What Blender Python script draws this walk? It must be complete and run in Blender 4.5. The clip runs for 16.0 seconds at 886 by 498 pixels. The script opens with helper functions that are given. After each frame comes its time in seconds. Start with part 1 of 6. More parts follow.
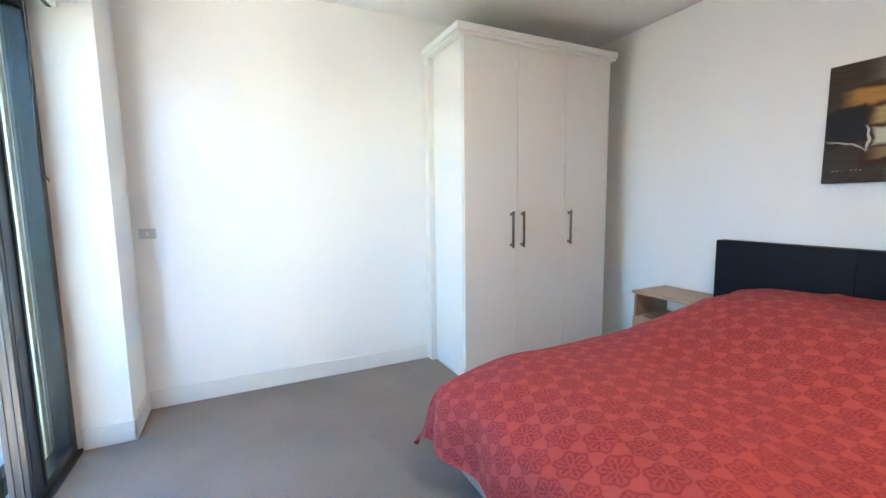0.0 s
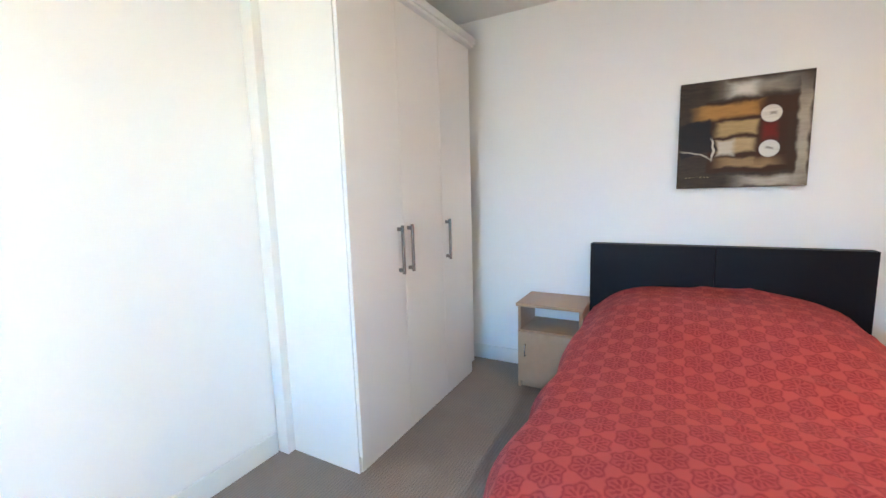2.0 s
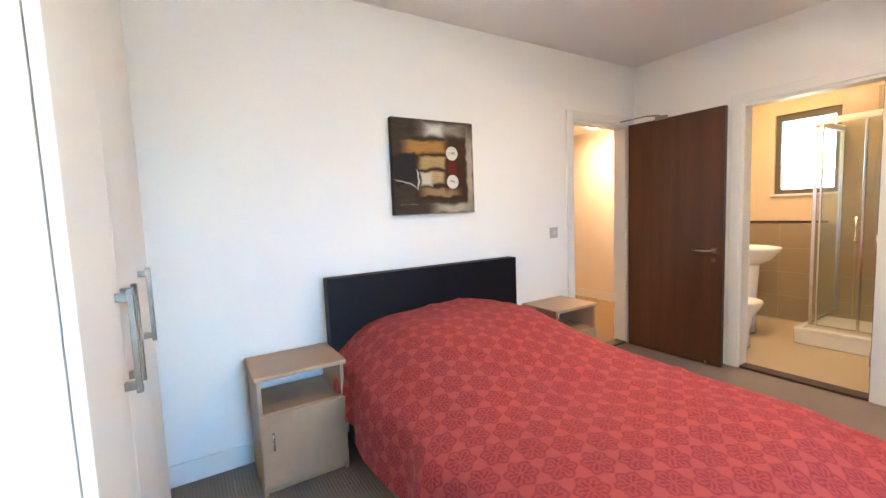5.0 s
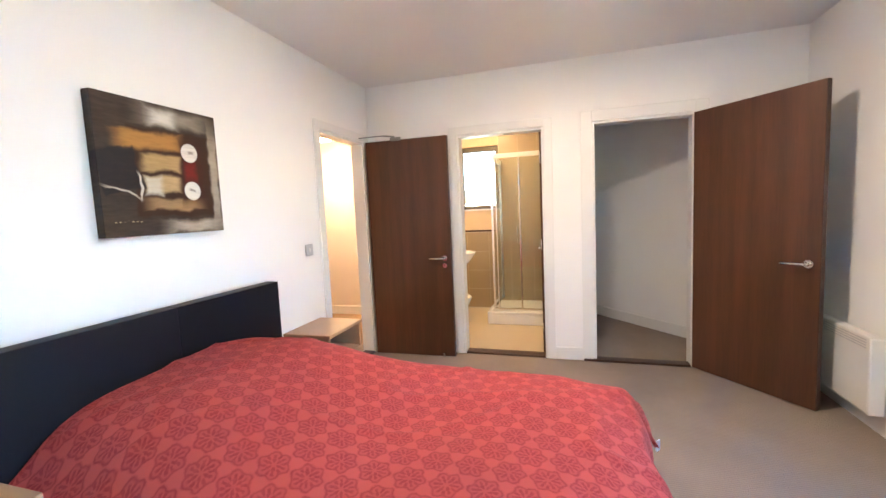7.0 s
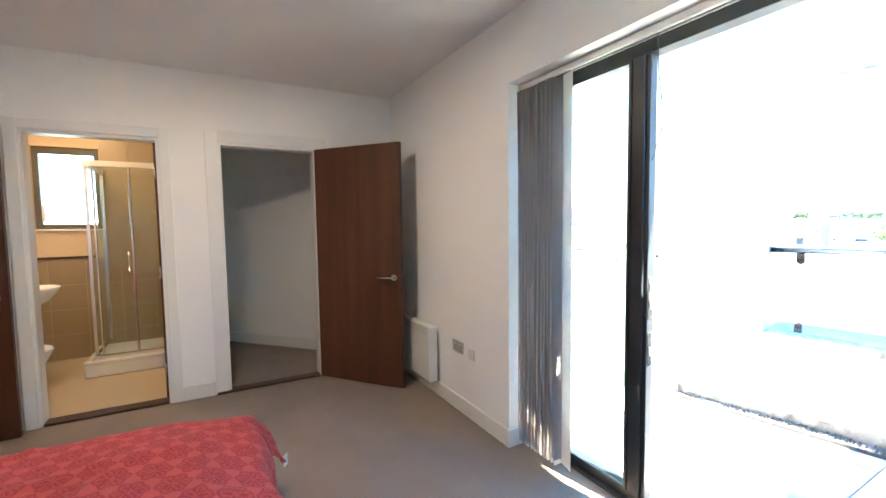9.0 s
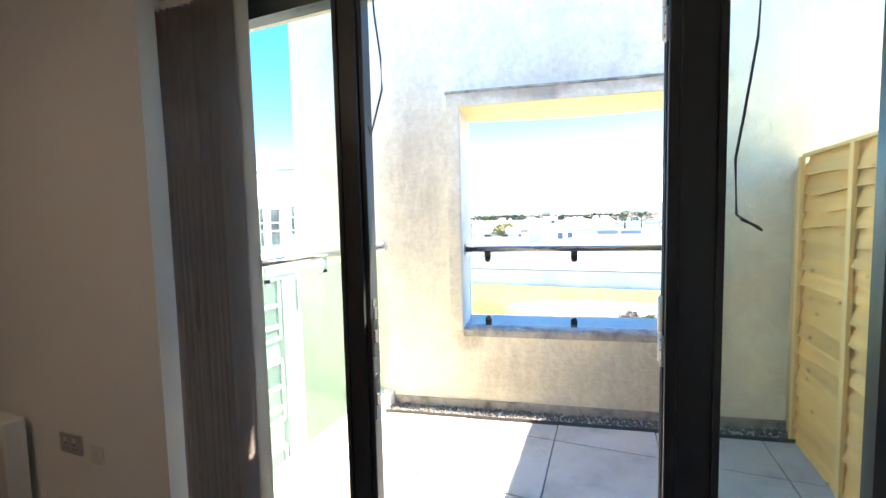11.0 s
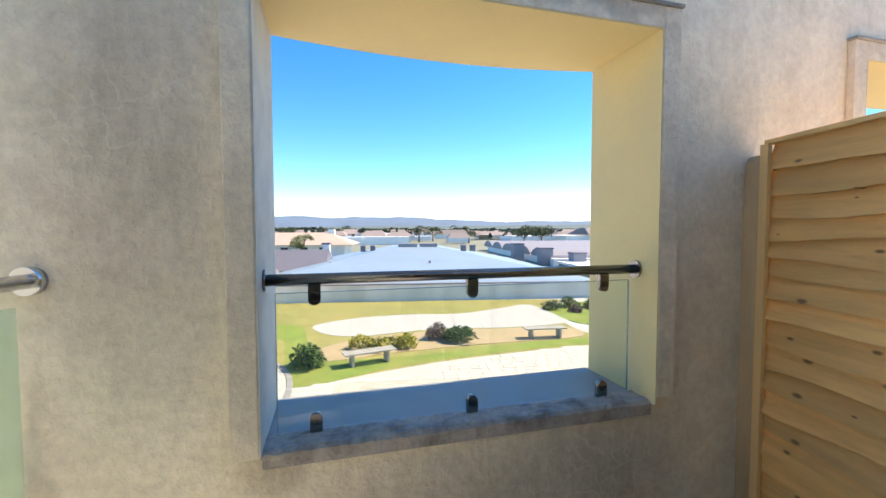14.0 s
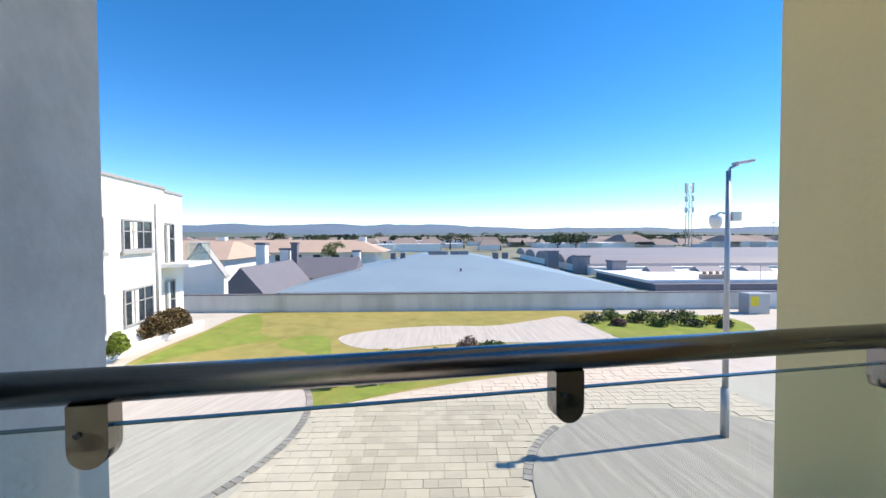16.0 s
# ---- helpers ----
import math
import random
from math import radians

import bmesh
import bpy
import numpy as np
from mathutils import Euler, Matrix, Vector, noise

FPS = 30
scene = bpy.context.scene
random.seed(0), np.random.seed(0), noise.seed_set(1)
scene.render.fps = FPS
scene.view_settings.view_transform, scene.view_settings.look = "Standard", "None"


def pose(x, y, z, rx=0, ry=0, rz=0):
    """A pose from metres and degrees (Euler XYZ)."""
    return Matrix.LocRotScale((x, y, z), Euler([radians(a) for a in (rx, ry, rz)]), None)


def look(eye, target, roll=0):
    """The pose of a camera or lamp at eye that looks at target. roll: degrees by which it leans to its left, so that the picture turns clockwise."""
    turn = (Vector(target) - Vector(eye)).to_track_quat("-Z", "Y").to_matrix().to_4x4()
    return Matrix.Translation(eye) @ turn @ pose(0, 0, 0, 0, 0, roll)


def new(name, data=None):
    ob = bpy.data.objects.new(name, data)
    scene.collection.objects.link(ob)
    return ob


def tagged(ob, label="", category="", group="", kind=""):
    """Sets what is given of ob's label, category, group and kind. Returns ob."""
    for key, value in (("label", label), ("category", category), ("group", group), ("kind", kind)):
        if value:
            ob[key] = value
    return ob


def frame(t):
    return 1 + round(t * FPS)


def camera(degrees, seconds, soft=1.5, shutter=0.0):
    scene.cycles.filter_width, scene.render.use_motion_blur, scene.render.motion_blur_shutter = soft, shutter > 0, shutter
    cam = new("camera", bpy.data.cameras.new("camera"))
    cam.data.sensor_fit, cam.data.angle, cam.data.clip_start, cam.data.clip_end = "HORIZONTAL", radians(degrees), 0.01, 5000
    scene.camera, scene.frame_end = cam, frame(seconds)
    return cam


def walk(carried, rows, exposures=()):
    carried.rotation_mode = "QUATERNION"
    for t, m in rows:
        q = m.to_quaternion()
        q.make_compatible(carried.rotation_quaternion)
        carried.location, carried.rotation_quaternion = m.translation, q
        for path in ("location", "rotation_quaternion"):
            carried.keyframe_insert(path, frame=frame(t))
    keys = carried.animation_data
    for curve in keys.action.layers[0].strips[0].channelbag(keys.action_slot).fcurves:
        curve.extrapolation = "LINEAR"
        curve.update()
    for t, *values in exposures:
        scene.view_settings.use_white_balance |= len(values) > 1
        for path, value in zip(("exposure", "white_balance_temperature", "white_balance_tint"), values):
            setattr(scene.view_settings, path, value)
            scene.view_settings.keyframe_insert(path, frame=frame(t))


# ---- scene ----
cam = camera(93.9, 16.0)
PATH = [
    (0, (0.399, 0.59, 1.238), (1.264, 2.379, 1.016), -0.7),
    (0.5, (0.307, 0.857, 1.257), (1.476, 2.462, 1.019), -1.2),
    (1, (0.296, 1.144, 1.275), (1.649, 2.597, 1.033), -0.5),
    (1.5, (0.314, 1.449, 1.274), (1.834, 2.729, 1.041), -0.5),
    (2, (0.333, 1.778, 1.329), (2.07, 2.733, 1.064), -1.7),
    (2.5, (0.382, 2.112, 1.304), (2.275, 2.708, 1.056), -0.5),
    (3, (0.47, 2.451, 1.325), (2.434, 2.768, 1.122), -0.1),
    (3.5, (0.428, 2.645, 1.34), (2.415, 2.658, 1.111), -1.2),
    (4, (0.493, 2.767, 1.327), (2.452, 2.426, 1.114), -0.9),
    (4.5, (0.684, 2.828, 1.317), (2.546, 2.123, 1.135), -1.5),
    (7, (1.421, 2.97, 1.365), (2.013, 1.068, 1.183), -2.6),
    (7.5, (1.461, 3.015, 1.363), (1.704, 1.035, 1.215), -2.5),
    (8, (1.425, 3.021, 1.372), (1.274, 1.032, 1.233), -1.7),
    (8.5, (1.381, 3.018, 1.366), (0.786, 1.113, 1.236), -1.0),
    (9, (1.301, 3.031, 1.386), (0.334, 1.285, 1.257), -0.8),
    (9.5, (1.231, 2.976, 1.382), (-0.041, 1.438, 1.26), -0.6),
    (10, (1.104, 2.859, 1.386), (-0.415, 1.564, 1.259), -1.0),
    (12.5, (0.094, 2.203, 1.354), (-1.902, 2.165, 1.232), -0.3),
    (13, (-0.152, 2.151, 1.336), (-2.148, 2.226, 1.23), 0.1),
    (13.5, (-0.423, 2.118, 1.353), (-2.414, 2.269, 1.254), 0.2),
    (14, (-0.66, 2.071, 1.336), (-2.648, 2.269, 1.245), -0.1),
    (14.5, (-0.932, 2.034, 1.338), (-2.919, 2.243, 1.244), -0.4),
    (15, (-1.164, 2.067, 1.33), (-3.153, 2.254, 1.242), -0.5),
    (15.5, (-1.424, 2.12, 1.335), (-3.418, 2.253, 1.26), -0.2),
    (16, (-1.708, 2.158, 1.334), (-3.707, 2.206, 1.278), -0.2),
]

# stops of the camera's own exposure along the walk
STOPS = [(0.0, 4.98, 6900, 11), (2.0, 5.14, 7100, 13), (4.5, 5.36, 7400, 14), (7.0, 5.72, 7100, 14), (8.5, 5.34, 6700, 12), (9.0, 4.95, 6900, 11), (9.5, 4.3, 7200, 12), (10.0, 3.8, 7400, 13), (12.3, 2.18, 8700, 17), (13.0, 1.8, 8700, 16), (14.0, 1.4, 8100, 15), (15.0, 1.2, 8000, 14), (16.0, 0.84, 7350, 15)]
walk(cam, [(t, look(eye, target, roll)) for t, eye, target, roll in PATH], STOPS)

# ---- world and sun ----
SUN_EL, SUN_X, SUN_Y = 47.9, -0.185, 0.983
world = bpy.data.worlds.new("sky")
scene.world = world
world.use_nodes = True
wn = world.node_tree.nodes
sky = wn.new("ShaderNodeTexSky")
sky.sky_type = "NISHITA"
sky.sun_disc = False
sky.sun_elevation = radians(SUN_EL)
sky.sun_rotation = math.atan2(SUN_X, SUN_Y)
sky.altitude = 2600
sky.air_density, sky.dust_density, sky.ozone_density = 1.0, 0.0, 4.0
wn["Background"].inputs["Strength"].default_value = 0.150
deep = wn.new("ShaderNodeHueSaturation")
deep.inputs["Saturation"].default_value = 1.32
world.node_tree.links.new(sky.outputs[0], deep.inputs["Color"])
world.node_tree.links.new(deep.outputs[0], wn["Background"].inputs["Color"])

sun = new("sun", bpy.data.lights.new("sun", "SUN"))
sun.data.energy, sun.data.angle, sun.data.color = 3.8, radians(0.5), (1.0, 0.95, 0.87)
c = math.cos(radians(SUN_EL))
sun.matrix_world = look((0, 0, 30), (-SUN_X * c, -SUN_Y * c, 30 - math.sin(radians(SUN_EL))))


def lamp(name, kind, where, watts, colour, size=0.2, down=True):
    ob = new(name, bpy.data.lights.new(name, kind))
    ob.data.energy, ob.data.color = watts, colour
    if kind == "AREA":
        ob.data.shape, ob.data.size = "DISK", size
    else:
        ob.data.shadow_soft_size = size
    ob.location = where
    return ob


lamp("bedroom_light", "AREA", (1.46, 0.74, 2.50), 0.68, (1.0, 0.88, 0.74), 0.30)
lamp("hall_light", "AREA", (4.37, -1.55, 2.26), 0.72, (1.0, 0.69, 0.46), 0.26)
lamp("bathroom_light", "AREA", (2.45, -1.75, 2.46), 0.40, (1.0, 0.70, 0.42), 0.3)


# ---- materials ----
def mat(name, colour, rough=0.5, metal=0.0, vary=0.06, scale=6.0, fine=120.0, bump=0.05, dirt=None, dirt_amount=0.0, dirt_scale=1.5,
        stretch=(1, 1, 1), spec=0.5, per_object=0.0, coords="Object"):
    """A procedural surface: two scales of colour change, stains and fine relief."""
    m = bpy.data.materials.new(name)
    m.use_nodes = True
    nt = m.node_tree
    n, ln = nt.nodes, nt.links
    b = n["Principled BSDF"]
    b.inputs["Metallic"].default_value = metal
    b.inputs["Specular IOR Level"].default_value = spec
    tc = n.new("ShaderNodeTexCoord")
    mp = n.new("ShaderNodeMapping")
    mp.inputs["Scale"].default_value = stretch
    ln.new(tc.outputs[coords], mp.inputs["Vector"])
    big = n.new("ShaderNodeTexNoise")
    big.inputs["Scale"].default_value, big.inputs["Detail"].default_value = scale, 5
    small = n.new("ShaderNodeTexNoise")
    small.inputs["Scale"].default_value, small.inputs["Detail"].default_value = fine, 4
    for t in (big, small):
        ln.new(mp.outputs[0], t.inputs["Vector"])
    mix = n.new("ShaderNodeMix")
    mix.data_type = "RGBA"
    mix.inputs[6].default_value = [max(0, v * (1 - vary)) for v in colour[:3]] + [1]
    mix.inputs[7].default_value = [min(1, v * (1 + vary)) for v in colour[:3]] + [1]
    add = n.new("ShaderNodeMath")
    add.operation = "ADD"
    ln.new(big.outputs["Fac"], add.inputs[0])
    half = n.new("ShaderNodeMath")
    half.operation = "MULTIPLY_ADD"
    half.inputs[1].default_value, half.inputs[2].default_value = 0.6, -0.3
    ln.new(small.outputs["Fac"], half.inputs[0])
    ln.new(half.outputs[0], add.inputs[1])
    ln.new(add.outputs[0], mix.inputs["Factor"])
    out = mix.outputs[2]
    if per_object:
        oi = n.new("ShaderNodeObjectInfo")
        hsv = n.new("ShaderNodeHueSaturation")
        mr = n.new("ShaderNodeMapRange")
        mr.inputs[3].default_value, mr.inputs[4].default_value = 1 - per_object, 1 + per_object
        ln.new(oi.outputs["Random"], mr.inputs[0])
        ln.new(mr.outputs[0], hsv.inputs["Value"])
        ln.new(out, hsv.inputs["Color"])
        out = hsv.outputs[0]
    if dirt:
        st = n.new("ShaderNodeTexNoise")
        st.inputs["Scale"].default_value, st.inputs["Detail"].default_value, st.inputs["Roughness"].default_value = dirt_scale, 8, 0.62
        ln.new(mp.outputs[0], st.inputs["Vector"])
        ramp = n.new("ShaderNodeValToRGB")
        ramp.color_ramp.elements[0].position, ramp.color_ramp.elements[1].position = 0.45, 0.72
        ramp.color_ramp.elements[1].color = (dirt_amount,) * 3 + (1,)
        ln.new(st.outputs["Fac"], ramp.inputs[0])
        dm = n.new("ShaderNodeMix")
        dm.data_type = "RGBA"
        dm.inputs[7].default_value = (*dirt, 1)
        ln.new(ramp.outputs[0], dm.inputs["Factor"])
        ln.new(out, dm.inputs[6])
        out = dm.outputs[2]
    ln.new(out, b.inputs["Base Color"])
    rr = n.new("ShaderNodeMapRange")
    rr.inputs[3].default_value, rr.inputs[4].default_value = max(0.02, rough - 0.08), min(1, rough + 0.08)
    ln.new(big.outputs["Fac"], rr.inputs[0])
    ln.new(rr.outputs[0], b.inputs["Roughness"])
    if bump:
        bp = n.new("ShaderNodeBump")
        bp.inputs["Strength"].default_value, bp.inputs["Distance"].default_value = min(1, bump * 4), 0.004
        ln.new(small.outputs["Fac"], bp.inputs["Height"])
        ln.new(bp.outputs[0], b.inputs["Normal"])
    return m


def node(m, kind, **values):
    x = m.node_tree.nodes.new(kind)
    for k, v in values.items():
        x.inputs[k.replace("_", " ")].default_value = v
    return x


def glass(name, tint, gloss=0.9, milk=0.0):
    m = bpy.data.materials.new(name)
    m.use_nodes = True
    nt = m.node_tree
    n, ln = nt.nodes, nt.links
    n.remove(n["Principled BSDF"])
    tr = node(m, "ShaderNodeBsdfTransparent", Color=(*tint, 1))
    gl = node(m, "ShaderNodeBsdfGlossy", Color=(gloss, gloss, gloss, 1), Roughness=0.01)
    lw = node(m, "ShaderNodeLayerWeight", Blend=0.5)
    pw = n.new("ShaderNodeMath")
    pw.operation = "POWER"
    pw.inputs[1].default_value = 4.0
    ln.new(lw.outputs["Facing"], pw.inputs[0])
    fr = n.new("ShaderNodeMath")
    fr.operation = "MULTIPLY_ADD"
    fr.inputs[1].default_value, fr.inputs[2].default_value = 0.55, 0.03
    ln.new(pw.outputs[0], fr.inputs[0])
    mx = n.new("ShaderNodeMixShader")
    ln.new(fr.outputs[0], mx.inputs[0])
    base = tr
    if milk:
        df = node(m, "ShaderNodeBsdfTranslucent", Color=(0.75, 0.86, 0.80, 1))
        mk = n.new("ShaderNodeMixShader")
        mk.inputs[0].default_value = milk
        ln.new(tr.outputs[0], mk.inputs[1])
        ln.new(df.outputs[0], mk.inputs[2])
        base = mk
    ln.new(base.outputs[0], mx.inputs[1])
    ln.new(gl.outputs[0], mx.inputs[2])
    ln.new(mx.outputs[0], n["Material Output"].inputs["Surface"])
    return m


def glow(name, colour, strength):
    m = bpy.data.materials.new(name)
    m.use_nodes = True
    b = m.node_tree.nodes["Principled BSDF"]
    b.inputs["Base Color"].default_value = (0.9, 0.88, 0.84, 1)
    b.inputs["Emission Color"].default_value = (*colour, 1)
    b.inputs["Emission Strength"].default_value = strength
    return m


WALL = mat("wall_paint", (0.90, 0.885, 0.86), 0.75, vary=0.02, scale=1.3, fine=260, bump=0.02)
CEIL = mat("ceiling_paint", (0.84, 0.82, 0.80), 0.8, vary=0.02, scale=1.0, fine=220, bump=0.02)
GLOSS = mat("white_gloss", (0.82, 0.81, 0.78), 0.35, vary=0.02, bump=0.01)
CARPET = mat("carpet", (0.34, 0.27, 0.22), 0.95, vary=0.16, scale=2.2, fine=420, bump=0.25, dirt=(0.22, 0.18, 0.15), dirt_amount=0.35, spec=0.1)


def ribs(m, period=0.016):
    """Fine cords across a carpet, as relief."""
    n, ln = m.node_tree.nodes, m.node_tree.links
    b = n["Principled BSDF"]
    tc = n.new("ShaderNodeTexCoord")
    mp = n.new("ShaderNodeMapping")
    mp.inputs["Rotation"].default_value = (0, 0, radians(90))
    wv = n.new("ShaderNodeTexWave")
    wv.inputs["Scale"].default_value, wv.inputs["Distortion"].default_value, wv.inputs["Detail Scale"].default_value = 0.314 / period, 1.2, 6.0
    ln.new(tc.outputs["Object"], mp.inputs["Vector"])
    ln.new(mp.outputs[0], wv.inputs["Vector"])
    bp = n.new("ShaderNodeBump")
    bp.inputs["Strength"].default_value, bp.inputs["Distance"].default_value = 0.35, 0.004
    ln.new(wv.outputs["Fac"], bp.inputs["Height"])
    ln.new(b.inputs["Normal"].links[0].from_socket, bp.inputs["Normal"])
    ln.new(bp.outputs[0], b.inputs["Normal"])
    base = b.inputs["Base Color"].links[0].from_socket
    mul = n.new("ShaderNodeMix")
    mul.data_type, mul.blend_type = "RGBA", "MULTIPLY"
    mul.inputs["Factor"].default_value = 0.13
    ln.new(base, mul.inputs[6])
    ln.new(wv.outputs["Color"], mul.inputs[7])
    ln.new(mul.outputs[2], b.inputs["Base Color"])


ribs(CARPET)
CARPET_DARK = mat("hall_carpet", (0.30, 0.20, 0.12), 0.95, vary=0.14, scale=3, fine=300, bump=0.2, spec=0.1)
LAMINATE = mat("white_laminate", (0.85, 0.825, 0.79), 0.42, vary=0.015, scale=2, fine=500, bump=0.03)
CHROME = mat("chrome", (0.72, 0.72, 0.72), 0.18, 1.0, vary=0.04, bump=0)
STEEL = mat("brushed_steel", (0.25, 0.235, 0.225), 0.24, 1.0, vary=0.10, scale=9, fine=300, bump=0.02, stretch=(1, 12, 12))
ALU = mat("anthracite_aluminium", (0.022, 0.027, 0.032), 0.38, 0.0, vary=0.15, scale=5, fine=400, bump=0.02)
ALU_EDGE = mat("grey_rubber_seal", (0.06, 0.065, 0.07), 0.6, vary=0.15, bump=0.02)
VENEER = mat("sapele_veneer", (0.082, 0.031, 0.014), 0.32, vary=0.42, scale=3.0, fine=26, bump=0.02, stretch=(4, 4, 0.28), dirt=(0.150, 0.050, 0.024), dirt_amount=0.7, dirt_scale=2.2)
VENEER_EDGE = mat("sapele_edge", (0.05, 0.018, 0.010), 0.45, vary=0.2, stretch=(7, 7, 0.5))
THRESH = mat("dark_threshold", (0.055, 0.025, 0.015), 0.4, vary=0.25, scale=8)
BEECH = mat("beech_laminate", (0.46, 0.285, 0.175), 0.42, vary=0.10, scale=2.5, fine=60, bump=0.015, stretch=(1, 9, 9))
LEATHER = mat("black_leather", (0.006, 0.006, 0.009), 0.5, vary=0.25, scale=5, fine=220, bump=0.10, spec=0.18)
GREY_FABRIC = mat("grey_fabric", (0.30, 0.29, 0.28), 0.9, vary=0.1, fine=400, bump=0.2, spec=0.1)
PLASTIC = mat("white_plastic", (0.76, 0.75, 0.72), 0.4, vary=0.02, bump=0)
GREYPLASTIC = mat("grey_plate", (0.56, 0.55, 0.56), 0.4, 0.3, vary=0.04, bump=0)
BLIND = mat("grey_blind_fabric", (0.46, 0.425, 0.41), 0.9, vary=0.12, scale=4, fine=500, bump=0.12, spec=0.1)
TILE = mat("beige_wall_tile", (0.36, 0.275, 0.175), 0.3, vary=0.05, scale=3, bump=0.01, per_object=0.03)
FLOORTILE = mat("cream_floor_tile", (0.50, 0.40, 0.27), 0.35, vary=0.05, scale=3, bump=0.01)
BATHPAINT = mat("warm_wall_paint", (0.68, 0.53, 0.36), 0.7, vary=0.03)
HALLPAINT = mat("hall_wall_paint", (0.82, 0.74, 0.66), 0.7, vary=0.03)
CERAMIC = mat("white_ceramic", (0.86, 0.85, 0.82), 0.12, vary=0.01, bump=0)
GLASS = glass("clear_glass", (0.93, 0.965, 0.95))
PANE = glass("door_glass", (0.93, 0.985, 0.965), 0.6)
RAILGLASS = glass("green_safety_glass", (0.93, 0.97, 0.955), milk=0.015)
MILKGLASS = glass("etched_safety_glass", (0.80, 0.90, 0.84), milk=0.16)
RENDER = mat("stained_cream_render", (0.90, 0.83, 0.68), 0.9, vary=0.10, scale=4.5, fine=60, bump=0.12, dirt=(0.52, 0.45, 0.35), dirt_amount=0.45, dirt_scale=1.0, stretch=(1, 1, 0.55))
TRIM = mat("render_band", (0.84, 0.77, 0.63), 0.9, vary=0.12, scale=6, fine=70, bump=0.10, dirt=(0.36, 0.32, 0.27), dirt_amount=0.4, dirt_scale=2.6)
GREYREVEAL = mat("weathered_reveal", (0.60, 0.58, 0.51), 0.9, vary=0.14, scale=6, fine=70, bump=0.10, dirt=(0.30, 0.28, 0.24), dirt_amount=0.5, dirt_scale=2.6)
YELLOW = mat("yellow_render", (0.80, 0.65, 0.33), 0.85, vary=0.06, scale=3, fine=70, bump=0.06, dirt=(0.55, 0.46, 0.30), dirt_amount=0.4)
SILL = mat("grey_sill", (0.44, 0.41, 0.37), 0.85, vary=0.35, scale=14, fine=70, bump=0.22, dirt=(0.10, 0.09, 0.08), dirt_amount=0.85, dirt_scale=9)
SILLPAINT = mat("painted_sill", (0.33, 0.35, 0.37), 0.55, vary=0.10, scale=5, fine=60, bump=0.04, dirt=(0.20, 0.21, 0.22), dirt_amount=0.5, dirt_scale=3)
SLAB = mat("grey_paving", (0.52, 0.50, 0.48), 0.9, vary=0.12, scale=5, fine=160, bump=0.12, per_object=0.08, dirt=(0.16, 0.15, 0.14), dirt_amount=0.5, dirt_scale=3)
GRAVEL = mat("gravel", (0.17, 0.16, 0.15), 0.9, vary=0.5, scale=60, fine=200, bump=0.3)
PINE = mat("larch_lap_board", (0.86, 0.48, 0.18), 0.75, vary=0.20, scale=2.0, fine=30, bump=0.06, stretch=(0.8, 6, 11), per_object=0.20, dirt=(0.52, 0.27, 0.09), dirt_amount=0.5, dirt_scale=2.5)
BATTEN = mat("sawn_batten", (0.84, 0.54, 0.24), 0.75, vary=0.14, scale=2.0, fine=30, bump=0.05, stretch=(6, 6, 0.8))


def knots(m):
    """Dark knots, some per board, drawn out along the grain."""
    n, ln = m.node_tree.nodes, m.node_tree.links
    b = n["Principled BSDF"]
    base = b.inputs["Base Color"].links[0].from_socket
    tc = n.new("ShaderNodeTexCoord")
    mp = n.new("ShaderNodeMapping")
    mp.inputs["Scale"].default_value = (3.4, 0.01, 8.0)
    mp.inputs["Rotation"].default_value = (radians(90), 0, 0)
    ln.new(tc.outputs["Object"], mp.inputs["Vector"])
    vor = node(m, "ShaderNodeTexVoronoi", Scale=1.0)
    vor.voronoi_dimensions = "2D"
    ln.new(mp.outputs[0], vor.inputs["Vector"])
    sep = n.new("ShaderNodeSeparateColor")
    ln.new(vor.outputs["Color"], sep.inputs[0])
    size = n.new("ShaderNodeMapRange")
    size.inputs[1].default_value, size.inputs[2].default_value, size.inputs[3].default_value, size.inputs[4].default_value = 0.2, 1.0, 0.025, 0.14
    ln.new(sep.outputs[0], size.inputs[0])
    div = n.new("ShaderNodeMath")
    div.operation = "DIVIDE"
    ln.new(vor.outputs["Distance"], div.inputs[0])
    ln.new(size.outputs[0], div.inputs[1])
    dark = n.new("ShaderNodeMapRange")
    dark.inputs[1].default_value, dark.inputs[2].default_value, dark.inputs[3].default_value, dark.inputs[4].default_value = 0.45, 1.0, 0.85, 0.0
    ln.new(div.outputs[0], dark.inputs[0])
    mx = n.new("ShaderNodeMix")
    mx.data_type = "RGBA"
    mx.inputs[7].default_value = (0.16, 0.075, 0.03, 1)
    ln.new(dark.outputs[0], mx.inputs["Factor"])
    ln.new(base, mx.inputs[6])
    ln.new(mx.outputs[2], b.inputs["Base Color"])


knots(PINE)
PINE_POST = mat("weathered_post", (0.62, 0.43, 0.25), 0.8, vary=0.25, scale=3, fine=40, bump=0.08, stretch=(6, 6, 0.8), dirt=(0.22, 0.14, 0.08), dirt_amount=0.6)


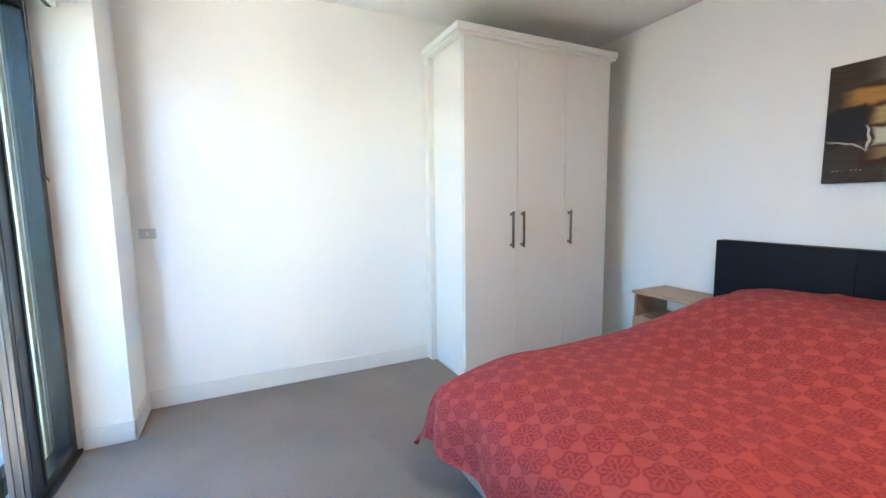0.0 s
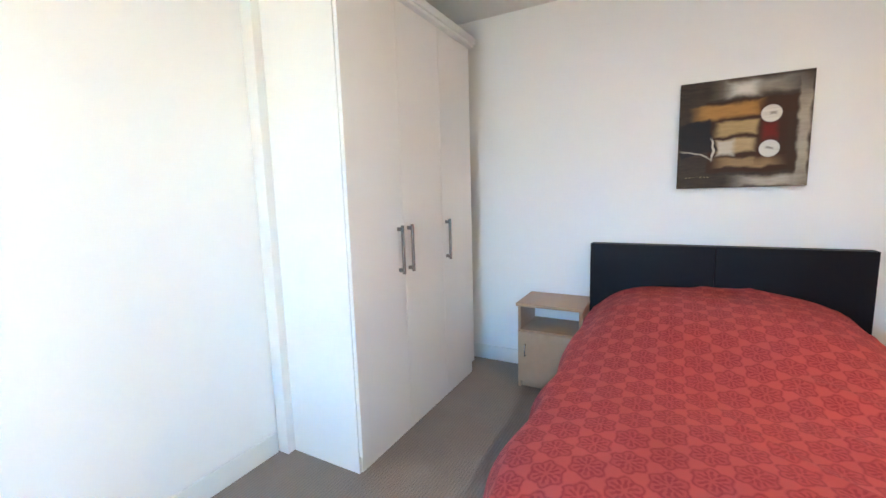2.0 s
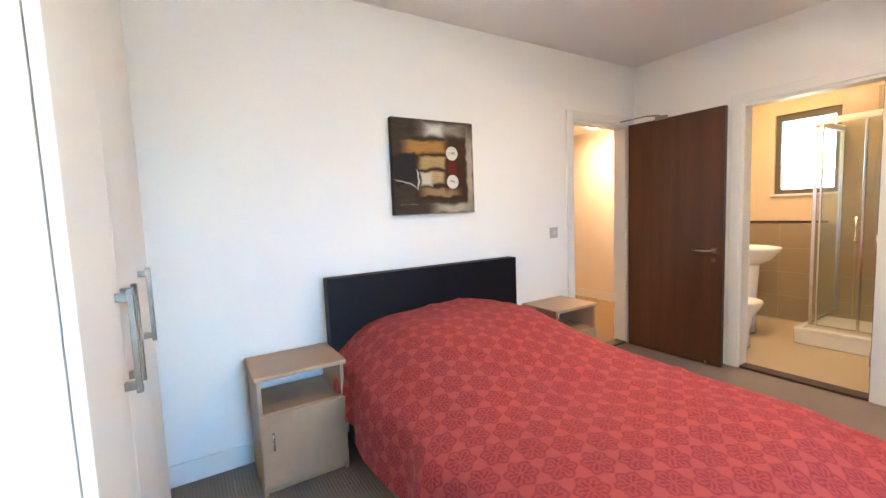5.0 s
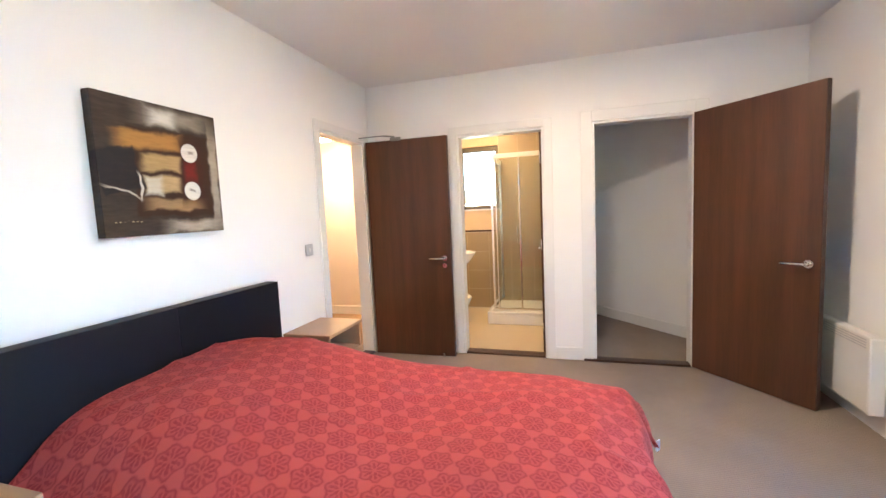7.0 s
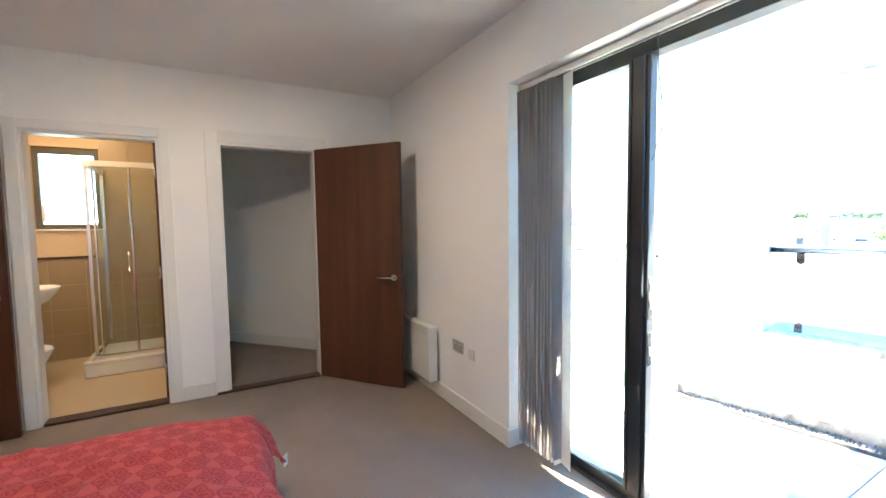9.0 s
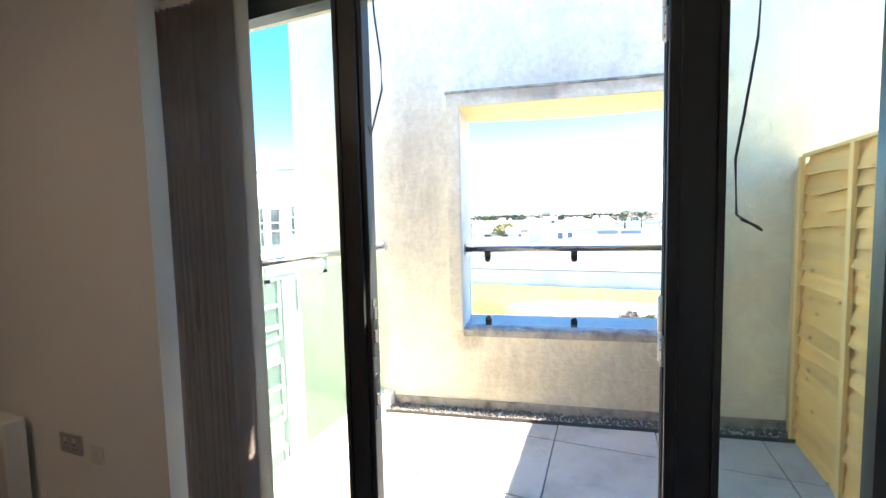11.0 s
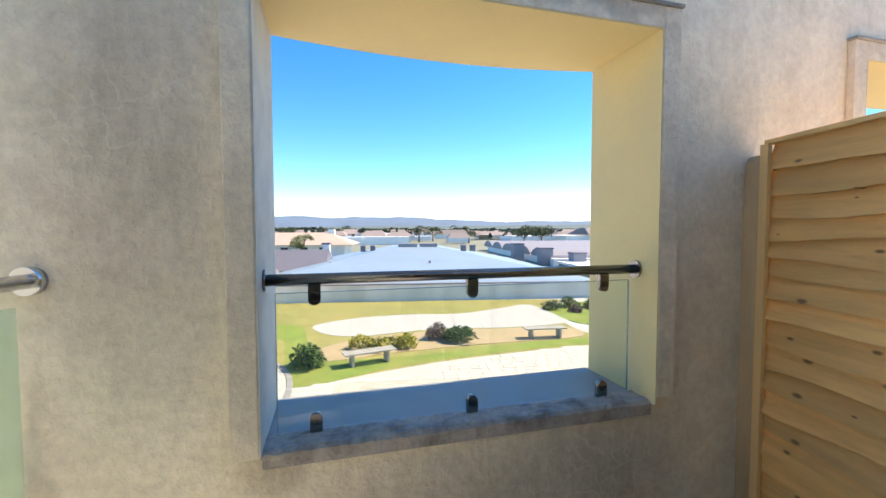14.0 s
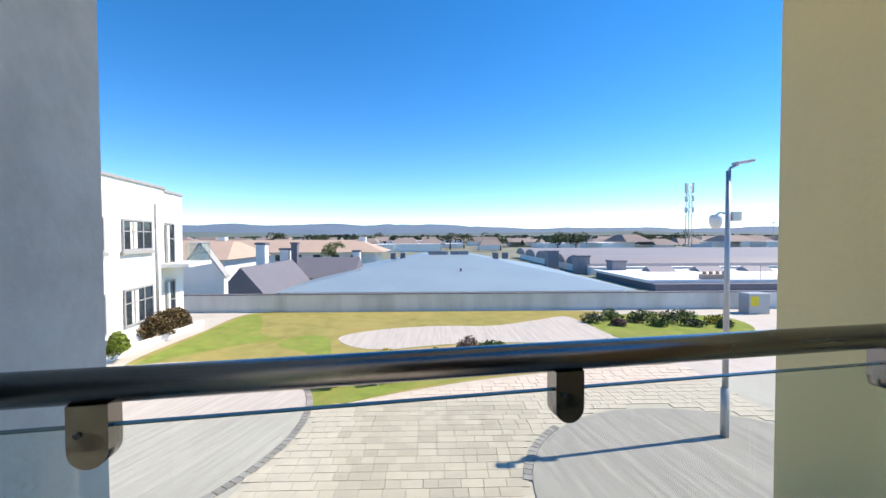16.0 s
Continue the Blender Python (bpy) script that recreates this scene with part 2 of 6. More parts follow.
def red_duvet():
    """Red cotton with darker printed roundels on a staggered grid."""
    m = mat("red_printed_cotton", (0.80, 0.15, 0.14), 0.85, vary=0.10, scale=7, fine=600, bump=0.06, spec=0.15, coords="UV")
    n, ln = m.node_tree.nodes, m.node_tree.links
    b = n["Principled BSDF"]
    base = b.inputs["Base Color"].links[0].from_socket
    tc = n.new("ShaderNodeTexCoord")

    def math2(op, a, bb=None, c=None):
        x = n.new("ShaderNodeMath")
        x.operation = op
        for k, v in enumerate((a, bb, c)):
            if v is None:
                continue
            if isinstance(v, (int, float)):
                x.inputs[k].default_value = v
            else:
                ln.new(v, x.inputs[k])
        return x.outputs[0]

    sep = n.new("ShaderNodeSeparateXYZ")
    wob = node(m, "ShaderNodeTexNoise", Scale=70.0, Detail=2.0)
    ln.new(tc.outputs["UV"], wob.inputs["Vector"])
    soft = n.new("ShaderNodeMix")
    soft.data_type = "VECTOR"
    soft.inputs["Factor"].default_value = 0.012
    ln.new(tc.outputs["UV"], soft.inputs[4])
    ln.new(wob.outputs["Color"], soft.inputs[5])
    ln.new(soft.outputs[1], sep.inputs[0])
    step = 0.118

    def under(v, edge, width):
        """1 where v is less than edge, fading over a width."""
        x = math2("MULTIPLY_ADD", math2("SUBTRACT", edge, v), 1.0 / width, 0.5)
        return math2("MINIMUM", math2("MAXIMUM", x, 0.0), 1.0)

    def roundel(du, dv):
        u = math2("SUBTRACT", math2("FRACT", math2("ADD", math2("DIVIDE", sep.outputs[0], step), du)), 0.5)
        v = math2("MULTIPLY", math2("SUBTRACT", math2("FRACT", math2("ADD", math2("DIVIDE", sep.outputs[1], step * 1.732), dv)), 0.5), 1.732)
        r = math2("SQRT", math2("ADD", math2("MULTIPLY", u, u), math2("MULTIPLY", v, v)))
        a = math2("ARCTAN2", v, u)
        lobes = math2("COSINE", math2("MULTIPLY", a, 6.0))
        spokes = math2("COSINE", math2("MULTIPLY", a, 12.0))
        rim = math2("MULTIPLY_ADD", lobes, 0.045, 0.435)
        disc = under(r, rim, 0.07)
        border = math2("MULTIPLY", disc, math2("SUBTRACT", 1.0, under(r, math2("SUBTRACT", rim, 0.07), 0.06)))
        rays = math2("MULTIPLY", math2("MULTIPLY", under(r, 0.33, 0.06), math2("SUBTRACT", 1.0, under(r, 0.18, 0.06))), under(math2("MULTIPLY", spokes, -1.0), 0.0, 0.8))
        petals = math2("MULTIPLY", math2("MULTIPLY", under(r, 0.20, 0.05), math2("SUBTRACT", 1.0, under(r, 0.07, 0.05))), under(math2("MULTIPLY", lobes, -1.0), 0.1, 0.8))
        dark = math2("MAXIMUM", border, math2("MAXIMUM", petals, rays))
        return math2("MULTIPLY", disc, math2("MULTIPLY_ADD", dark, 0.62, 0.26))

    fac = math2("MAXIMUM", roundel(0.0, 0.0), roundel(0.5, 0.5))
    mix = n.new("ShaderNodeMix")
    mix.data_type = "RGBA"
    mix.inputs[7].default_value = (0.47, 0.038, 0.045, 1)
    faded = node(m, "ShaderNodeTexNoise", Scale=45.0, Detail=3.0)
    ln.new(tc.outputs["UV"], faded.inputs["Vector"])
    ln.new(math2("MULTIPLY", fac, math2("MULTIPLY_ADD", faded.outputs["Fac"], 0.9, 0.28)), mix.inputs["Factor"])
    ln.new(base, mix.inputs[6])
    ln.new(mix.outputs[2], b.inputs["Base Color"])
    b.inputs["Sheen Weight"].default_value = 0.110
    return m


DUVET = red_duvet()


def weathered(m):
    """Adds pale crazing, small pits and a rough float finish, its relief shading partly in the colour, to a render."""
    n, ln = m.node_tree.nodes, m.node_tree.links
    b = n["Principled BSDF"]
    base = b.inputs["Base Color"].links[0].from_socket
    tc = n.new("ShaderNodeTexCoord")
    warp = node(m, "ShaderNodeTexNoise", Scale=3.0, Detail=4.0)
    mixv = n.new("ShaderNodeMix")
    mixv.data_type = "VECTOR"
    mixv.inputs["Factor"].default_value = 0.24
    vor = node(m, "ShaderNodeTexVoronoi", Scale=11.0)
    vor.feature = "DISTANCE_TO_EDGE"
    ln.new(tc.outputs["Object"], warp.inputs["Vector"])
    ln.new(tc.outputs["Object"], mixv.inputs[4])
    ln.new(warp.outputs["Color"], mixv.inputs[5])
    ln.new(mixv.outputs[1], vor.inputs["Vector"])
    line = n.new("ShaderNodeMapRange")
    line.inputs[1].default_value, line.inputs[2].default_value, line.inputs[3].default_value, line.inputs[4].default_value = 0.0, 0.035, 1.0, 0.0
    ln.new(vor.outputs["Distance"], line.inputs[0])
    where = node(m, "ShaderNodeTexNoise", Scale=1.3, Detail=3.0)
    ln.new(tc.outputs["Object"], where.inputs["Vector"])
    gate = n.new("ShaderNodeMapRange")
    gate.inputs[1].default_value, gate.inputs[2].default_value, gate.inputs[3].default_value, gate.inputs[4].default_value = 0.45, 0.62, 0.0, 0.30
    ln.new(where.outputs["Fac"], gate.inputs[0])
    mul = n.new("ShaderNodeMath")
    mul.operation = "MULTIPLY"
    ln.new(line.outputs[0], mul.inputs[0])
    ln.new(gate.outputs[0], mul.inputs[1])
    pale = n.new("ShaderNodeMix")
    pale.data_type = "RGBA"
    pale.inputs[7].default_value = (0.93, 0.87, 0.74, 1)
    ln.new(mul.outputs[0], pale.inputs["Factor"])
    mott = node(m, "ShaderNodeTexNoise", Scale=6.5, Detail=9.0, Roughness=0.72)
    ln.new(tc.outputs["Object"], mott.inputs["Vector"])
    tone = n.new("ShaderNodeMapRange")
    tone.inputs[1].default_value, tone.inputs[2].default_value, tone.inputs[3].default_value, tone.inputs[4].default_value = 0.36, 0.60, 0.0, 1.0
    ln.new(mott.outputs["Fac"], tone.inputs[0])
    shade = n.new("ShaderNodeMix")
    shade.data_type = "RGBA"
    shade.inputs[6].default_value, shade.inputs[7].default_value = (0.93, 0.91, 0.875, 1), (1.07, 1.06, 1.04, 1)
    ln.new(tone.outputs[0], shade.inputs["Factor"])
    toned = n.new("ShaderNodeMix")
    toned.data_type, toned.blend_type = "RGBA", "MULTIPLY"
    toned.inputs["Factor"].default_value = 1.0
    ln.new(base, toned.inputs[6])
    ln.new(shade.outputs[2], toned.inputs[7])
    ln.new(toned.outputs[2], pale.inputs[6])
    pit = node(m, "ShaderNodeTexVoronoi", Scale=16.0)
    ln.new(tc.outputs["Object"], pit.inputs["Vector"])
    hole = n.new("ShaderNodeMapRange")
    hole.inputs[1].default_value, hole.inputs[2].default_value, hole.inputs[3].default_value, hole.inputs[4].default_value = 0.05, 0.11, 0.7, 0.0
    ln.new(pit.outputs["Distance"], hole.inputs[0])
    dark = n.new("ShaderNodeMix")
    dark.data_type = "RGBA"
    dark.inputs[7].default_value = (0.22, 0.18, 0.14, 1)
    holes = n.new("ShaderNodeMath")
    holes.operation = "MULTIPLY"
    ln.new(hole.outputs[0], holes.inputs[0])
    ln.new(gate.outputs[0], holes.inputs[1])
    ln.new(holes.outputs[0], dark.inputs["Factor"])
    ln.new(pale.outputs[2], dark.inputs[6])
    coarse = node(m, "ShaderNodeTexNoise", Scale=26.0, Detail=6.0, Roughness=0.62)
    ln.new(tc.outputs["Object"], coarse.inputs["Vector"])
    # light on the relief put into the colour: bumps paler, hollows darker
    relief_tone = n.new("ShaderNodeMapRange")
    relief_tone.inputs[1].default_value, relief_tone.inputs[2].default_value, relief_tone.inputs[3].default_value, relief_tone.inputs[4].default_value = 0.38, 0.62, 0.965, 1.03
    ln.new(coarse.outputs["Fac"], relief_tone.inputs[0])
    relief_toned = n.new("ShaderNodeHueSaturation")
    ln.new(relief_tone.outputs[0], relief_toned.inputs["Value"])
    ln.new(dark.outputs[2], relief_toned.inputs["Color"])
    ln.new(relief_toned.outputs[0], b.inputs["Base Color"])
    bp = node(m, "ShaderNodeBump", Strength=0.8, Distance=0.011)
    ln.new(coarse.outputs["Fac"], bp.inputs["Height"])
    ln.new(b.inputs["Normal"].links[0].from_socket, bp.inputs["Normal"])
    ln.new(bp.outputs[0], b.inputs["Normal"])




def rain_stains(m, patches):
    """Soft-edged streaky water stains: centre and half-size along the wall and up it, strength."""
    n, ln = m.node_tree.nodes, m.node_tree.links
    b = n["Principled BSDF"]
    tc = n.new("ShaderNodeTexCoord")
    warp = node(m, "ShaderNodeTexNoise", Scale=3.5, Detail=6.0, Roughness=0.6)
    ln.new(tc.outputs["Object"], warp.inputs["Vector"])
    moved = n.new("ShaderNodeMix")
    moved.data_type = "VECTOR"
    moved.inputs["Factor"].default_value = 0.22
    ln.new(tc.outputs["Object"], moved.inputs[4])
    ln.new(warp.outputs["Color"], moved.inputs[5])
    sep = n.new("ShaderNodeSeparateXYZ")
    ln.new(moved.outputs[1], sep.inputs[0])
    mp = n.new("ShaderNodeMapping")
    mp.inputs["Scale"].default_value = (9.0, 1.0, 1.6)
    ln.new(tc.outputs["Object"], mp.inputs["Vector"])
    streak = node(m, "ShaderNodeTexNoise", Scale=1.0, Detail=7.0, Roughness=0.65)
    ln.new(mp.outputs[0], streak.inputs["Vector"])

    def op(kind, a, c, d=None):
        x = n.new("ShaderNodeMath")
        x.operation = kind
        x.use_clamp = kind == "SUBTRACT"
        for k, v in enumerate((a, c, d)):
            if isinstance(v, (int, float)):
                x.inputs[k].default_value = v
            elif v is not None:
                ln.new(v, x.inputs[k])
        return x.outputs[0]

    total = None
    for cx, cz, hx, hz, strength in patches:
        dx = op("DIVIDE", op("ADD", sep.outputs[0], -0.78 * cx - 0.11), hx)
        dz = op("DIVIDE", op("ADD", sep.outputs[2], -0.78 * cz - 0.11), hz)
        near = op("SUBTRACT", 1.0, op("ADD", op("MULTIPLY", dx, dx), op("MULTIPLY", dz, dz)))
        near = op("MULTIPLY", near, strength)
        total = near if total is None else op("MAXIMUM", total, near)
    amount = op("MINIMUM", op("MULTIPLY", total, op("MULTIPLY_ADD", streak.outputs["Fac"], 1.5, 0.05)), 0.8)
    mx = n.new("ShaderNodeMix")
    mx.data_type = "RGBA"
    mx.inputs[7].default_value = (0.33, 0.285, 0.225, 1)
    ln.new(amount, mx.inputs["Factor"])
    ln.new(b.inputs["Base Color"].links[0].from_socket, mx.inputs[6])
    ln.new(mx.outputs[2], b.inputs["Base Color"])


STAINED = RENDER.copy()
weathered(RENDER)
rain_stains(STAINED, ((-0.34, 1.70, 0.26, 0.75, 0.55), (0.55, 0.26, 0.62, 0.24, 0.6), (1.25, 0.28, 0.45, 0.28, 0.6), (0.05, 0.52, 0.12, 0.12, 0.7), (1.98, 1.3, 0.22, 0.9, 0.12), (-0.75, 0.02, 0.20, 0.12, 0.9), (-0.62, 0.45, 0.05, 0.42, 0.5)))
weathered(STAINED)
weathered(TRIM)
rain_stains(TRIM, ((0.8, 2.26, 1.0, 0.06, 0.8), (0.0, 1.0, 0.10, 0.5, 0.3)))
EDGEGLASS = mat("polished_glass_edge", (0.12, 0.22, 0.19), 0.2, vary=0.1, bump=0)

# ---- building helpers ----
def box(bm, x0, y0, z0, x1, y1, z1, bevel=0.0):
    v = [bm.verts.new(p) for p in ((x0, y0, z0), (x1, y0, z0), (x1, y1, z0), (x0, y1, z0), (x0, y0, z1), (x1, y0, z1), (x1, y1, z1), (x0, y1, z1))]
    f = [bm.faces.new([v[i] for i in q]) for q in ((3, 2, 1, 0), (4, 5, 6, 7), (0, 1, 5, 4), (1, 2, 6, 5), (2, 3, 7, 6), (3, 0, 4, 7))]
    if bevel:
        bmesh.ops.bevel(bm, geom=list({e for q in f for e in q.edges}), offset=bevel, segments=2, affect="EDGES", profile=0.5)
    return bm


def boxes(*rows, bevel=0.0):
    bm = bmesh.new()
    for r in rows:
        box(bm, *r, bevel=bevel)
    return bm


def tube(bm, p0, p1, r, seg=14, r1=None, caps=True):
    p0, p1 = Vector(p0), Vector(p1)
    q = (p1 - p0).to_track_quat("Z", "Y")
    rings = []
    for p, rad in ((p0, r), (p1, r if r1 is None else r1)):
        rings.append([bm.verts.new(p + q @ Vector((rad * math.cos(a), rad * math.sin(a), 0))) for a in [2 * math.pi * k / seg for k in range(seg)]])
    for k in range(seg):
        f = bm.faces.new((rings[0][k], rings[0][(k + 1) % seg], rings[1][(k + 1) % seg], rings[1][k]))
        f.smooth = True
    if caps:
        bm.faces.new(rings[0][::-1])
        bm.faces.new(rings[1])
    return bm


def bent(bm, pts, r, seg=10):
    """A round bar along points, with mitred joints."""
    pts = [Vector(p) for p in pts]
    rings = []
    for k, p in enumerate(pts):
        d = (pts[min(k + 1, len(pts) - 1)] - pts[max(k - 1, 0)]).normalized()
        side = d.cross(Vector((0, 0, 1)))
        side = side.normalized() if side.length > 1e-3 else Vector((1, 0, 0))
        up = side.cross(d).normalized()
        rings.append([bm.verts.new(p + r * (math.cos(a) * side + math.sin(a) * up)) for a in [2 * math.pi * i / seg for i in range(seg)]])
    for a, b in zip(rings, rings[1:]):
        for i in range(seg):
            f = bm.faces.new((a[i], a[(i + 1) % seg], b[(i + 1) % seg], b[i]))
            f.smooth = True
    bm.faces.new(rings[0][::-1])
    bm.faces.new(rings[-1])
    return bm


def extrude_poly(bm, pts, z0, z1):
    lo = [bm.verts.new((x, y, z0)) for x, y in pts]
    hi = [bm.verts.new((x, y, z1)) for x, y in pts]
    bm.faces.new(lo[::-1])
    bm.faces.new(hi)
    for k in range(len(pts)):
        bm.faces.new((lo[k], lo[(k + 1) % len(pts)], hi[(k + 1) % len(pts)], hi[k]))
    return bm


def finish(name, bm, material, smooth=False):
    bmesh.ops.recalc_face_normals(bm, faces=bm.faces)
    me = bpy.data.meshes.new(name)
    bm.to_mesh(me)
    bm.free()
    me.materials.append(material)
    if smooth:
        for p in me.polygons:
            p.use_smooth = True
    return me


def thing(name, label, category, where=(0, 0, 0), turn=0.0, group="", kind=""):
    ob = new(name)
    ob.empty_display_size = 0.1
    ob.matrix_world = pose(*where, 0, 0, turn)
    return tagged(ob, label, category, group, kind)


def part(name, bm, material, parent, label="", smooth=False):
    ob = new(name, finish(name, bm, material, smooth))
    ob.parent = parent
    return tagged(ob, label) if label else ob


def solid(name, bm, material, label, category, where=(0, 0, 0), turn=0.0, group="", kind="", smooth=False):
    ob = new(name, finish(name, bm, material, smooth))
    ob.matrix_world = pose(*where, 0, 0, turn)
    return tagged(ob, label, category, group, kind)


def setting(name, bm, material, label, category="wall"):
    return solid(name, bm, material, label, category, kind="structure")


# ---- bedroom shell ----
X0, X1, Y0, Y1, H = -0.238, 3.305, -0.776, 3.56, 2.58
DOOR = 2.05
OUT = -0.53
setting("floor", boxes((-0.40, Y0 - 0.0, -0.12, X1, Y1, 0.0)), CARPET, "taupe ribbed bedroom carpet", "floor")
setting("ceiling", boxes((OUT + 0.004, -3.6, H, 7.2, Y1 + 0.14, H + 0.2)), CEIL, "flat white painted ceiling", "ceiling")
# picture wall, with the hall door's opening
D1A, D1B = -0.66, 0.08
setting("wall_east", boxes((X1, D1B, 0, X1 + 0.12, Y1 + 0.14, H), (X1, -0.90, 0, X1 + 0.12, D1A, H), (X1, D1A, DOOR, X1 + 0.12, D1B, H)), WALL, "white painted bedroom wall behind the bed")
# door wall, with bathroom and closet openings
D2A, D2B, D3A, D3B = 1.634, 2.414, 0.479, 1.243
setting("wall_south", boxes((D2B, Y0 - 0.12, 0, X1, Y0, H), (D3B, Y0 - 0.12, 0, D2A, Y0, H), (OUT + 0.01, Y0 - 0.12, 0, D3A, Y0, H),
        (D2A, Y0 - 0.12, DOOR, D2B, Y0, H), (D3A, Y0 - 0.12, DOOR, D3B, Y0, H)), WALL, "white painted wall with two door openings")
setting("wall_north", boxes((OUT + 0.01, Y1, 0, X1, Y1 + 0.14, H)), WALL, "white painted wall behind the wardrobe")
# window wall
WA, WB, WH = 1.062, 3.20, 2.188
XR = -0.185
setting("wall_west", boxes((OUT, Y0, -0.12, X0, WA, H), (OUT, WB, -0.12, XR, Y1, H), (OUT, WA, WH, X0, WB, H)), WALL, "white painted wall round the glazed balcony door")
setting("outside_wall", boxes((OUT - 0.07, -4.0, -3.0, OUT - 0.004, WA + 0.03, 2.95), (OUT - 0.03, WB - 0.03, -3.0, OUT - 0.004, 9.0, 2.95), (OUT - 0.07, WA + 0.03, WH - 0.02, OUT - 0.004, WB - 0.03, 2.95),
        (OUT - 0.07, WA + 0.03, -3.0, OUT - 0.004, WB - 0.03, -0.06)), RENDER, "cream rendered outer face of the flat")

# skirting and architraves
SK = 0.112
for nm, r in (("skirting_east", (X1 - 0.016, D1B + 0.075, 0, X1 - 0.001, Y1 - 0.002, SK)), ("skirting_north", (XR + 0.002, Y1 - 0.016, 0, 1.68, Y1 - 0.001, SK)),
              ("skirting_west", (X0 + 0.001, Y0 + 0.002, 0, X0 + 0.016, WA, SK)), ("skirting_reveal", (-0.40, WA + 0.001, 0, X0 + 0.016, WA + 0.014, SK)),
              ("skirting_return", (-0.40, WB - 0.016, 0, XR + 0.016, WB - 0.001, SK)), ("skirting_pier", (XR + 0.001, WB - 0.016, 0, XR + 0.016, Y1 - 0.016, SK)),
              ("skirting_south", (D3B + 0.095, Y0 + 0.001, 0, D2A - 0.07, Y0 + 0.016, SK)), ("skirting_corner", (X0 + 0.016, Y0 + 0.001, 0, D3A - 0.075, Y0 + 0.016, SK))):
    setting(nm, boxes(r, bevel=0.004), GLOSS, "white painted skirting board", "skirting")


def architrave(name, axis, a, b, plane, side, w=0.07, depth=0.12):
    """A white door lining with flat architraves on the room's side."""
    t = 0.015 * side
    rows = [(a - w, a, 0, DOOR + w), (b, b + w, 0, DOOR + w), (a, b, DOOR, DOOR + w)]
    bm = bmesh.new()
    for p, q, z0, z1 in rows:
        lo, hi = sorted((plane + 0.001 * side, plane + t))
        box(bm, *((p, lo, z0, q, hi, z1) if axis == "x" else (lo, p, z0, hi, q, z1)), bevel=0.003)
    lin = [(a - 0.001, a + 0.022, 0, DOOR), (b - 0.022, b + 0.001, 0, DOOR), (a + 0.022, b - 0.022, DOOR - 0.022, DOOR)]
    lo, hi = sorted((plane + 0.002 * side, plane - (depth - 0.002) * side))
    for p, q, z0, z1 in lin:
        box(bm, *((p, lo, z0, q, hi, z1) if axis == "x" else (lo, p, z0, hi, q, z1)), bevel=0.0)
    return setting(name, bm, GLOSS, "white painted door lining and architrave", "door frame")


architrave("door_frame_1", "y", D1A, D1B, X1, -1)
architrave("door_frame_2", "x", D2A, D2B, Y0, 1)
architrave("door_frame_3", "x", D3A, D3B, Y0, 1, w=0.09)
setting("threshold_bathroom", boxes((D2A + 0.022, Y0 - 0.10, 0.001, D2B - 0.022, Y0 + 0.012, 0.020), bevel=0.004), THRESH, "dark wooden bathroom threshold", "threshold")
setting("threshold_closet", boxes((D3A + 0.022, Y0 - 0.06, 0.001, D3B + 0.085, Y0 + 0.03, 0.020), bevel=0.004), THRESH, "dark wooden closet threshold", "threshold")
setting("threshold_hall", boxes((X1 - 0.012, D1A + 0.022, 0.001, X1 + 0.10, D1B - 0.022, 0.018), bevel=0.004), THRESH, "dark wooden hall threshold", "threshold")


def lever(bm, x, y, z, side, reach):
    """Rose, neck and lever of a door handle, on a leaf lying along x."""
    tube(bm, (x, y, z), (x, y + side * 0.012, z), 0.026, 16)
    tube(bm, (x, y + side * 0.012, z), (x, y + side * 0.05, z), 0.010, 10)
    bent(bm, [(x, y + side * 0.05, z), (x + reach * 0.02, y + side * 0.055, z), (x + reach * 0.13, y + side * 0.055, z)], 0.0095)
    return bm


def door_leaf(name, label, hinge, angle, length, sides=(1, -1), lock=True):
    """A flush veneered leaf whose hinge edge is at the origin and whose length runs along its own x."""
    d = thing(name, label, "door", (*hinge, 0.0), angle)
    part("leaf", boxes((0, -0.021, 0.006, length - 0.004, 0.021, DOOR - 0.01), bevel=0.002), VENEER, d)
    part("edge_strip", boxes((length - 0.004, -0.0205, 0.006, length, 0.0205, DOOR - 0.01)), VENEER_EDGE, d)
    for s in sides:
        part("handle", lever(bmesh.new(), length - 0.062, 0.021 * s, 0.935, s, -1), CHROME, d, "satin steel lever handle")
        if lock:
            part("escutcheon", tube(bmesh.new(), (length - 0.062, 0.021 * s, 0.865), (length - 0.062, 0.030 * s, 0.865), 0.022, 16), CHROME, d, "round steel lock rose")
    for z in (0.25, 1.02, 1.80):
        part("hinge", tube(bmesh.new(), (-0.004, 0.018, z - 0.05), (-0.004, 0.018, z + 0.05), 0.007, 10), CHROME, d)
    return d


leaf1 = door_leaf("hall_door", "dark reddish-brown wooden door standing open into the bedroom", (3.262, -0.648), 181.6, 0.79)
part("door_stop", boxes((0.68, -0.05, 0.0, 0.70, -0.021, 0.04), bevel=0.003), CHROME, leaf1)
ang3 = math.degrees(math.atan2(0.665, -0.527))
door_leaf("closet_door", "dark reddish-brown wooden closet door standing open", (0.478, -0.765), ang3, 0.845, lock=False)
door_leaf("bathroom_door", "dark reddish-brown bathroom door, open inwards, seen on its edge", (1.660, Y0 - 0.10), 270.5, 0.74)

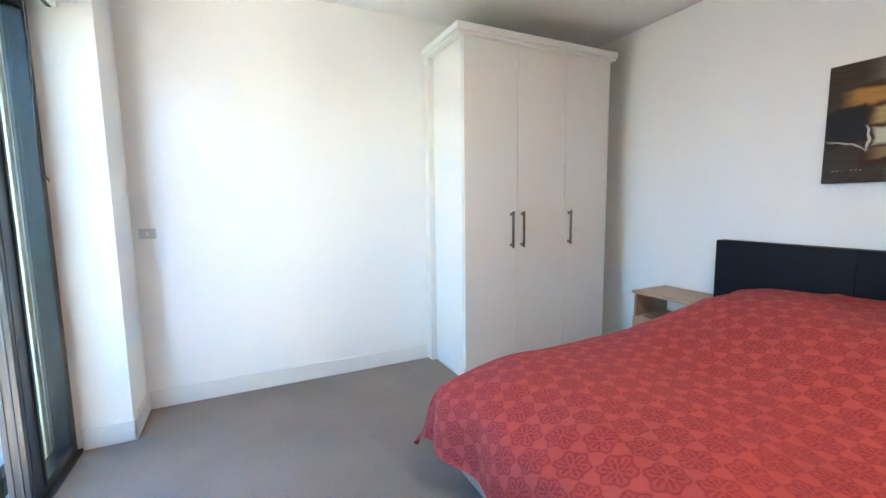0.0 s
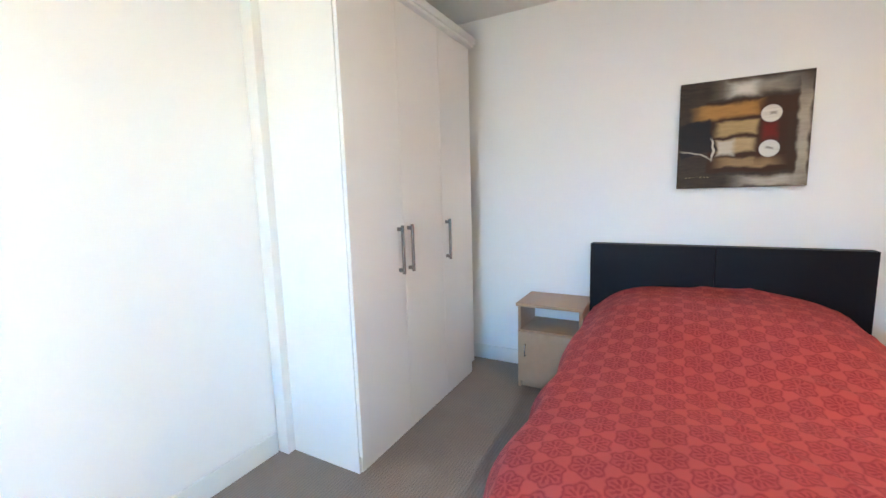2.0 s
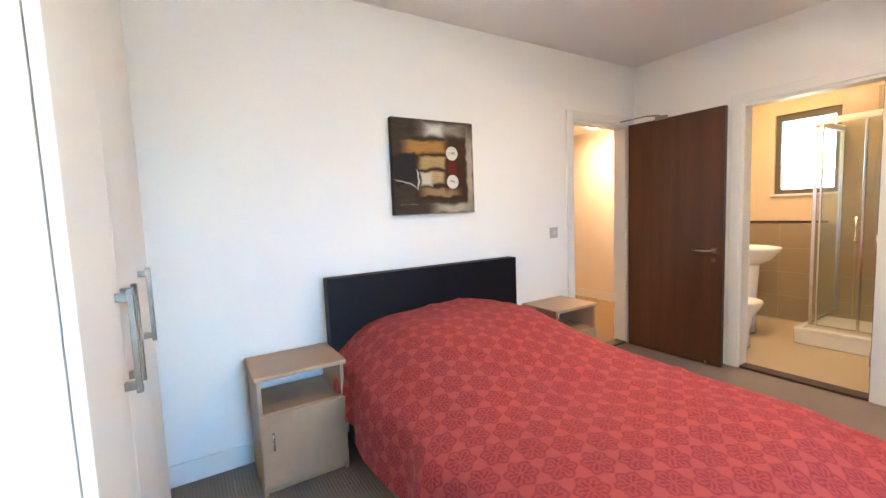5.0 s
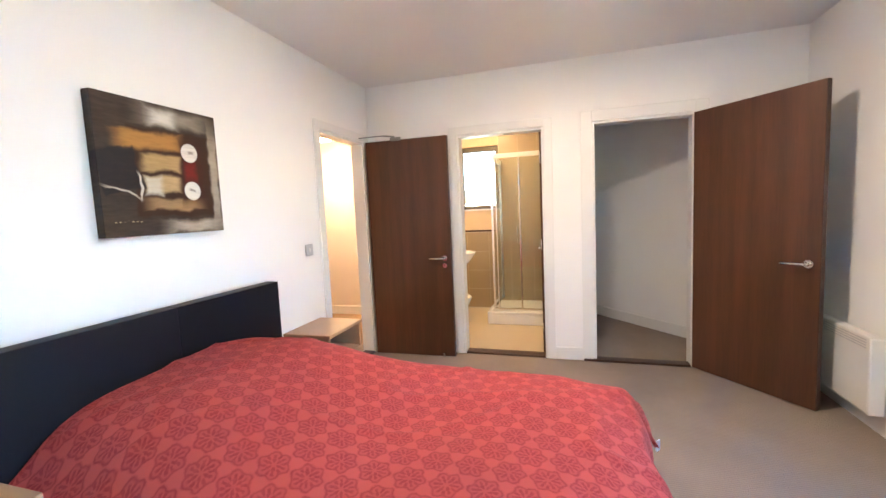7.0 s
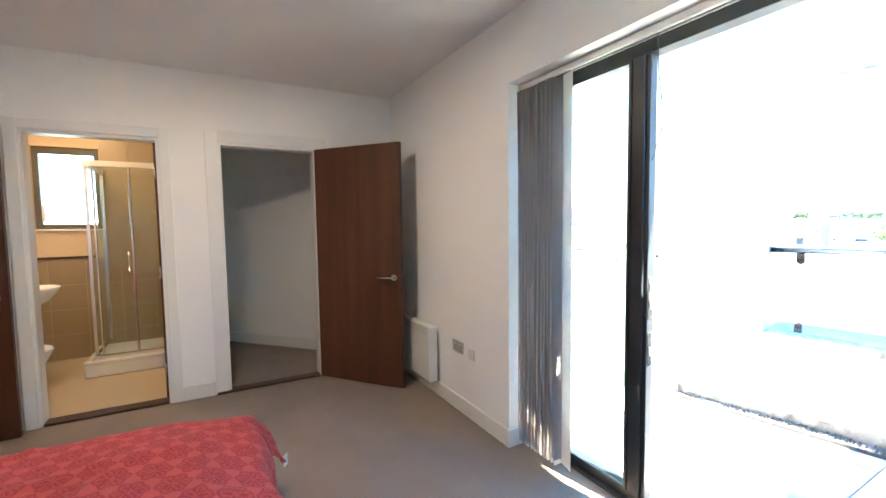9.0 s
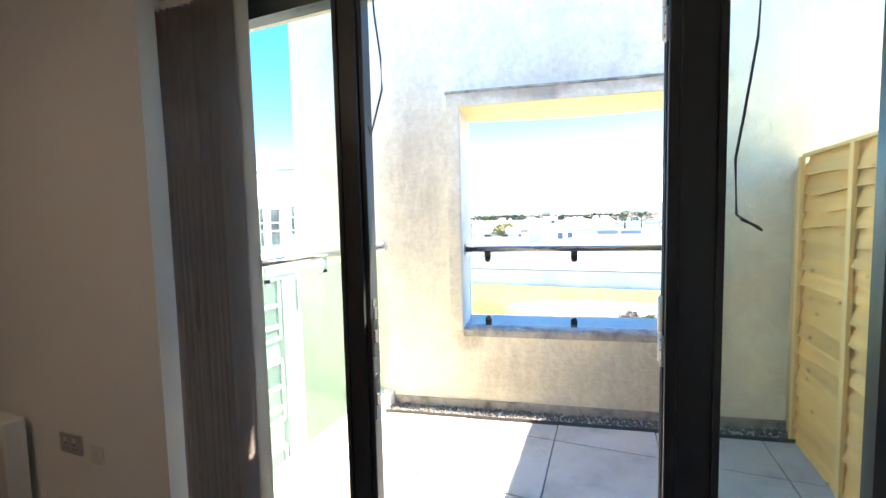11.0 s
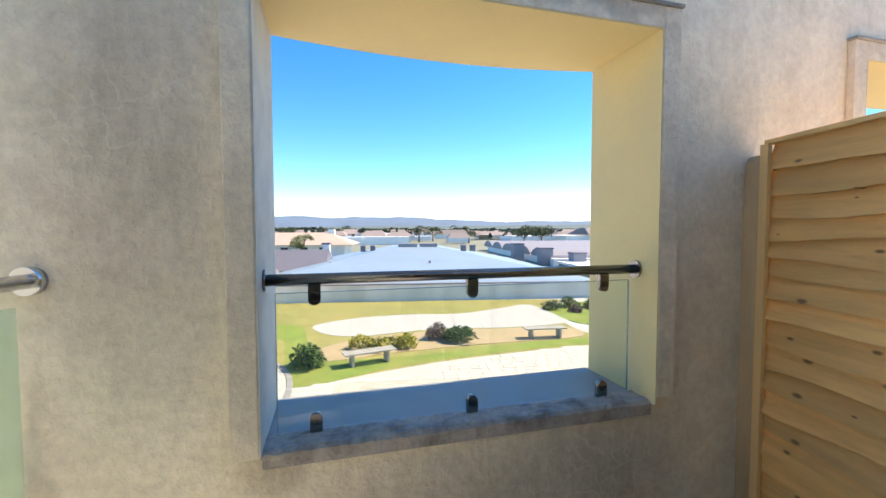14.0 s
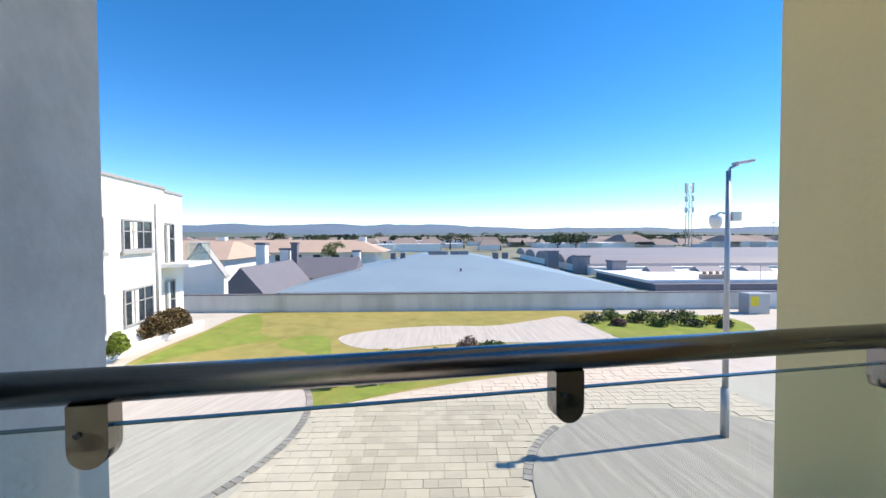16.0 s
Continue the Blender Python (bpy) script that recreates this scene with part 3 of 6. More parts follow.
# door closer
GALV_ARM = mat("satin_steel_arm", (0.30, 0.29, 0.28), 0.4, 0.8, vary=0.06, bump=0)
closer = thing("door_closer", "steel overhead door closer arm", "door closer", (3.2, -0.60, 2.03))
part("arm", boxes((-0.16, 0.045, 0.035, 0.085, 0.062, 0.043), bevel=0.002), GALV_ARM, closer)
part("link", bent(bmesh.new(), [(-0.16, 0.05, 0.039), (-0.20, 0.02, 0.037), (-0.24, -0.02, 0.035)], 0.007), GALV_ARM, closer)
part("body", boxes((-0.30, -0.035, 0.0, -0.20, -0.006, 0.030), bevel=0.004), GALV_ARM, closer)

# ---- closet ----
setting("closet_floor", boxes((-0.2, -3.0, -0.12, 1.58, Y0 - 0.001, 0.0)), CARPET, "taupe closet carpet", "floor")
bm = bmesh.new()
extrude_poly(bm, [(1.58, -2.95), (0.02, -1.22), (-0.10, -1.33), (1.46, -3.06)], 0, H)
box(bm, -0.2, -1.33, 0, 0.02, Y0 - 0.121, H)
box(bm, 1.46, -2.93, 0, 1.56, Y0 - 0.121, H)
setting("closet_wall", bm, WALL, "white painted slanting closet wall")
bm = bmesh.new()
extrude_poly(bm, [(1.46, -2.816), (0.022, -1.222), (0.033, -1.212), (1.46, -2.793)], 0, SK)
setting("closet_skirting", bm, GLOSS, "white painted skirting in the closet", "skirting")

# ---- hall behind the bedroom door ----
setting("hall_floor", boxes((X1 + 0.0, -3.6, -0.12, 7.2, 1.2, -0.001)), CARPET_DARK, "brown carpet of the hall", "floor")
setting("hall_wall", boxes((X1 + 0.12, -2.15, 0, 6.5, -2.05, 2.36), (6.4, -2.05, 0, 6.5, 1.10, 2.36), (X1 + 0.12, 1.10, 0, 6.5, 1.20, 2.36)), HALLPAINT, "warmly lit painted hall wall")
setting("hall_ceiling", boxes((X1 + 0.12, -2.15, 2.36, 6.5, 1.2, 2.42)), CEIL, "lower white ceiling of the hall", "ceiling")
setting("hall_skirting", boxes((X1 + 0.125, -2.049, 0, 6.39, -2.034, SK)), GLOSS, "white painted hall skirting", "skirting")
hr = thing("hall_heater", "white panel heater on the hall wall", "heater", (5.76, -1.985, 0.0), 90)
part("body", boxes((-0.06, -0.42, 0.05, 0.03, 0.42, 0.52), bevel=0.012), PLASTIC, hr)
part("grille", boxes(*[(-0.065, -0.38, 0.44 + 0.018 * k, -0.058, 0.38, 0.449 + 0.018 * k) for k in range(3)]), GREYPLASTIC, hr)
BULB = glow("warm_diffuser", (1.0, 0.72, 0.38), 1.2)
BULB2 = glow("white_diffuser", (1.0, 0.86, 0.68), 0.5)


def ceiling_lamp(name, label, where, diffuser, r=0.15):
    d = thing(name, label, "ceiling light", where)
    part("base", tube(bmesh.new(), (0, 0, -0.02), (0, 0, 0), r * 0.9, 32), PLASTIC, d)
    bm = bmesh.new()
    rings = []
    for k in range(6):
        a = k / 5 * math.pi / 2
        rings.append([bm.verts.new((r * math.cos(a) * math.cos(b), r * math.cos(a) * math.sin(b), -0.02 - 0.04 * math.sin(a))) for b in [2 * math.pi * i / 32 for i in range(32)]] if k < 5 else [bm.verts.new((0, 0, -0.06))])
    for a, b in zip(rings[:5], rings[1:5]):
        for i in range(32):
            bm.faces.new((a[i], a[(i + 1) % 32], b[(i + 1) % 32], b[i]))
    for i in range(32):
        bm.faces.new((rings[4][i], rings[4][(i + 1) % 32], rings[5][0]))
    ob = part("diffuser", bm, diffuser, d, "opal glass bowl, lit", smooth=True)
    ob.visible_shadow = False
    return d


ceiling_lamp("bedroom_ceiling_light", "round opal ceiling light, switched on", (1.46, 0.74, H), BULB2)
ceiling_lamp("hall_ceiling_light", "round warm ceiling light in the hall, switched on", (4.37, -1.62, 2.355), BULB)

# ---- balcony door: frame, panes, opened leaf ----
FX0, FX1 = -0.505, -0.425
wd = thing("window_1", "anthracite aluminium balcony glazing with an open doorway", "window", (0, 0, 0), kind="structure")
part("window_frame", boxes((FX0, WA, 0.0, FX1, WA + 0.06, WH), (FX0, WB - 0.06, 0.0, FX1, WB, WH), (FX0, WA + 0.06, WH - 0.065, FX1, WB - 0.06, WH), (FX0, WA + 0.06, 0.0, FX1, WB - 0.06, 0.055), bevel=0.003), ALU, wd)
part("mullion", boxes((FX0, 1.746, 0.055, FX1, 1.812, WH - 0.065), (FX0 + 0.02, 1.812, 0.055, FX1 - 0.012, 1.831, WH - 0.065), bevel=0.003), ALU, wd)
part("mullion", boxes((FX0, 2.735, 0.055, FX1, 2.815, WH - 0.065), (FX0 + 0.02, 2.708, 0.055, FX1 - 0.002, 2.735, WH - 0.065), bevel=0.003), ALU, wd)
part("seal", boxes((FX0 + 0.012, 2.704, 0.06, FX0 + 0.030, 2.7085, WH - 0.07), (FX1 - 0.03, 2.704, 0.06, FX1 - 0.022, 2.7085, WH - 0.07)), ALU_EDGE, wd)
for y0, y1 in ((WA + 0.06, 1.746), (2.815, WB - 0.06)):
    p = part("pane", boxes((-0.472, y0, 0.055, -0.452, y1, WH - 0.065)), PANE, wd)
    p.visible_shadow = False
    part("glazing_bead", boxes((FX1 - 0.004, y0, 0.055, FX1 + 0.006, y0 + 0.016, WH - 0.065), (FX1 - 0.004, y1 - 0.016, 0.055, FX1 + 0.006, y1, WH - 0.065), (FX1 - 0.004, y0 + 0.016, 0.055, FX1 + 0.006, y1 - 0.016, 0.071), (FX1 - 0.004, y0 + 0.016, WH - 0.081, FX1 + 0.006, y1 - 0.016, WH - 0.065)), ALU, wd)
# strike plates on the lock side
part("strike_plate", boxes((-0.470, 1.831, 0.92, -0.445, 1.835, 1.12), (-0.470, 1.831, 0.70, -0.445, 1.835, 0.86), bevel=0.001), CHROME, wd, "steel strike plate")
for z0 in (0.97, 0.75, 1.05):
    part("keep", boxes((-0.466, 1.8345, z0, -0.449, 1.8375, z0 + 0.04)), ALU_EDGE, wd)


def door_hinge(z):
    h = part("hinge", boxes((FX0 + 0.004, 2.701, z - 0.04, FX0 + 0.026, 2.7042, z + 0.05), bevel=0.001), PLASTIC, wd, "white enamelled door hinge")
    part("knuckle", tube(bmesh.new(), (FX0 + 0.040, 2.707, z - 0.045), (FX0 + 0.040, 2.707, z + 0.048), 0.013, 16), PLASTIC, wd)
    part("hinge_plate", boxes((FX0 + 0.044, 2.701, z - 0.135, FX0 + 0.064, 2.7075, z - 0.052), bevel=0.001), PLASTIC, wd)
    part("lower_knuckle", tube(bmesh.new(), (FX0 + 0.038, 2.707, z - 0.125), (FX0 + 0.038, 2.707, z - 0.049), 0.0115, 16), PLASTIC, wd)
    for dz in (0.032, 0.004, -0.024):
        part("screw", tube(bmesh.new(), (FX0 + 0.014, 2.7012, z + dz), (FX0 + 0.014, 2.6995, z + dz), 0.0038, 8), ALU_EDGE, wd)
        part("screw", tube(bmesh.new(), (FX0 + 0.054, 2.7012, z + dz - 0.096), (FX0 + 0.054, 2.6995, z + dz - 0.096), 0.0038, 8), ALU_EDGE, wd)


for z in (1.12, 1.95):
    door_hinge(z)

od = thing("balcony_door", "anthracite glazed balcony door folded back against the outside wall", "door", (-0.585, 2.765, 0.0), 89.0)
part("door_frame", boxes((0, -0.02, 0.03, 0.075, 0.035, 2.11), (0.755, -0.02, 0.03, 0.83, 0.035, 2.11), (0.075, -0.02, 0.03, 0.755, 0.035, 0.115), (0.075, -0.02, 2.035, 0.755, 0.035, 2.11), bevel=0.003), ALU, od)
pane = part("pane", boxes((0.075, 0.0, 0.115, 0.755, 0.02, 2.035)), PANE, od)
pane.visible_shadow = False
part("handle", lever(bmesh.new(), 0.79, 0.035, 1.02, 1, -1), CHROME, od)

# reveal sill strip
setting("door_sill", boxes((FX0 - 0.02, WA + 0.002, -0.05, FX1 + 0.025, WB - 0.002, 0.012), bevel=0.004), ALU_EDGE, "dark aluminium sill of the balcony door", "sill")

# ---- vertical blind ----
bl = thing("vertical_blind", "grey fabric vertical blind drawn into a stack", "blind", (-0.335, 1.075, 0.0))
part("headrail", boxes((-0.022, 0.0, 2.150, 0.022, 2.10, 2.184), bevel=0.004), PLASTIC, bl, "white aluminium head rail")
part("rail_groove", boxes((-0.008, 0.01, 2.1465, 0.008, 2.09, 2.1505)), ALU_EDGE, bl)
rnd = random.Random(5)
for k in range(11):
    bm = bmesh.new()
    y = 0.030 + 0.0275 * k
    tilt = -0.050 - 0.012 * rnd.random()
    cols = []
    for i in range(7):
        s = i / 6 - 0.5
        x = s * 0.072
        yy = y + tilt * s * 1.1 + 0.006 * math.cos(s * math.pi) * (1 if k % 2 else -1)
        cols.append([bm.verts.new((x + 0.004 * math.sin(3 * z + k), yy + 0.004 * math.sin(2.1 * z + 1.7 * k), z)) for z in (0.035, 0.5, 1.0, 1.6, 2.145)])
    for a, b in zip(cols, cols[1:]):
        for i in range(4):
            bm.faces.new((a[i], b[i], b[i + 1], a[i + 1]))
    bmesh.ops.solidify(bm, geom=bm.faces, thickness=0.0012)
    part("slat", bm, BLIND, bl, smooth=True)
    part("weight", boxes((-0.032, y - 0.003, 0.028, 0.032, y + 0.003, 0.052)), PLASTIC, bl)
bm = bmesh.new()
cols = []
for i in range(7):
    s = i / 6 - 0.5
    cols.append([bm.verts.new((s * 0.02 + 0.01, 0.375 + 0.085 * s + 0.006 * math.cos(6 * s), z)) for z in (0.04, 1.0, 2.145)])
for a, b in zip(cols, cols[1:]):
    for i in range(2):
        bm.faces.new((a[i], b[i], b[i + 1], a[i + 1]))
bmesh.ops.solidify(bm, geom=bm.faces, thickness=0.0012)
part("slat", bm, mat("pale_blind_fabric", (0.62, 0.60, 0.58), 0.9, vary=0.05, fine=500, bump=0.1), bl, "paler end slat", smooth=True)
bm = bmesh.new()
bent(bm, [(0.01, 0.86, 2.15), (0.012, 0.87, 1.98), (0.008, 0.885, 1.85), (0.015, 0.89, 1.76), (0.01, 0.86, 1.68), (0.02, 0.85, 1.63), (0.02, 0.845, 1.66)], 0.0028, 6)
part("cord", bm, ALU_EDGE, bl, "thin grey control cord")
bm = bmesh.new()
bent(bm, [(0.01, 1.775, 2.15), (0.012, 1.79, 1.9), (0.008, 1.785, 1.75), (0.010, 1.765, 1.60), (0.012, 1.75, 1.50), (0.010, 1.755, 1.38), (0.02, 1.80, 1.345), (0.022, 1.79, 1.355), (0.02, 1.76, 1.37)], 0.0028, 6)
part("cord", bm, ALU_EDGE, bl, "thin grey control cord")

# ---- bed ----
BX0, BX1, BY0, BY1, BT = 1.17, 3.12, 0.89, 2.165, 0.520
bed = thing("bed_base", "grey fabric divan bed base on the carpet", "bed", (0, 0, 0))
part("divan", boxes((BX0 + 0.04, BY0 + 0.0, 0.04, BX1 + 0.02, BY1, 0.31), bevel=0.015), GREY_FABRIC, bed)
for x in (BX0 + 0.12, BX1 - 0.1):
    for y in (BY0 + 0.1, BY1 - 0.1):
        part("foot", tube(bmesh.new(), (x, y, 0), (x, y, 0.045), 0.025, 12), ALU, bed)
solid("mattress", boxes((BX0 + 0.06, BY0 + 0.01, 0.312, BX1, BY1 - 0.01, 0.475), bevel=0.04), mat("white_ticking", (0.75, 0.73, 0.70), 0.9, fine=300, bump=0.1), "white mattress under the red duvet", "mattress", smooth=False)

hb = thing("headboard", "black padded leather headboard against the wall", "headboard", (3.165, 0.845, 0.0))
for y0, y1 in ((0.0, 0.6908), (0.6912, 1.382)):
    bm = boxes((0.0, y0, 0.30, 0.085, y1, 0.977))
    bmesh.ops.bevel(bm, geom=bm.edges[:], offset=0.006, segments=4, affect="EDGES", profile=0.6)
    part("padded_panel", bm, LEATHER, hb, smooth=True)
part("backing", boxes((0.085, 0.02, 0.30, 0.115, 1.36, 0.96)), ALU, hb)
for y in (0.16, 1.2):
    part("leg", boxes((0.05, y, 0.0, 0.10, y + 0.05, 0.31), bevel=0.004), ALU, hb)


def duvet():
    """A cloth laid over mattress and pillows, hanging at the sides and the foot."""
    bm = bmesh.new()
    uvl = bm.loops.layers.uv.new("uv")
    hang, nx, ny = 0.30, 120, 92
    x_lo, x_hi, y_lo, y_hi = BX0 - hang, BX1 + 0.03, BY0 - hang, BY1 + 0.35
    grid, flat = [], {}
    for i in range(nx + 1):
        row = []
        for j in range(ny + 1):
            a = x_lo + (x_hi - x_lo) * i / nx
            b = y_lo + (y_hi - y_lo) * j / ny
            cx, cy = min(max(a, BX0), BX1 + 0.03), min(max(b, BY0), BY1)
            ex, ey = a - cx, b - cy
            p = math.hypot(ex, ey)
            t = min(1.0, max(0.0, (cx - 1.95) / 0.90))
            t = t * t * (3 - 2 * t)
            v = abs((cy - (BY0 + BY1) / 2) / ((BY1 - BY0) / 2))
            rise = 0.185 * t * (1 - 0.75 * v ** 5)
            puff = 0.030 * (1 - v ** 4) * min(1, (cx - BX0) / 0.25 + 0.35)
            near_foot = max(0.0, 1 - (cx - BX0) / 0.42)
            z = BT + rise + puff - 0.085 * near_foot ** 2 * (0.45 + 0.55 * (cy - BY0) / (BY1 - BY0))
            z += 0.014 * noise.noise(Vector((cx * 2.2, cy * 2.6, 0.3))) + 0.007 * noise.noise(Vector((cx * 6.5, cy * 3.5, 2.0)))
            crease = abs(noise.noise(Vector((cx * 1.6 - cy * 2.2, cx * 1.1 + cy * 0.6, 7.7))))
            z += 0.012 * max(0.0, 1 - crease / 0.10) ** 2 - 0.004
            x, y = cx, cy
            if p > 0:
                out = 0.085 * (1 - math.exp(-p / 0.075))
                drop = p - 0.075 * (1 - math.exp(-p / 0.075)) * 0.85
                along = (a if abs(ey) > abs(ex) else b)
                wave = 0.026 * math.sin(along * 13 + 2 * noise.noise(Vector((along * 2, 0, 4)))) * min(1, p / 0.2)
                corner = min(1.0, 4 * min(abs(ex), abs(ey)) / hang)
                out += wave + 0.10 * max(0, p - 0.30) + 0.05 * corner * max(0, p - 0.12) / 0.2
                if ey > 0:
                    free = max(0.0, min(1.0, (2.75 - cx) / 0.9))
                    out += 0.16 * free * max(0, p - 0.08)
                    drop *= 1 - 0.06 * free
                x += ex / p * out
                y += ey / p * out
                z -= drop + rise * 0.25 * min(1, p / 0.1)
            if ex < 0 and ey != 0:
                pull = min(1.0, min(-ex, abs(ey)) / 0.2)
                x += (0.075 if ey > 0 else -0.075) * pull
            x += 0.055 * max(0, (BY1 - cy) / (BY1 - BY0)) * max(0, 1 - (cx - BX0) / 1.2)
            vert = bm.verts.new((x, y, max(z, 0.06)))
            flat[vert] = (a, b)
            row.append(vert)
        grid.append(row)
    for i in range(nx):
        for j in range(ny):
            f = bm.faces.new((grid[i][j], grid[i + 1][j], grid[i + 1][j + 1], grid[i][j + 1]))
            f.smooth = True
            for lp in f.loops:
                lp[uvl].uv = flat[lp.vert]
    bmesh.ops.solidify(bm, geom=bm.faces[:], thickness=-0.012)
    tip = grid[0][0].co.copy()
    d = thing("duvet", "red duvet with darker printed roundels, spread over the bed", "duvet", (0, 0, 0))
    part("cover", bm, DUVET, d, smooth=True)
    tab = boxes((-0.003, -0.016, -0.045, 0.003, 0.016, 0.012), bevel=0.001)
    bmesh.ops.rotate(tab, verts=tab.verts, matrix=Matrix.Rotation(radians(-40), 3, "Z"))
    bmesh.ops.translate(tab, verts=tab.verts, vec=tip + Vector((0.006, 0.0, 0.03)))
    part("care_label", tab, PLASTIC, d, "small white sewn-in label")
    return d


duvet()
solid("pillow", boxes((2.70, 0.98, 0.477, 3.10, 1.50, 0.60), bevel=0.05), GREY_FABRIC, "pillow hidden under the red duvet", "pillow", group="pillows under the duvet", smooth=True)
solid("pillow", boxes((2.70, 1.56, 0.477, 3.10, 2.08, 0.60), bevel=0.05), GREY_FABRIC, "pillow hidden under the red duvet", "pillow", group="pillows under the duvet", smooth=True)


# ---- bedside cabinets ----
def bedside(y0, label, handle_y):
    w, d, h = 0.415, 0.345, 0.59
    b = thing("bedside_cabinet", label, "bedside cabinet", (X1 - 0.018 - d, y0, 0.0), group="bedside cabinets")
    part("top", boxes((-0.015, -0.012, h - 0.022, d, w + 0.012, h), bevel=0.004), BEECH, b)
    part("side_panel", boxes((0, 0, 0.0, d - 0.005, 0.018, h - 0.022), bevel=0.001), BEECH, b)
    part("side_panel", boxes((0, w - 0.018, 0.0, d - 0.005, w, h - 0.022), bevel=0.001), BEECH, b)
    part("shelf", boxes((0.006, 0.018, 0.385, d - 0.005, w - 0.018, 0.403)), BEECH, b)
    part("back_panel", boxes((d - 0.005, 0.0, 0.05, d - 0.001, w, 0.385)), BEECH, b)
    part("bottom", boxes((0.006, 0.018, 0.045, d - 0.005, w - 0.018, 0.063)), BEECH, b)
    part("plinth", boxes((0.02, 0.018, 0.0, 0.035, w - 0.018, 0.045)), BEECH, b)
    door = part("door", boxes((-0.017, 0.004, 0.05, -0.001, w - 0.004, 0.398), bevel=0.002), BEECH, b)
    hd = part("handle", bent(bmesh.new(), [(-0.017, handle_y, 0.23), (-0.034, handle_y, 0.235), (-0.036, handle_y, 0.27), (-0.034, handle_y, 0.305), (-0.017, handle_y, 0.31)], 0.005), CHROME, door, "small metal bow handle")
    return b


bedside(2.235, "beech-effect bedside cabinet with open shelf beside the wardrobe", 0.36)
bedside(0.262, "beech-effect bedside cabinet with open shelf by the hall door", 0.055)

# ---- wardrobe ----
wr = thing("wardrobe", "tall white three-door wardrobe with steel bar handles", "wardrobe", (1.733, 3.02, 0.0))
WL, WD = 1.300, 0.535
part("side_panel", boxes((0, 0.022, 0.0, 0.018, 0.46, 2.30), bevel=0.001), LAMINATE, wr)
part("side_panel", boxes((WL - 0.018, 0.022, 0.0, WL, WD, 2.30), bevel=0.001), LAMINATE, wr)
part("filler", boxes((-0.045, 0.462, 0.0, 0.018, WD, 2.30), bevel=0.001), LAMINATE, wr)
part("carcass", boxes((0.018, 0.022, 0.085, WL - 0.018, 0.05, 0.10), (0.018, 0.022, 2.28, WL - 0.018, WD, 2.30), (0.018, WD - 0.01, 0.085, WL - 0.018, WD, 2.28)), LAMINATE, wr)
part("plinth", boxes((0.018, 0.016, 0.0, WL - 0.018, 0.03, 0.082)), LAMINATE, wr)
part("cornice", boxes((-0.05, -0.03, 2.302, WL + 0.02, WD, 2.322), (-0.062, -0.042, 2.322, WL + 0.032, WD, 2.366), bevel=0.006), GLOSS, wr)
xs = (0.002, 0.430, 0.863, 1.298)
for k in range(3):
    dr = part("door", boxes((xs[k] + 0.0015, 0.0, 0.09, xs[k + 1] - 0.0015, 0.020, 2.298), bevel=0.0015), LAMINATE, wr)
    hx = (0.378, 0.470, 0.905)[k]
    part("handle", boxes((hx - 0.007, -0.036, 0.915, hx + 0.007, -0.022, 1.172), (hx - 0.008, -0.024, 0.925, hx + 0.008, 0.001, 0.945), (hx - 0.008, -0.024, 1.142, hx + 0.008, 0.001, 1.162), bevel=0.002), STEEL, dr, "square steel bar handle")


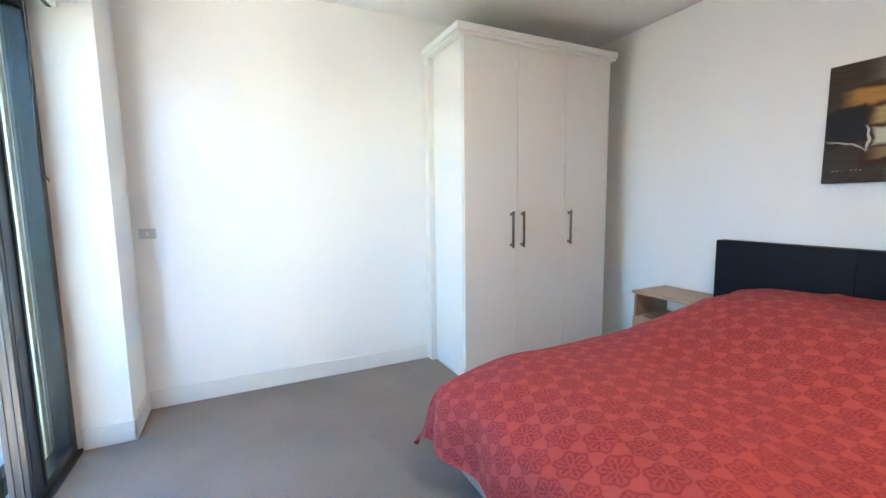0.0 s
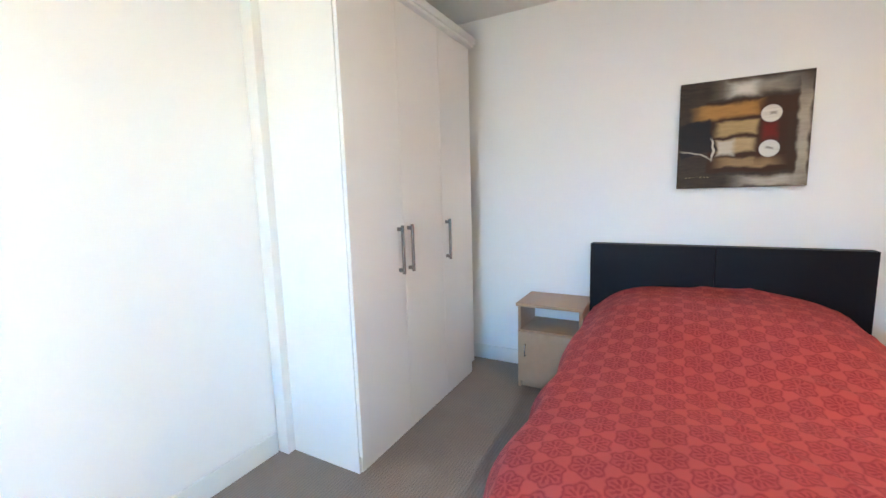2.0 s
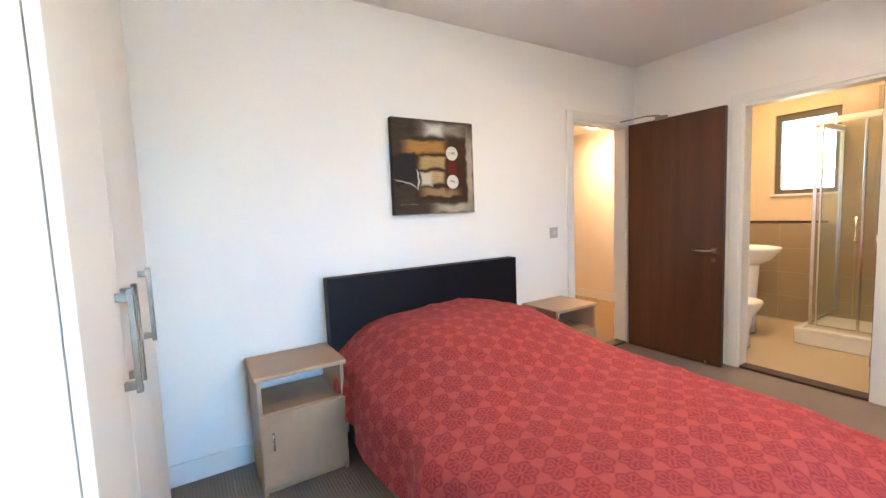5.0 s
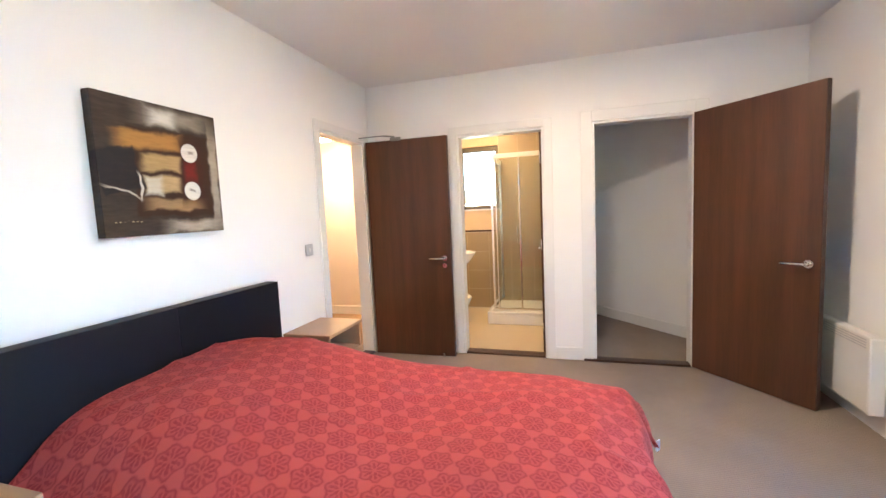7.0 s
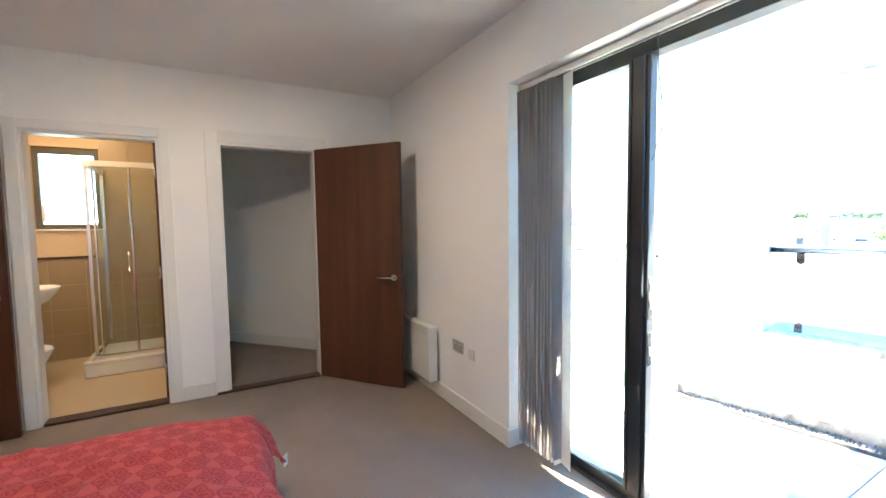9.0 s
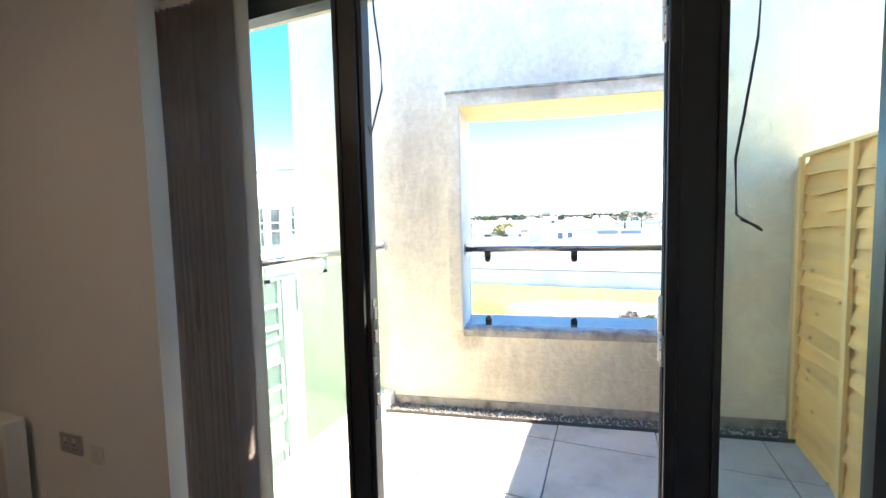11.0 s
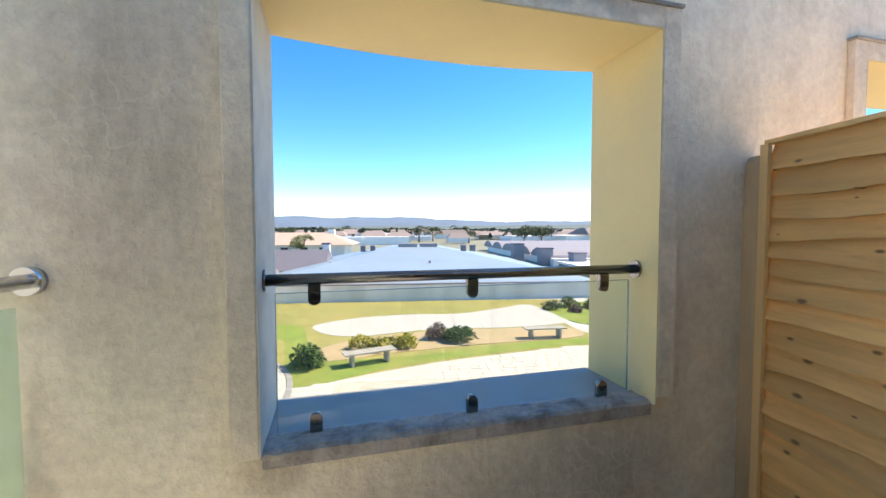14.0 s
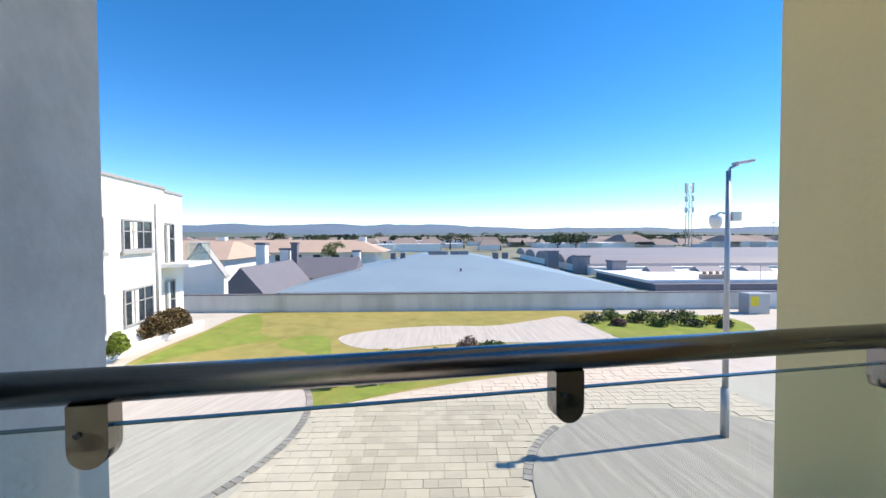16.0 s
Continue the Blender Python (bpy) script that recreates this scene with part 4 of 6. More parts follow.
# ---- picture on the wall ----
def canvas_paint(W_, H_):
    """An oil painting of soft-edged brown shapes, laid layer over layer."""
    m = bpy.data.materials.new("oil_painting")
    m.use_nodes = True
    n, ln = m.node_tree.nodes, m.node_tree.links
    b = n["Principled BSDF"]
    b.inputs["Roughness"].default_value = 0.55
    b.inputs["Specular IOR Level"].default_value = 0.2

    def op(kind, a, c=None, d=None):
        x = n.new("ShaderNodeMath")
        x.operation = kind
        for k, v in enumerate((a, c, d)):
            if isinstance(v, (int, float)):
                x.inputs[k].default_value = v
            elif v is not None:
                ln.new(v, x.inputs[k])
        return x.outputs[0]

    tc = n.new("ShaderNodeTexCoord")
    sep = n.new("ShaderNodeSeparateXYZ")
    ln.new(tc.outputs["Object"], sep.inputs[0])
    warp = node(m, "ShaderNodeTexNoise", Scale=9.0, Detail=5.0)
    streak = node(m, "ShaderNodeTexNoise", Scale=14.0, Detail=6.0, Roughness=0.65)
    mp = n.new("ShaderNodeMapping")
    mp.inputs["Scale"].default_value = (1, 0.8, 4.5)
    ln.new(tc.outputs["Object"], mp.inputs["Vector"])
    ln.new(mp.outputs[0], streak.inputs["Vector"])
    ln.new(tc.outputs["Object"], warp.inputs["Vector"])
    off = n.new("ShaderNodeSeparateColor")
    ln.new(warp.outputs["Color"], off.inputs[0])
    u0 = op("SUBTRACT", 1.0, op("DIVIDE", sep.outputs[1], W_))
    v0 = op("DIVIDE", sep.outputs[2], H_)
    u = op("ADD", u0, op("MULTIPLY_ADD", off.outputs[0], 0.09, -0.045))
    v = op("ADD", v0, op("MULTIPLY_ADD", off.outputs[1], 0.09, -0.045))
    colour = n.new("ShaderNodeMix")
    colour.data_type = "RGBA"
    colour.inputs[6].default_value, colour.inputs[7].default_value = (0.016, 0.011, 0.009, 1), (0.085, 0.055, 0.038, 1)
    ln.new(streak.outputs["Fac"], colour.inputs["Factor"])
    out = colour.outputs[2]
    layers = (
        ("box", 0.62, 0.91, 0.30, 0.075, 0.8, 0, (0.30, 0.255, 0.20)),
        ("box", 0.50, 0.89, 0.12, 0.065, 0.80, 0, (0.68, 0.64, 0.58)),
        ("box", 0.945, 0.46, 0.045, 0.45, 0.60, 0, (0.42, 0.35, 0.27)),
        ("box", 0.72, 0.055, 0.27, 0.055, 0.70, 0, (0.44, 0.38, 0.30)),
        ("box", 0.57, 0.47, 0.335, 0.335, 0.06, 0, (0.050, 0.020, 0.011)),
        ("box", 0.39, 0.71, 0.27, 0.070, 0.45, 3, (0.42, 0.20, 0.055)),
        ("box", 0.47, 0.55, 0.17, 0.070, 0.35, 0, (0.46, 0.31, 0.14)),
        ("box", 0.46, 0.39, 0.16, 0.065, 0.35, 0, (0.50, 0.35, 0.18)),
        ("box", 0.56, 0.235, 0.25, 0.050, 0.50, 0, (0.34, 0.21, 0.10)),
        ("box", 0.385, 0.375, 0.080, 0.075, 0.45, 0, (0.60, 0.54, 0.44)),
        ("box", 0.73, 0.50, 0.115, 0.27, 0.30, 0, (0.055, 0.017, 0.010)),
        ("box", 0.715, 0.50, 0.065, 0.080, 0.70, 0, (0.17, 0.012, 0.010)),
        ("box", 0.14, 0.47, 0.150, 0.160, 0.12, 12, (0.020, 0.016, 0.017)),
        ("box", 0.278, 0.37, 0.010, 0.105, 0.50, 0, (0.62, 0.57, 0.48)),
        ("box", 0.15, 0.325, 0.140, 0.008, 0.60, -20, (0.50, 0.44, 0.36)),
        ("disc", 0.715, 0.655, 0.078, 0.078, 0.10, 0, (0.72, 0.69, 0.63)),
        ("disc", 0.715, 0.345, 0.078, 0.078, 0.10, 0, (0.72, 0.69, 0.63)),
        ("box", 0.735, 0.655, 0.035, 0.016, 0.60, 8, (0.30, 0.27, 0.24)),
        ("box", 0.715, 0.350, 0.040, 0.014, 0.60, -6, (0.30, 0.27, 0.24)),
    )
    for kind, cu, cv, hw, hh, soft, rot, col in layers:
        su, sv = (u, v) if kind == "box" else (u0, v0)
        du, dv = op("SUBTRACT", su, cu), op("SUBTRACT", sv, cv)
        if rot:
            cs, sn = math.cos(radians(rot)), math.sin(radians(rot))
            du, dv = op("ADD", op("MULTIPLY", du, cs), op("MULTIPLY", dv, sn)), op("SUBTRACT", op("MULTIPLY", dv, cs), op("MULTIPLY", du, sn))
        du, dv = op("DIVIDE", du, hw), op("DIVIDE", dv, hh)
        if kind == "box":
            d = op("MAXIMUM", op("ABSOLUTE", du), op("ABSOLUTE", dv))
        else:
            d = op("SQRT", op("ADD", op("MULTIPLY", du, du), op("MULTIPLY", dv, dv)))
        mr = n.new("ShaderNodeMapRange")
        mr.interpolation_type = "SMOOTHSTEP"
        mr.inputs[1].default_value, mr.inputs[2].default_value, mr.inputs[3].default_value, mr.inputs[4].default_value = 1 - soft, 1 + soft * 0.4, 1.0, 0.0
        ln.new(d, mr.inputs[0])
        fac = op("MULTIPLY", mr.outputs[0], op("MULTIPLY_ADD", streak.outputs["Fac"], 0.9, 0.5))
        fac = op("MINIMUM", fac, 1.0)
        mx = n.new("ShaderNodeMix")
        mx.data_type = "RGBA"
        mx.inputs[7].default_value = (*col, 1)
        ln.new(fac, mx.inputs["Factor"])
        ln.new(out, mx.inputs[6])
        out = mx.outputs[2]
    ln.new(out, b.inputs["Base Color"])
    bp = node(m, "ShaderNodeBump", Strength=0.5, Distance=0.002)
    ln.new(streak.outputs["Fac"], bp.inputs["Height"])
    ln.new(bp.outputs[0], b.inputs["Normal"])
    return m


def painting():
    W_, H_ = 0.615, 0.608
    p = thing("painting", "brown abstract still life on unframed canvas on the wall", "picture", (X1 - 0.002, 1.133, 1.315))
    part("canvas", boxes((-0.045, 0, 0, 0, W_, H_), bevel=0.003), canvas_paint(W_, H_), p)
    ink = mat("signature_ochre", (0.30, 0.22, 0.12), 0.6, vary=0.2, bump=0)
    rr = random.Random(4)
    for k in range(7):
        y = W_ * (0.93 - 0.03 * k)
        h = 0.008 + 0.008 * rr.random()
        part("signature_bar", boxes((-0.0462, y - 0.009, 0.060 + 0.01 * rr.random(), -0.0452, y, 0.061 + h * 0.5)), ink, p)
    return p


painting()


# ---- switches, sockets, heater ----
def plate(name, label, category, where, turn, w=0.086, h=0.086, rockers=1, m=GREYPLASTIC, holes=False):
    """A wall plate whose face looks along its own -y."""
    d = thing(name, label, category, where, turn)
    part("plate", boxes((-w / 2, -0.009, -h / 2, w / 2, 0, h / 2), bevel=0.003), m, d)
    for k in range(rockers):
        cx = (k - (rockers - 1) / 2) * 0.06
        part("rocker", boxes((cx - 0.008, -0.0125, 0.008 if holes else -0.012, cx + 0.008, -0.0085, 0.026 if holes else 0.012), bevel=0.001), PLASTIC, d)
        if holes:
            part("socket_slot", boxes((cx - 0.003, -0.0098, -0.004, cx + 0.003, -0.0088, 0.004), (cx - 0.014, -0.0098, -0.022, cx - 0.007, -0.0088, -0.018), (cx + 0.007, -0.0098, -0.022, cx + 0.014, -0.0088, -0.018)), ALU_EDGE, d)
    return d


plate("light_switch", "grey metal light switch on the white wall", "switch", (X1 - 0.001, 0.312, 1.12), -90)
plate("wall_socket", "grey metal plate on the white wall by the balcony door", "socket", (-0.11, Y1 - 0.001, 1.077), 0, w=0.086, h=0.06)
plate("double_socket", "grey double power socket above the skirting", "socket", (X0 + 0.001, 0.47, 0.478), 90, w=0.146, rockers=2, holes=True)
plate("aerial_socket", "white single socket above the skirting", "socket", (X0 + 0.001, 0.645, 0.462), 90, w=0.075, h=0.075, m=PLASTIC)
ht = thing("panel_heater", "slim white electric panel heater on the wall", "heater", (X0, -0.38, 0.12))
part("body", boxes((0.03, 0.0, 0.0, 0.095, 0.545, 0.445), bevel=0.012), PLASTIC, ht)
for y in (0.05, 0.44):
    part("bracket", boxes((0.001, y, 0.04, 0.03, y + 0.05, 0.40)), GREYPLASTIC, ht)
part("end_cap", boxes((0.026, 0.545, 0.004, 0.102, 0.566, 0.441), bevel=0.008), GLOSS, ht)
for k in range(4):
    part("grille_slot", boxes((0.0945, 0.03, 0.375 + 0.015 * k, 0.0965, 0.515, 0.381 + 0.015 * k)), GREYPLASTIC, ht)

# ---- bathroom ----
BX_L, BX_R, BY_B = 3.12, 1.575, -2.62
setting("bathroom_floor", boxes((BX_R, BY_B, -0.12, BX_L, Y0 - 0.001, -0.001)), FLOORTILE, "cream bathroom floor tiles", "floor")
WX0, WX1, WZ0, WZ1 = 2.33, 2.87, 1.37, 2.21
setting("bathroom_wall", boxes((BX_L, BY_B - 0.12, 0, BX_L + 0.1, Y0 - 0.121, H), (BX_R - 0.015, BY_B - 0.12, 0, BX_R, Y0 - 0.121, H), (BX_R, BY_B - 0.12, 0, WX0, BY_B, H), (WX1, BY_B - 0.12, 0, BX_L, BY_B, H),
        (WX0, BY_B - 0.12, 0, WX1, BY_B, WZ0), (WX0, BY_B - 0.12, WZ1, WX1, BY_B, H)), BATHPAINT, "warm white bathroom wall")
wall_t = setting("tile_dado", boxes((BX_R + 0.001, BY_B + 0.001, 0, BX_L - 0.001, BY_B + 0.006, 1.06), (BX_L - 0.006, BY_B + 0.006, 0, BX_L - 0.001, Y0 - 0.13, 1.06)), mat("grout", (0.50, 0.44, 0.34), 0.8), "beige tiled lower bathroom wall", "tiles")
tw, th = 0.30, 0.26
tile_mesh = finish("tile", boxes((0.002, 0, 0.002, tw - 0.002, 0.006, th - 0.002), bevel=0.001), TILE)
for i in range(5):
    for k in range(4):
        o = new("tile", tile_mesh)
        o.parent = wall_t
        o.location = (BX_R + 0.02 + i * tw, BY_B + 0.0065, 0.01 + k * th)
# inside the shower the tiling goes up to the ceiling light's height
part("shower_grout", boxes((BX_R + 0.001, BY_B + 0.001, 1.062, 2.325, BY_B + 0.006, 2.32), (BX_R + 0.001, BY_B + 0.006, 0.1, BX_R + 0.006, -1.86, 2.32)), bpy.data.materials["grout"], wall_t)
shower_cut = finish("tile", boxes((0.002, 0, 0.002, 0.248, 0.006, th - 0.002), bevel=0.001), TILE)
for i in range(3):
    for k in range(5):
        o = new("tile", shower_cut)
        o.parent = wall_t
        o.location = (BX_R + 0.0 + i * 0.25, BY_B + 0.0065, 1.02 + k * th)
for i in range(2):
    for k in range(8):
        o = new("tile", tile_mesh)
        o.parent = wall_t
        o.matrix_local = pose(BX_R + 0.0065, -1.90 - i * tw, 0.2 + k * th, 0, 0, -90)
for i in range(5):
    for k in range(4):
        o = new("tile", tile_mesh)
        o.parent = wall_t
        o.matrix_local = pose(BX_L - 0.0065, BY_B + 0.014 + i * tw, 0.01 + k * th, 0, 0, 90)
setting("dado_trim", boxes((2.395, BY_B + 0.001, 1.062, BX_L - 0.02, BY_B + 0.024, 1.085), bevel=0.003), THRESH, "dark wooden trim above the tiles", "trim")
bw = thing("window_2", "dark-framed bathroom window, bright outside", "window", (0, 0, 0), kind="structure")
part("window_frame", boxes((WX0, BY_B - 0.09, WZ0, WX0 + 0.05, BY_B - 0.03, WZ1), (WX1 - 0.05, BY_B - 0.09, WZ0, WX1, BY_B - 0.03, WZ1), (WX0 + 0.05, BY_B - 0.09, WZ0, WX1 - 0.05, BY_B - 0.03, WZ0 + 0.05), (WX0 + 0.05, BY_B - 0.09, WZ1 - 0.07, WX1 - 0.05, BY_B - 0.03, WZ1), bevel=0.003), mat("bronze_window_frame", (0.11, 0.095, 0.07), 0.5, vary=0.1), bw)
pp = part("pane", boxes((WX0 + 0.05, BY_B - 0.066, WZ0 + 0.05, WX1 - 0.05, BY_B - 0.056, WZ1 - 0.07)), GLASS, bw)
pp.visible_shadow = False
part("window_sill", boxes((WX0 - 0.02, BY_B - 0.03, WZ0 - 0.02, WX1 + 0.02, BY_B + 0.03, WZ0), bevel=0.003), GLOSS, bw)
part("handle", boxes((WX1 - 0.08, BY_B - 0.03, 1.45, WX1 - 0.055, BY_B - 0.012, 1.62), bevel=0.003), PLASTIC, bw)

sh = thing("shower_enclosure", "curved glass shower cubicle on a white tray", "shower", (1.585, BY_B + 0.01, 0.0))
SX, SY = 0.745, 0.745


def rail_round(t, z0, z1, grow=0.0):
    """The enclosure's L-shaped rail: the front towards the door, the side towards the basin, a mitred corner."""
    bm = bmesh.new()
    x, y, c = SX + grow, SY + grow, 0.07
    outer = [(0.0, y), (x - c, y), (x - c * 0.3, y - c * 0.3), (x, y - c), (x, 0.0)]
    inner = [(0.0, y - t), (x - c - t * 0.4, y - t), (x - c * 0.3 - t * 0.75, y - c * 0.3 - t * 0.75), (x - t, y - c - t * 0.4), (x - t, 0.0)]
    return extrude_poly(bm, outer + inner[::-1], z0, z1)


part("tray", boxes((0, 0, 0, 0.80, 0.815, 0.118), bevel=0.012), CERAMIC, sh)
part("tray_rim", boxes((0, 0.775, 0.1185, 0.80, 0.815, 0.150), (0.76, 0, 0.1185, 0.80, 0.775, 0.150), bevel=0.006), CERAMIC, sh)
part("lower_rail", rail_round(0.03, 0.1505, 0.180), CHROME, sh)
part("upper_rail", rail_round(0.04, 1.945, 1.995, 0.006), PLASTIC, sh)
for r in ((0.03, SY - 0.021, 0.178, 0.40, SY - 0.015, 1.947), (0.385, SY - 0.013, 0.178, SX - 0.075, SY - 0.007, 1.947), (SX - 0.018, 0.02, 0.178, SX - 0.012, SY - 0.075, 1.947)):
    g = part("glass_screen", boxes(r), GLASS, sh, "clear greenish shower glass")
    g.visible_shadow = False
for r in ((0.386, SY - 0.028, 0.178, 0.404, SY - 0.002, 1.947), (SX - 0.085, SY - 0.03, 0.178, SX - 0.07, SY - 0.002, 1.947), (SX - 0.03, SY - 0.085, 0.178, SX - 0.002, SY - 0.07, 1.947)):
    part("door_profile", boxes(r, bevel=0.002), CHROME, sh)
for r in ((SX - 0.03, -0.004, 0.15, SX, 0.02, 1.95), (-0.004, SY - 0.03, 0.15, 0.03, SY, 1.95)):
    part("end_profile", boxes(r), CHROME, sh)
part("door_handle", bent(bmesh.new(), [(0.425, SY - 0.006, 0.95), (0.425, SY + 0.03, 0.955), (0.425, SY + 0.03, 1.145), (0.425, SY - 0.006, 1.15)], 0.009), CHROME, sh, "chrome shower door pull")


def lathe(rows, seg=28, squash=1.0):
    bm = bmesh.new()
    rings = [[bm.verts.new((r * math.cos(a), r * squash * math.sin(a), z)) for a in [2 * math.pi * k / seg for k in range(seg)]] for r, z in rows]
    for a, b in zip(rings, rings[1:]):
        for k in range(seg):
            bm.faces.new((a[k], a[(k + 1) % seg], b[(k + 1) % seg], b[k]))
    bm.faces.new(rings[0][::-1])
    bm.faces.new(rings[-1])
    return bm


bs = thing("wash_basin", "white ceramic basin on a half pedestal", "basin", (2.80, -1.88, 0.0), 180)
part("bowl", lathe([(0.10, 0.68), (0.20, 0.74), (0.265, 0.83), (0.275, 0.86), (0.25, 0.862), (0.22, 0.83), (0.12, 0.76)], squash=0.82), CERAMIC, bs, smooth=True)
part("pedestal", lathe([(0.085, 0.002), (0.08, 0.3), (0.10, 0.68)], squash=0.9), CERAMIC, bs, smooth=True)
part("wall_shelf", boxes((-0.31, -0.18, 0.74, -0.18, 0.18, 0.858), bevel=0.02), CERAMIC, bs)
part("tap", bent(bmesh.new(), [(-0.20, 0, 0.858), (-0.20, 0, 0.93), (-0.15, 0, 0.955), (-0.08, 0, 0.94)], 0.014), CHROME, bs)
wc = thing("toilet", "white ceramic toilet with closed lid", "toilet", (2.66, -1.34, 0.0), 180)
part("bowl", lathe([(0.11, 0.002), (0.10, 0.15), (0.13, 0.28), (0.185, 0.38), (0.19, 0.40)], squash=0.95), CERAMIC, wc, smooth=True)
part("lid", lathe([(0.19, 0.401), (0.197, 0.41), (0.19, 0.428), (0.12, 0.434)], squash=0.95), PLASTIC, wc, smooth=True)
part("cistern", boxes((-0.445, -0.19, 0.40, -0.17, 0.19, 0.76), bevel=0.025), CERAMIC, wc)
part("cistern_lid", boxes((-0.448, -0.2, 0.761, -0.155, 0.2, 0.79), bevel=0.01), CERAMIC, wc)
part("flush_button", tube(bmesh.new(), (-0.24, 0, 0.79), (-0.24, 0, 0.797), 0.025, 16), CHROME, wc)
ceiling_lamp("bathroom_ceiling_light", "round warm ceiling light in the bathroom, switched on", (2.45, -1.75, H), BULB, 0.14)
setting("wall_back", boxes((X1 + 0.12, -3.6, 0, 7.2, -3.45, H), (7.1, -3.45, 0, 7.2, 1.2, H)), WALL, "plain wall closing the hall")
setting("roof", boxes((OUT - 0.1, -4.0, H + 0.2, 7.4, 9.0, H + 0.36)), SILL, "flat roof over the flat", "roof")
setting("wall_far_closet", boxes((OUT + 0.01, -3.1, 0, -0.2, Y0 - 0.12, H)), WALL, "plain wall beside the closet")

# ---- balcony ----
BF = -0.022
WO = Vector((-2.081, 1.592, 0.0))
WT = 9.7
UX, UY = -math.sin(radians(WT)), math.cos(radians(WT))


def at_wall(u, off=0.0, z=0.0):
    """A place on the balcony wall: metres along it, out from its inner face, up."""
    return (WO.x + UX * u - UY * off, WO.y + UY * u + UX * off, z)


bw_ = thing("balcony_wall", "tall cream rendered screen wall with square openings, stained by rain", "wall", tuple(WO), WT + 90, kind="structure")
# local x runs along the wall, local y towards the outside
OW, OZ0, OZ1, TH, TOPZ = 1.585, 0.590, 2.172, 0.444, 3.05
UL, U2 = -1.305, 2.80
rows = [(UL, 0, -3.0, 0.0, TH, TOPZ), (OW, 0, -3.0, U2, TH, TOPZ), (U2 + OW, 0, -3.0, U2 + OW + 2.2, TH, TOPZ)]
for a in (0.0, U2):
    rows += [(a, 0, -3.0, a + OW, TH, OZ0 - 0.03), (a, 0, OZ1, a + OW, TH, TOPZ)]
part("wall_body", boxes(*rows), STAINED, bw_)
part("coping", boxes((UL - 0.03, -0.04, TOPZ, U2 + OW + 2.23, TH + 0.04, TOPZ + 0.06), bevel=0.01), SILL, bw_)
for a in (0.0, U2):
    tb = bmesh.new()
    for r in ((a - 0.088, -0.036, OZ0 - 0.01, a, -0.001, OZ1 + 0.088), (a + OW, -0.036, OZ0 + 0.02, a + OW + 0.088, -0.001, OZ1 + 0.088), (a, -0.036, OZ1, a + OW, -0.001, OZ1 + 0.088)):
        box(tb, *r, bevel=0.004)
    part("trim", tb, TRIM, bw_, "raised render band round the opening")
    part("drip", boxes((a - 0.095, -0.046, OZ1 + 0.088, a + OW + 0.095, -0.001, OZ1 + 0.104), bevel=0.004), SILL, bw_)
    part("reveal", boxes((a + OW - 0.006, -0.034, OZ0 - 0.01, a + OW - 0.0005, TH, OZ1 - 0.006), (a + 0.0005, -0.034, OZ1 - 0.006, a + OW - 0.0005, TH, OZ1 - 0.0005)), YELLOW, bw_, "yellow painted reveal")
    bulge = bmesh.new()
    extrude_poly(bulge, [(a, TH + 0.0005)] + [(a + OW * k / 14, TH + 0.002 + 0.085 * (1 - (k / 7 - 1) ** 2)) for k in range(15)] + [(a + OW, TH + 0.0005)], OZ1 - 0.006, TOPZ)
    part("lintel", bulge, YELLOW, bw_, "bowed outer lintel")
    part("grey_reveal", boxes((a + 0.0005, -0.034, OZ0 - 0.01, a + 0.006, TH, OZ1 - 0.006)), GREYREVEAL, bw_, "weathered grey reveal")
    part("sill", boxes((a + 0.006, 0.112, OZ0 - 0.04, a + OW - 0.006, TH + 0.02, OZ0 - 0.004), bevel=0.004), SILLPAINT, bw_, "smooth blue-grey painted outer sill")
    mortar = bmesh.new()
    nx, ny = 90, 8
    top = [[mortar.verts.new((a + 0.006 + (OW - 0.012) * i / nx, -0.012 + 0.124 * j / ny, OZ0 - (0.012 if j == 0 else 0.0) + 0.007 * noise.noise(Vector((i * 0.55, j * 0.9, a))) + 0.004 * noise.noise(Vector((i * 1.7, j * 2.3, a + 5))))) for j in range(ny + 1)] for i in range(nx + 1)]
    for i in range(nx):
        for j in range(ny):
            mortar.faces.new((top[i][j], top[i + 1][j], top[i + 1][j + 1], top[i][j + 1]))
    low = [mortar.verts.new((v.co.x, v.co.y, OZ0 - 0.06)) for v in (top[i][0] for i in range(nx + 1))]
    for i in range(nx):
        mortar.faces.new((low[i], low[i + 1], top[i + 1][0], top[i][0]))
    part("sill_mortar", mortar, SILL, bw_, "rough speckled mortar strip along the sill")


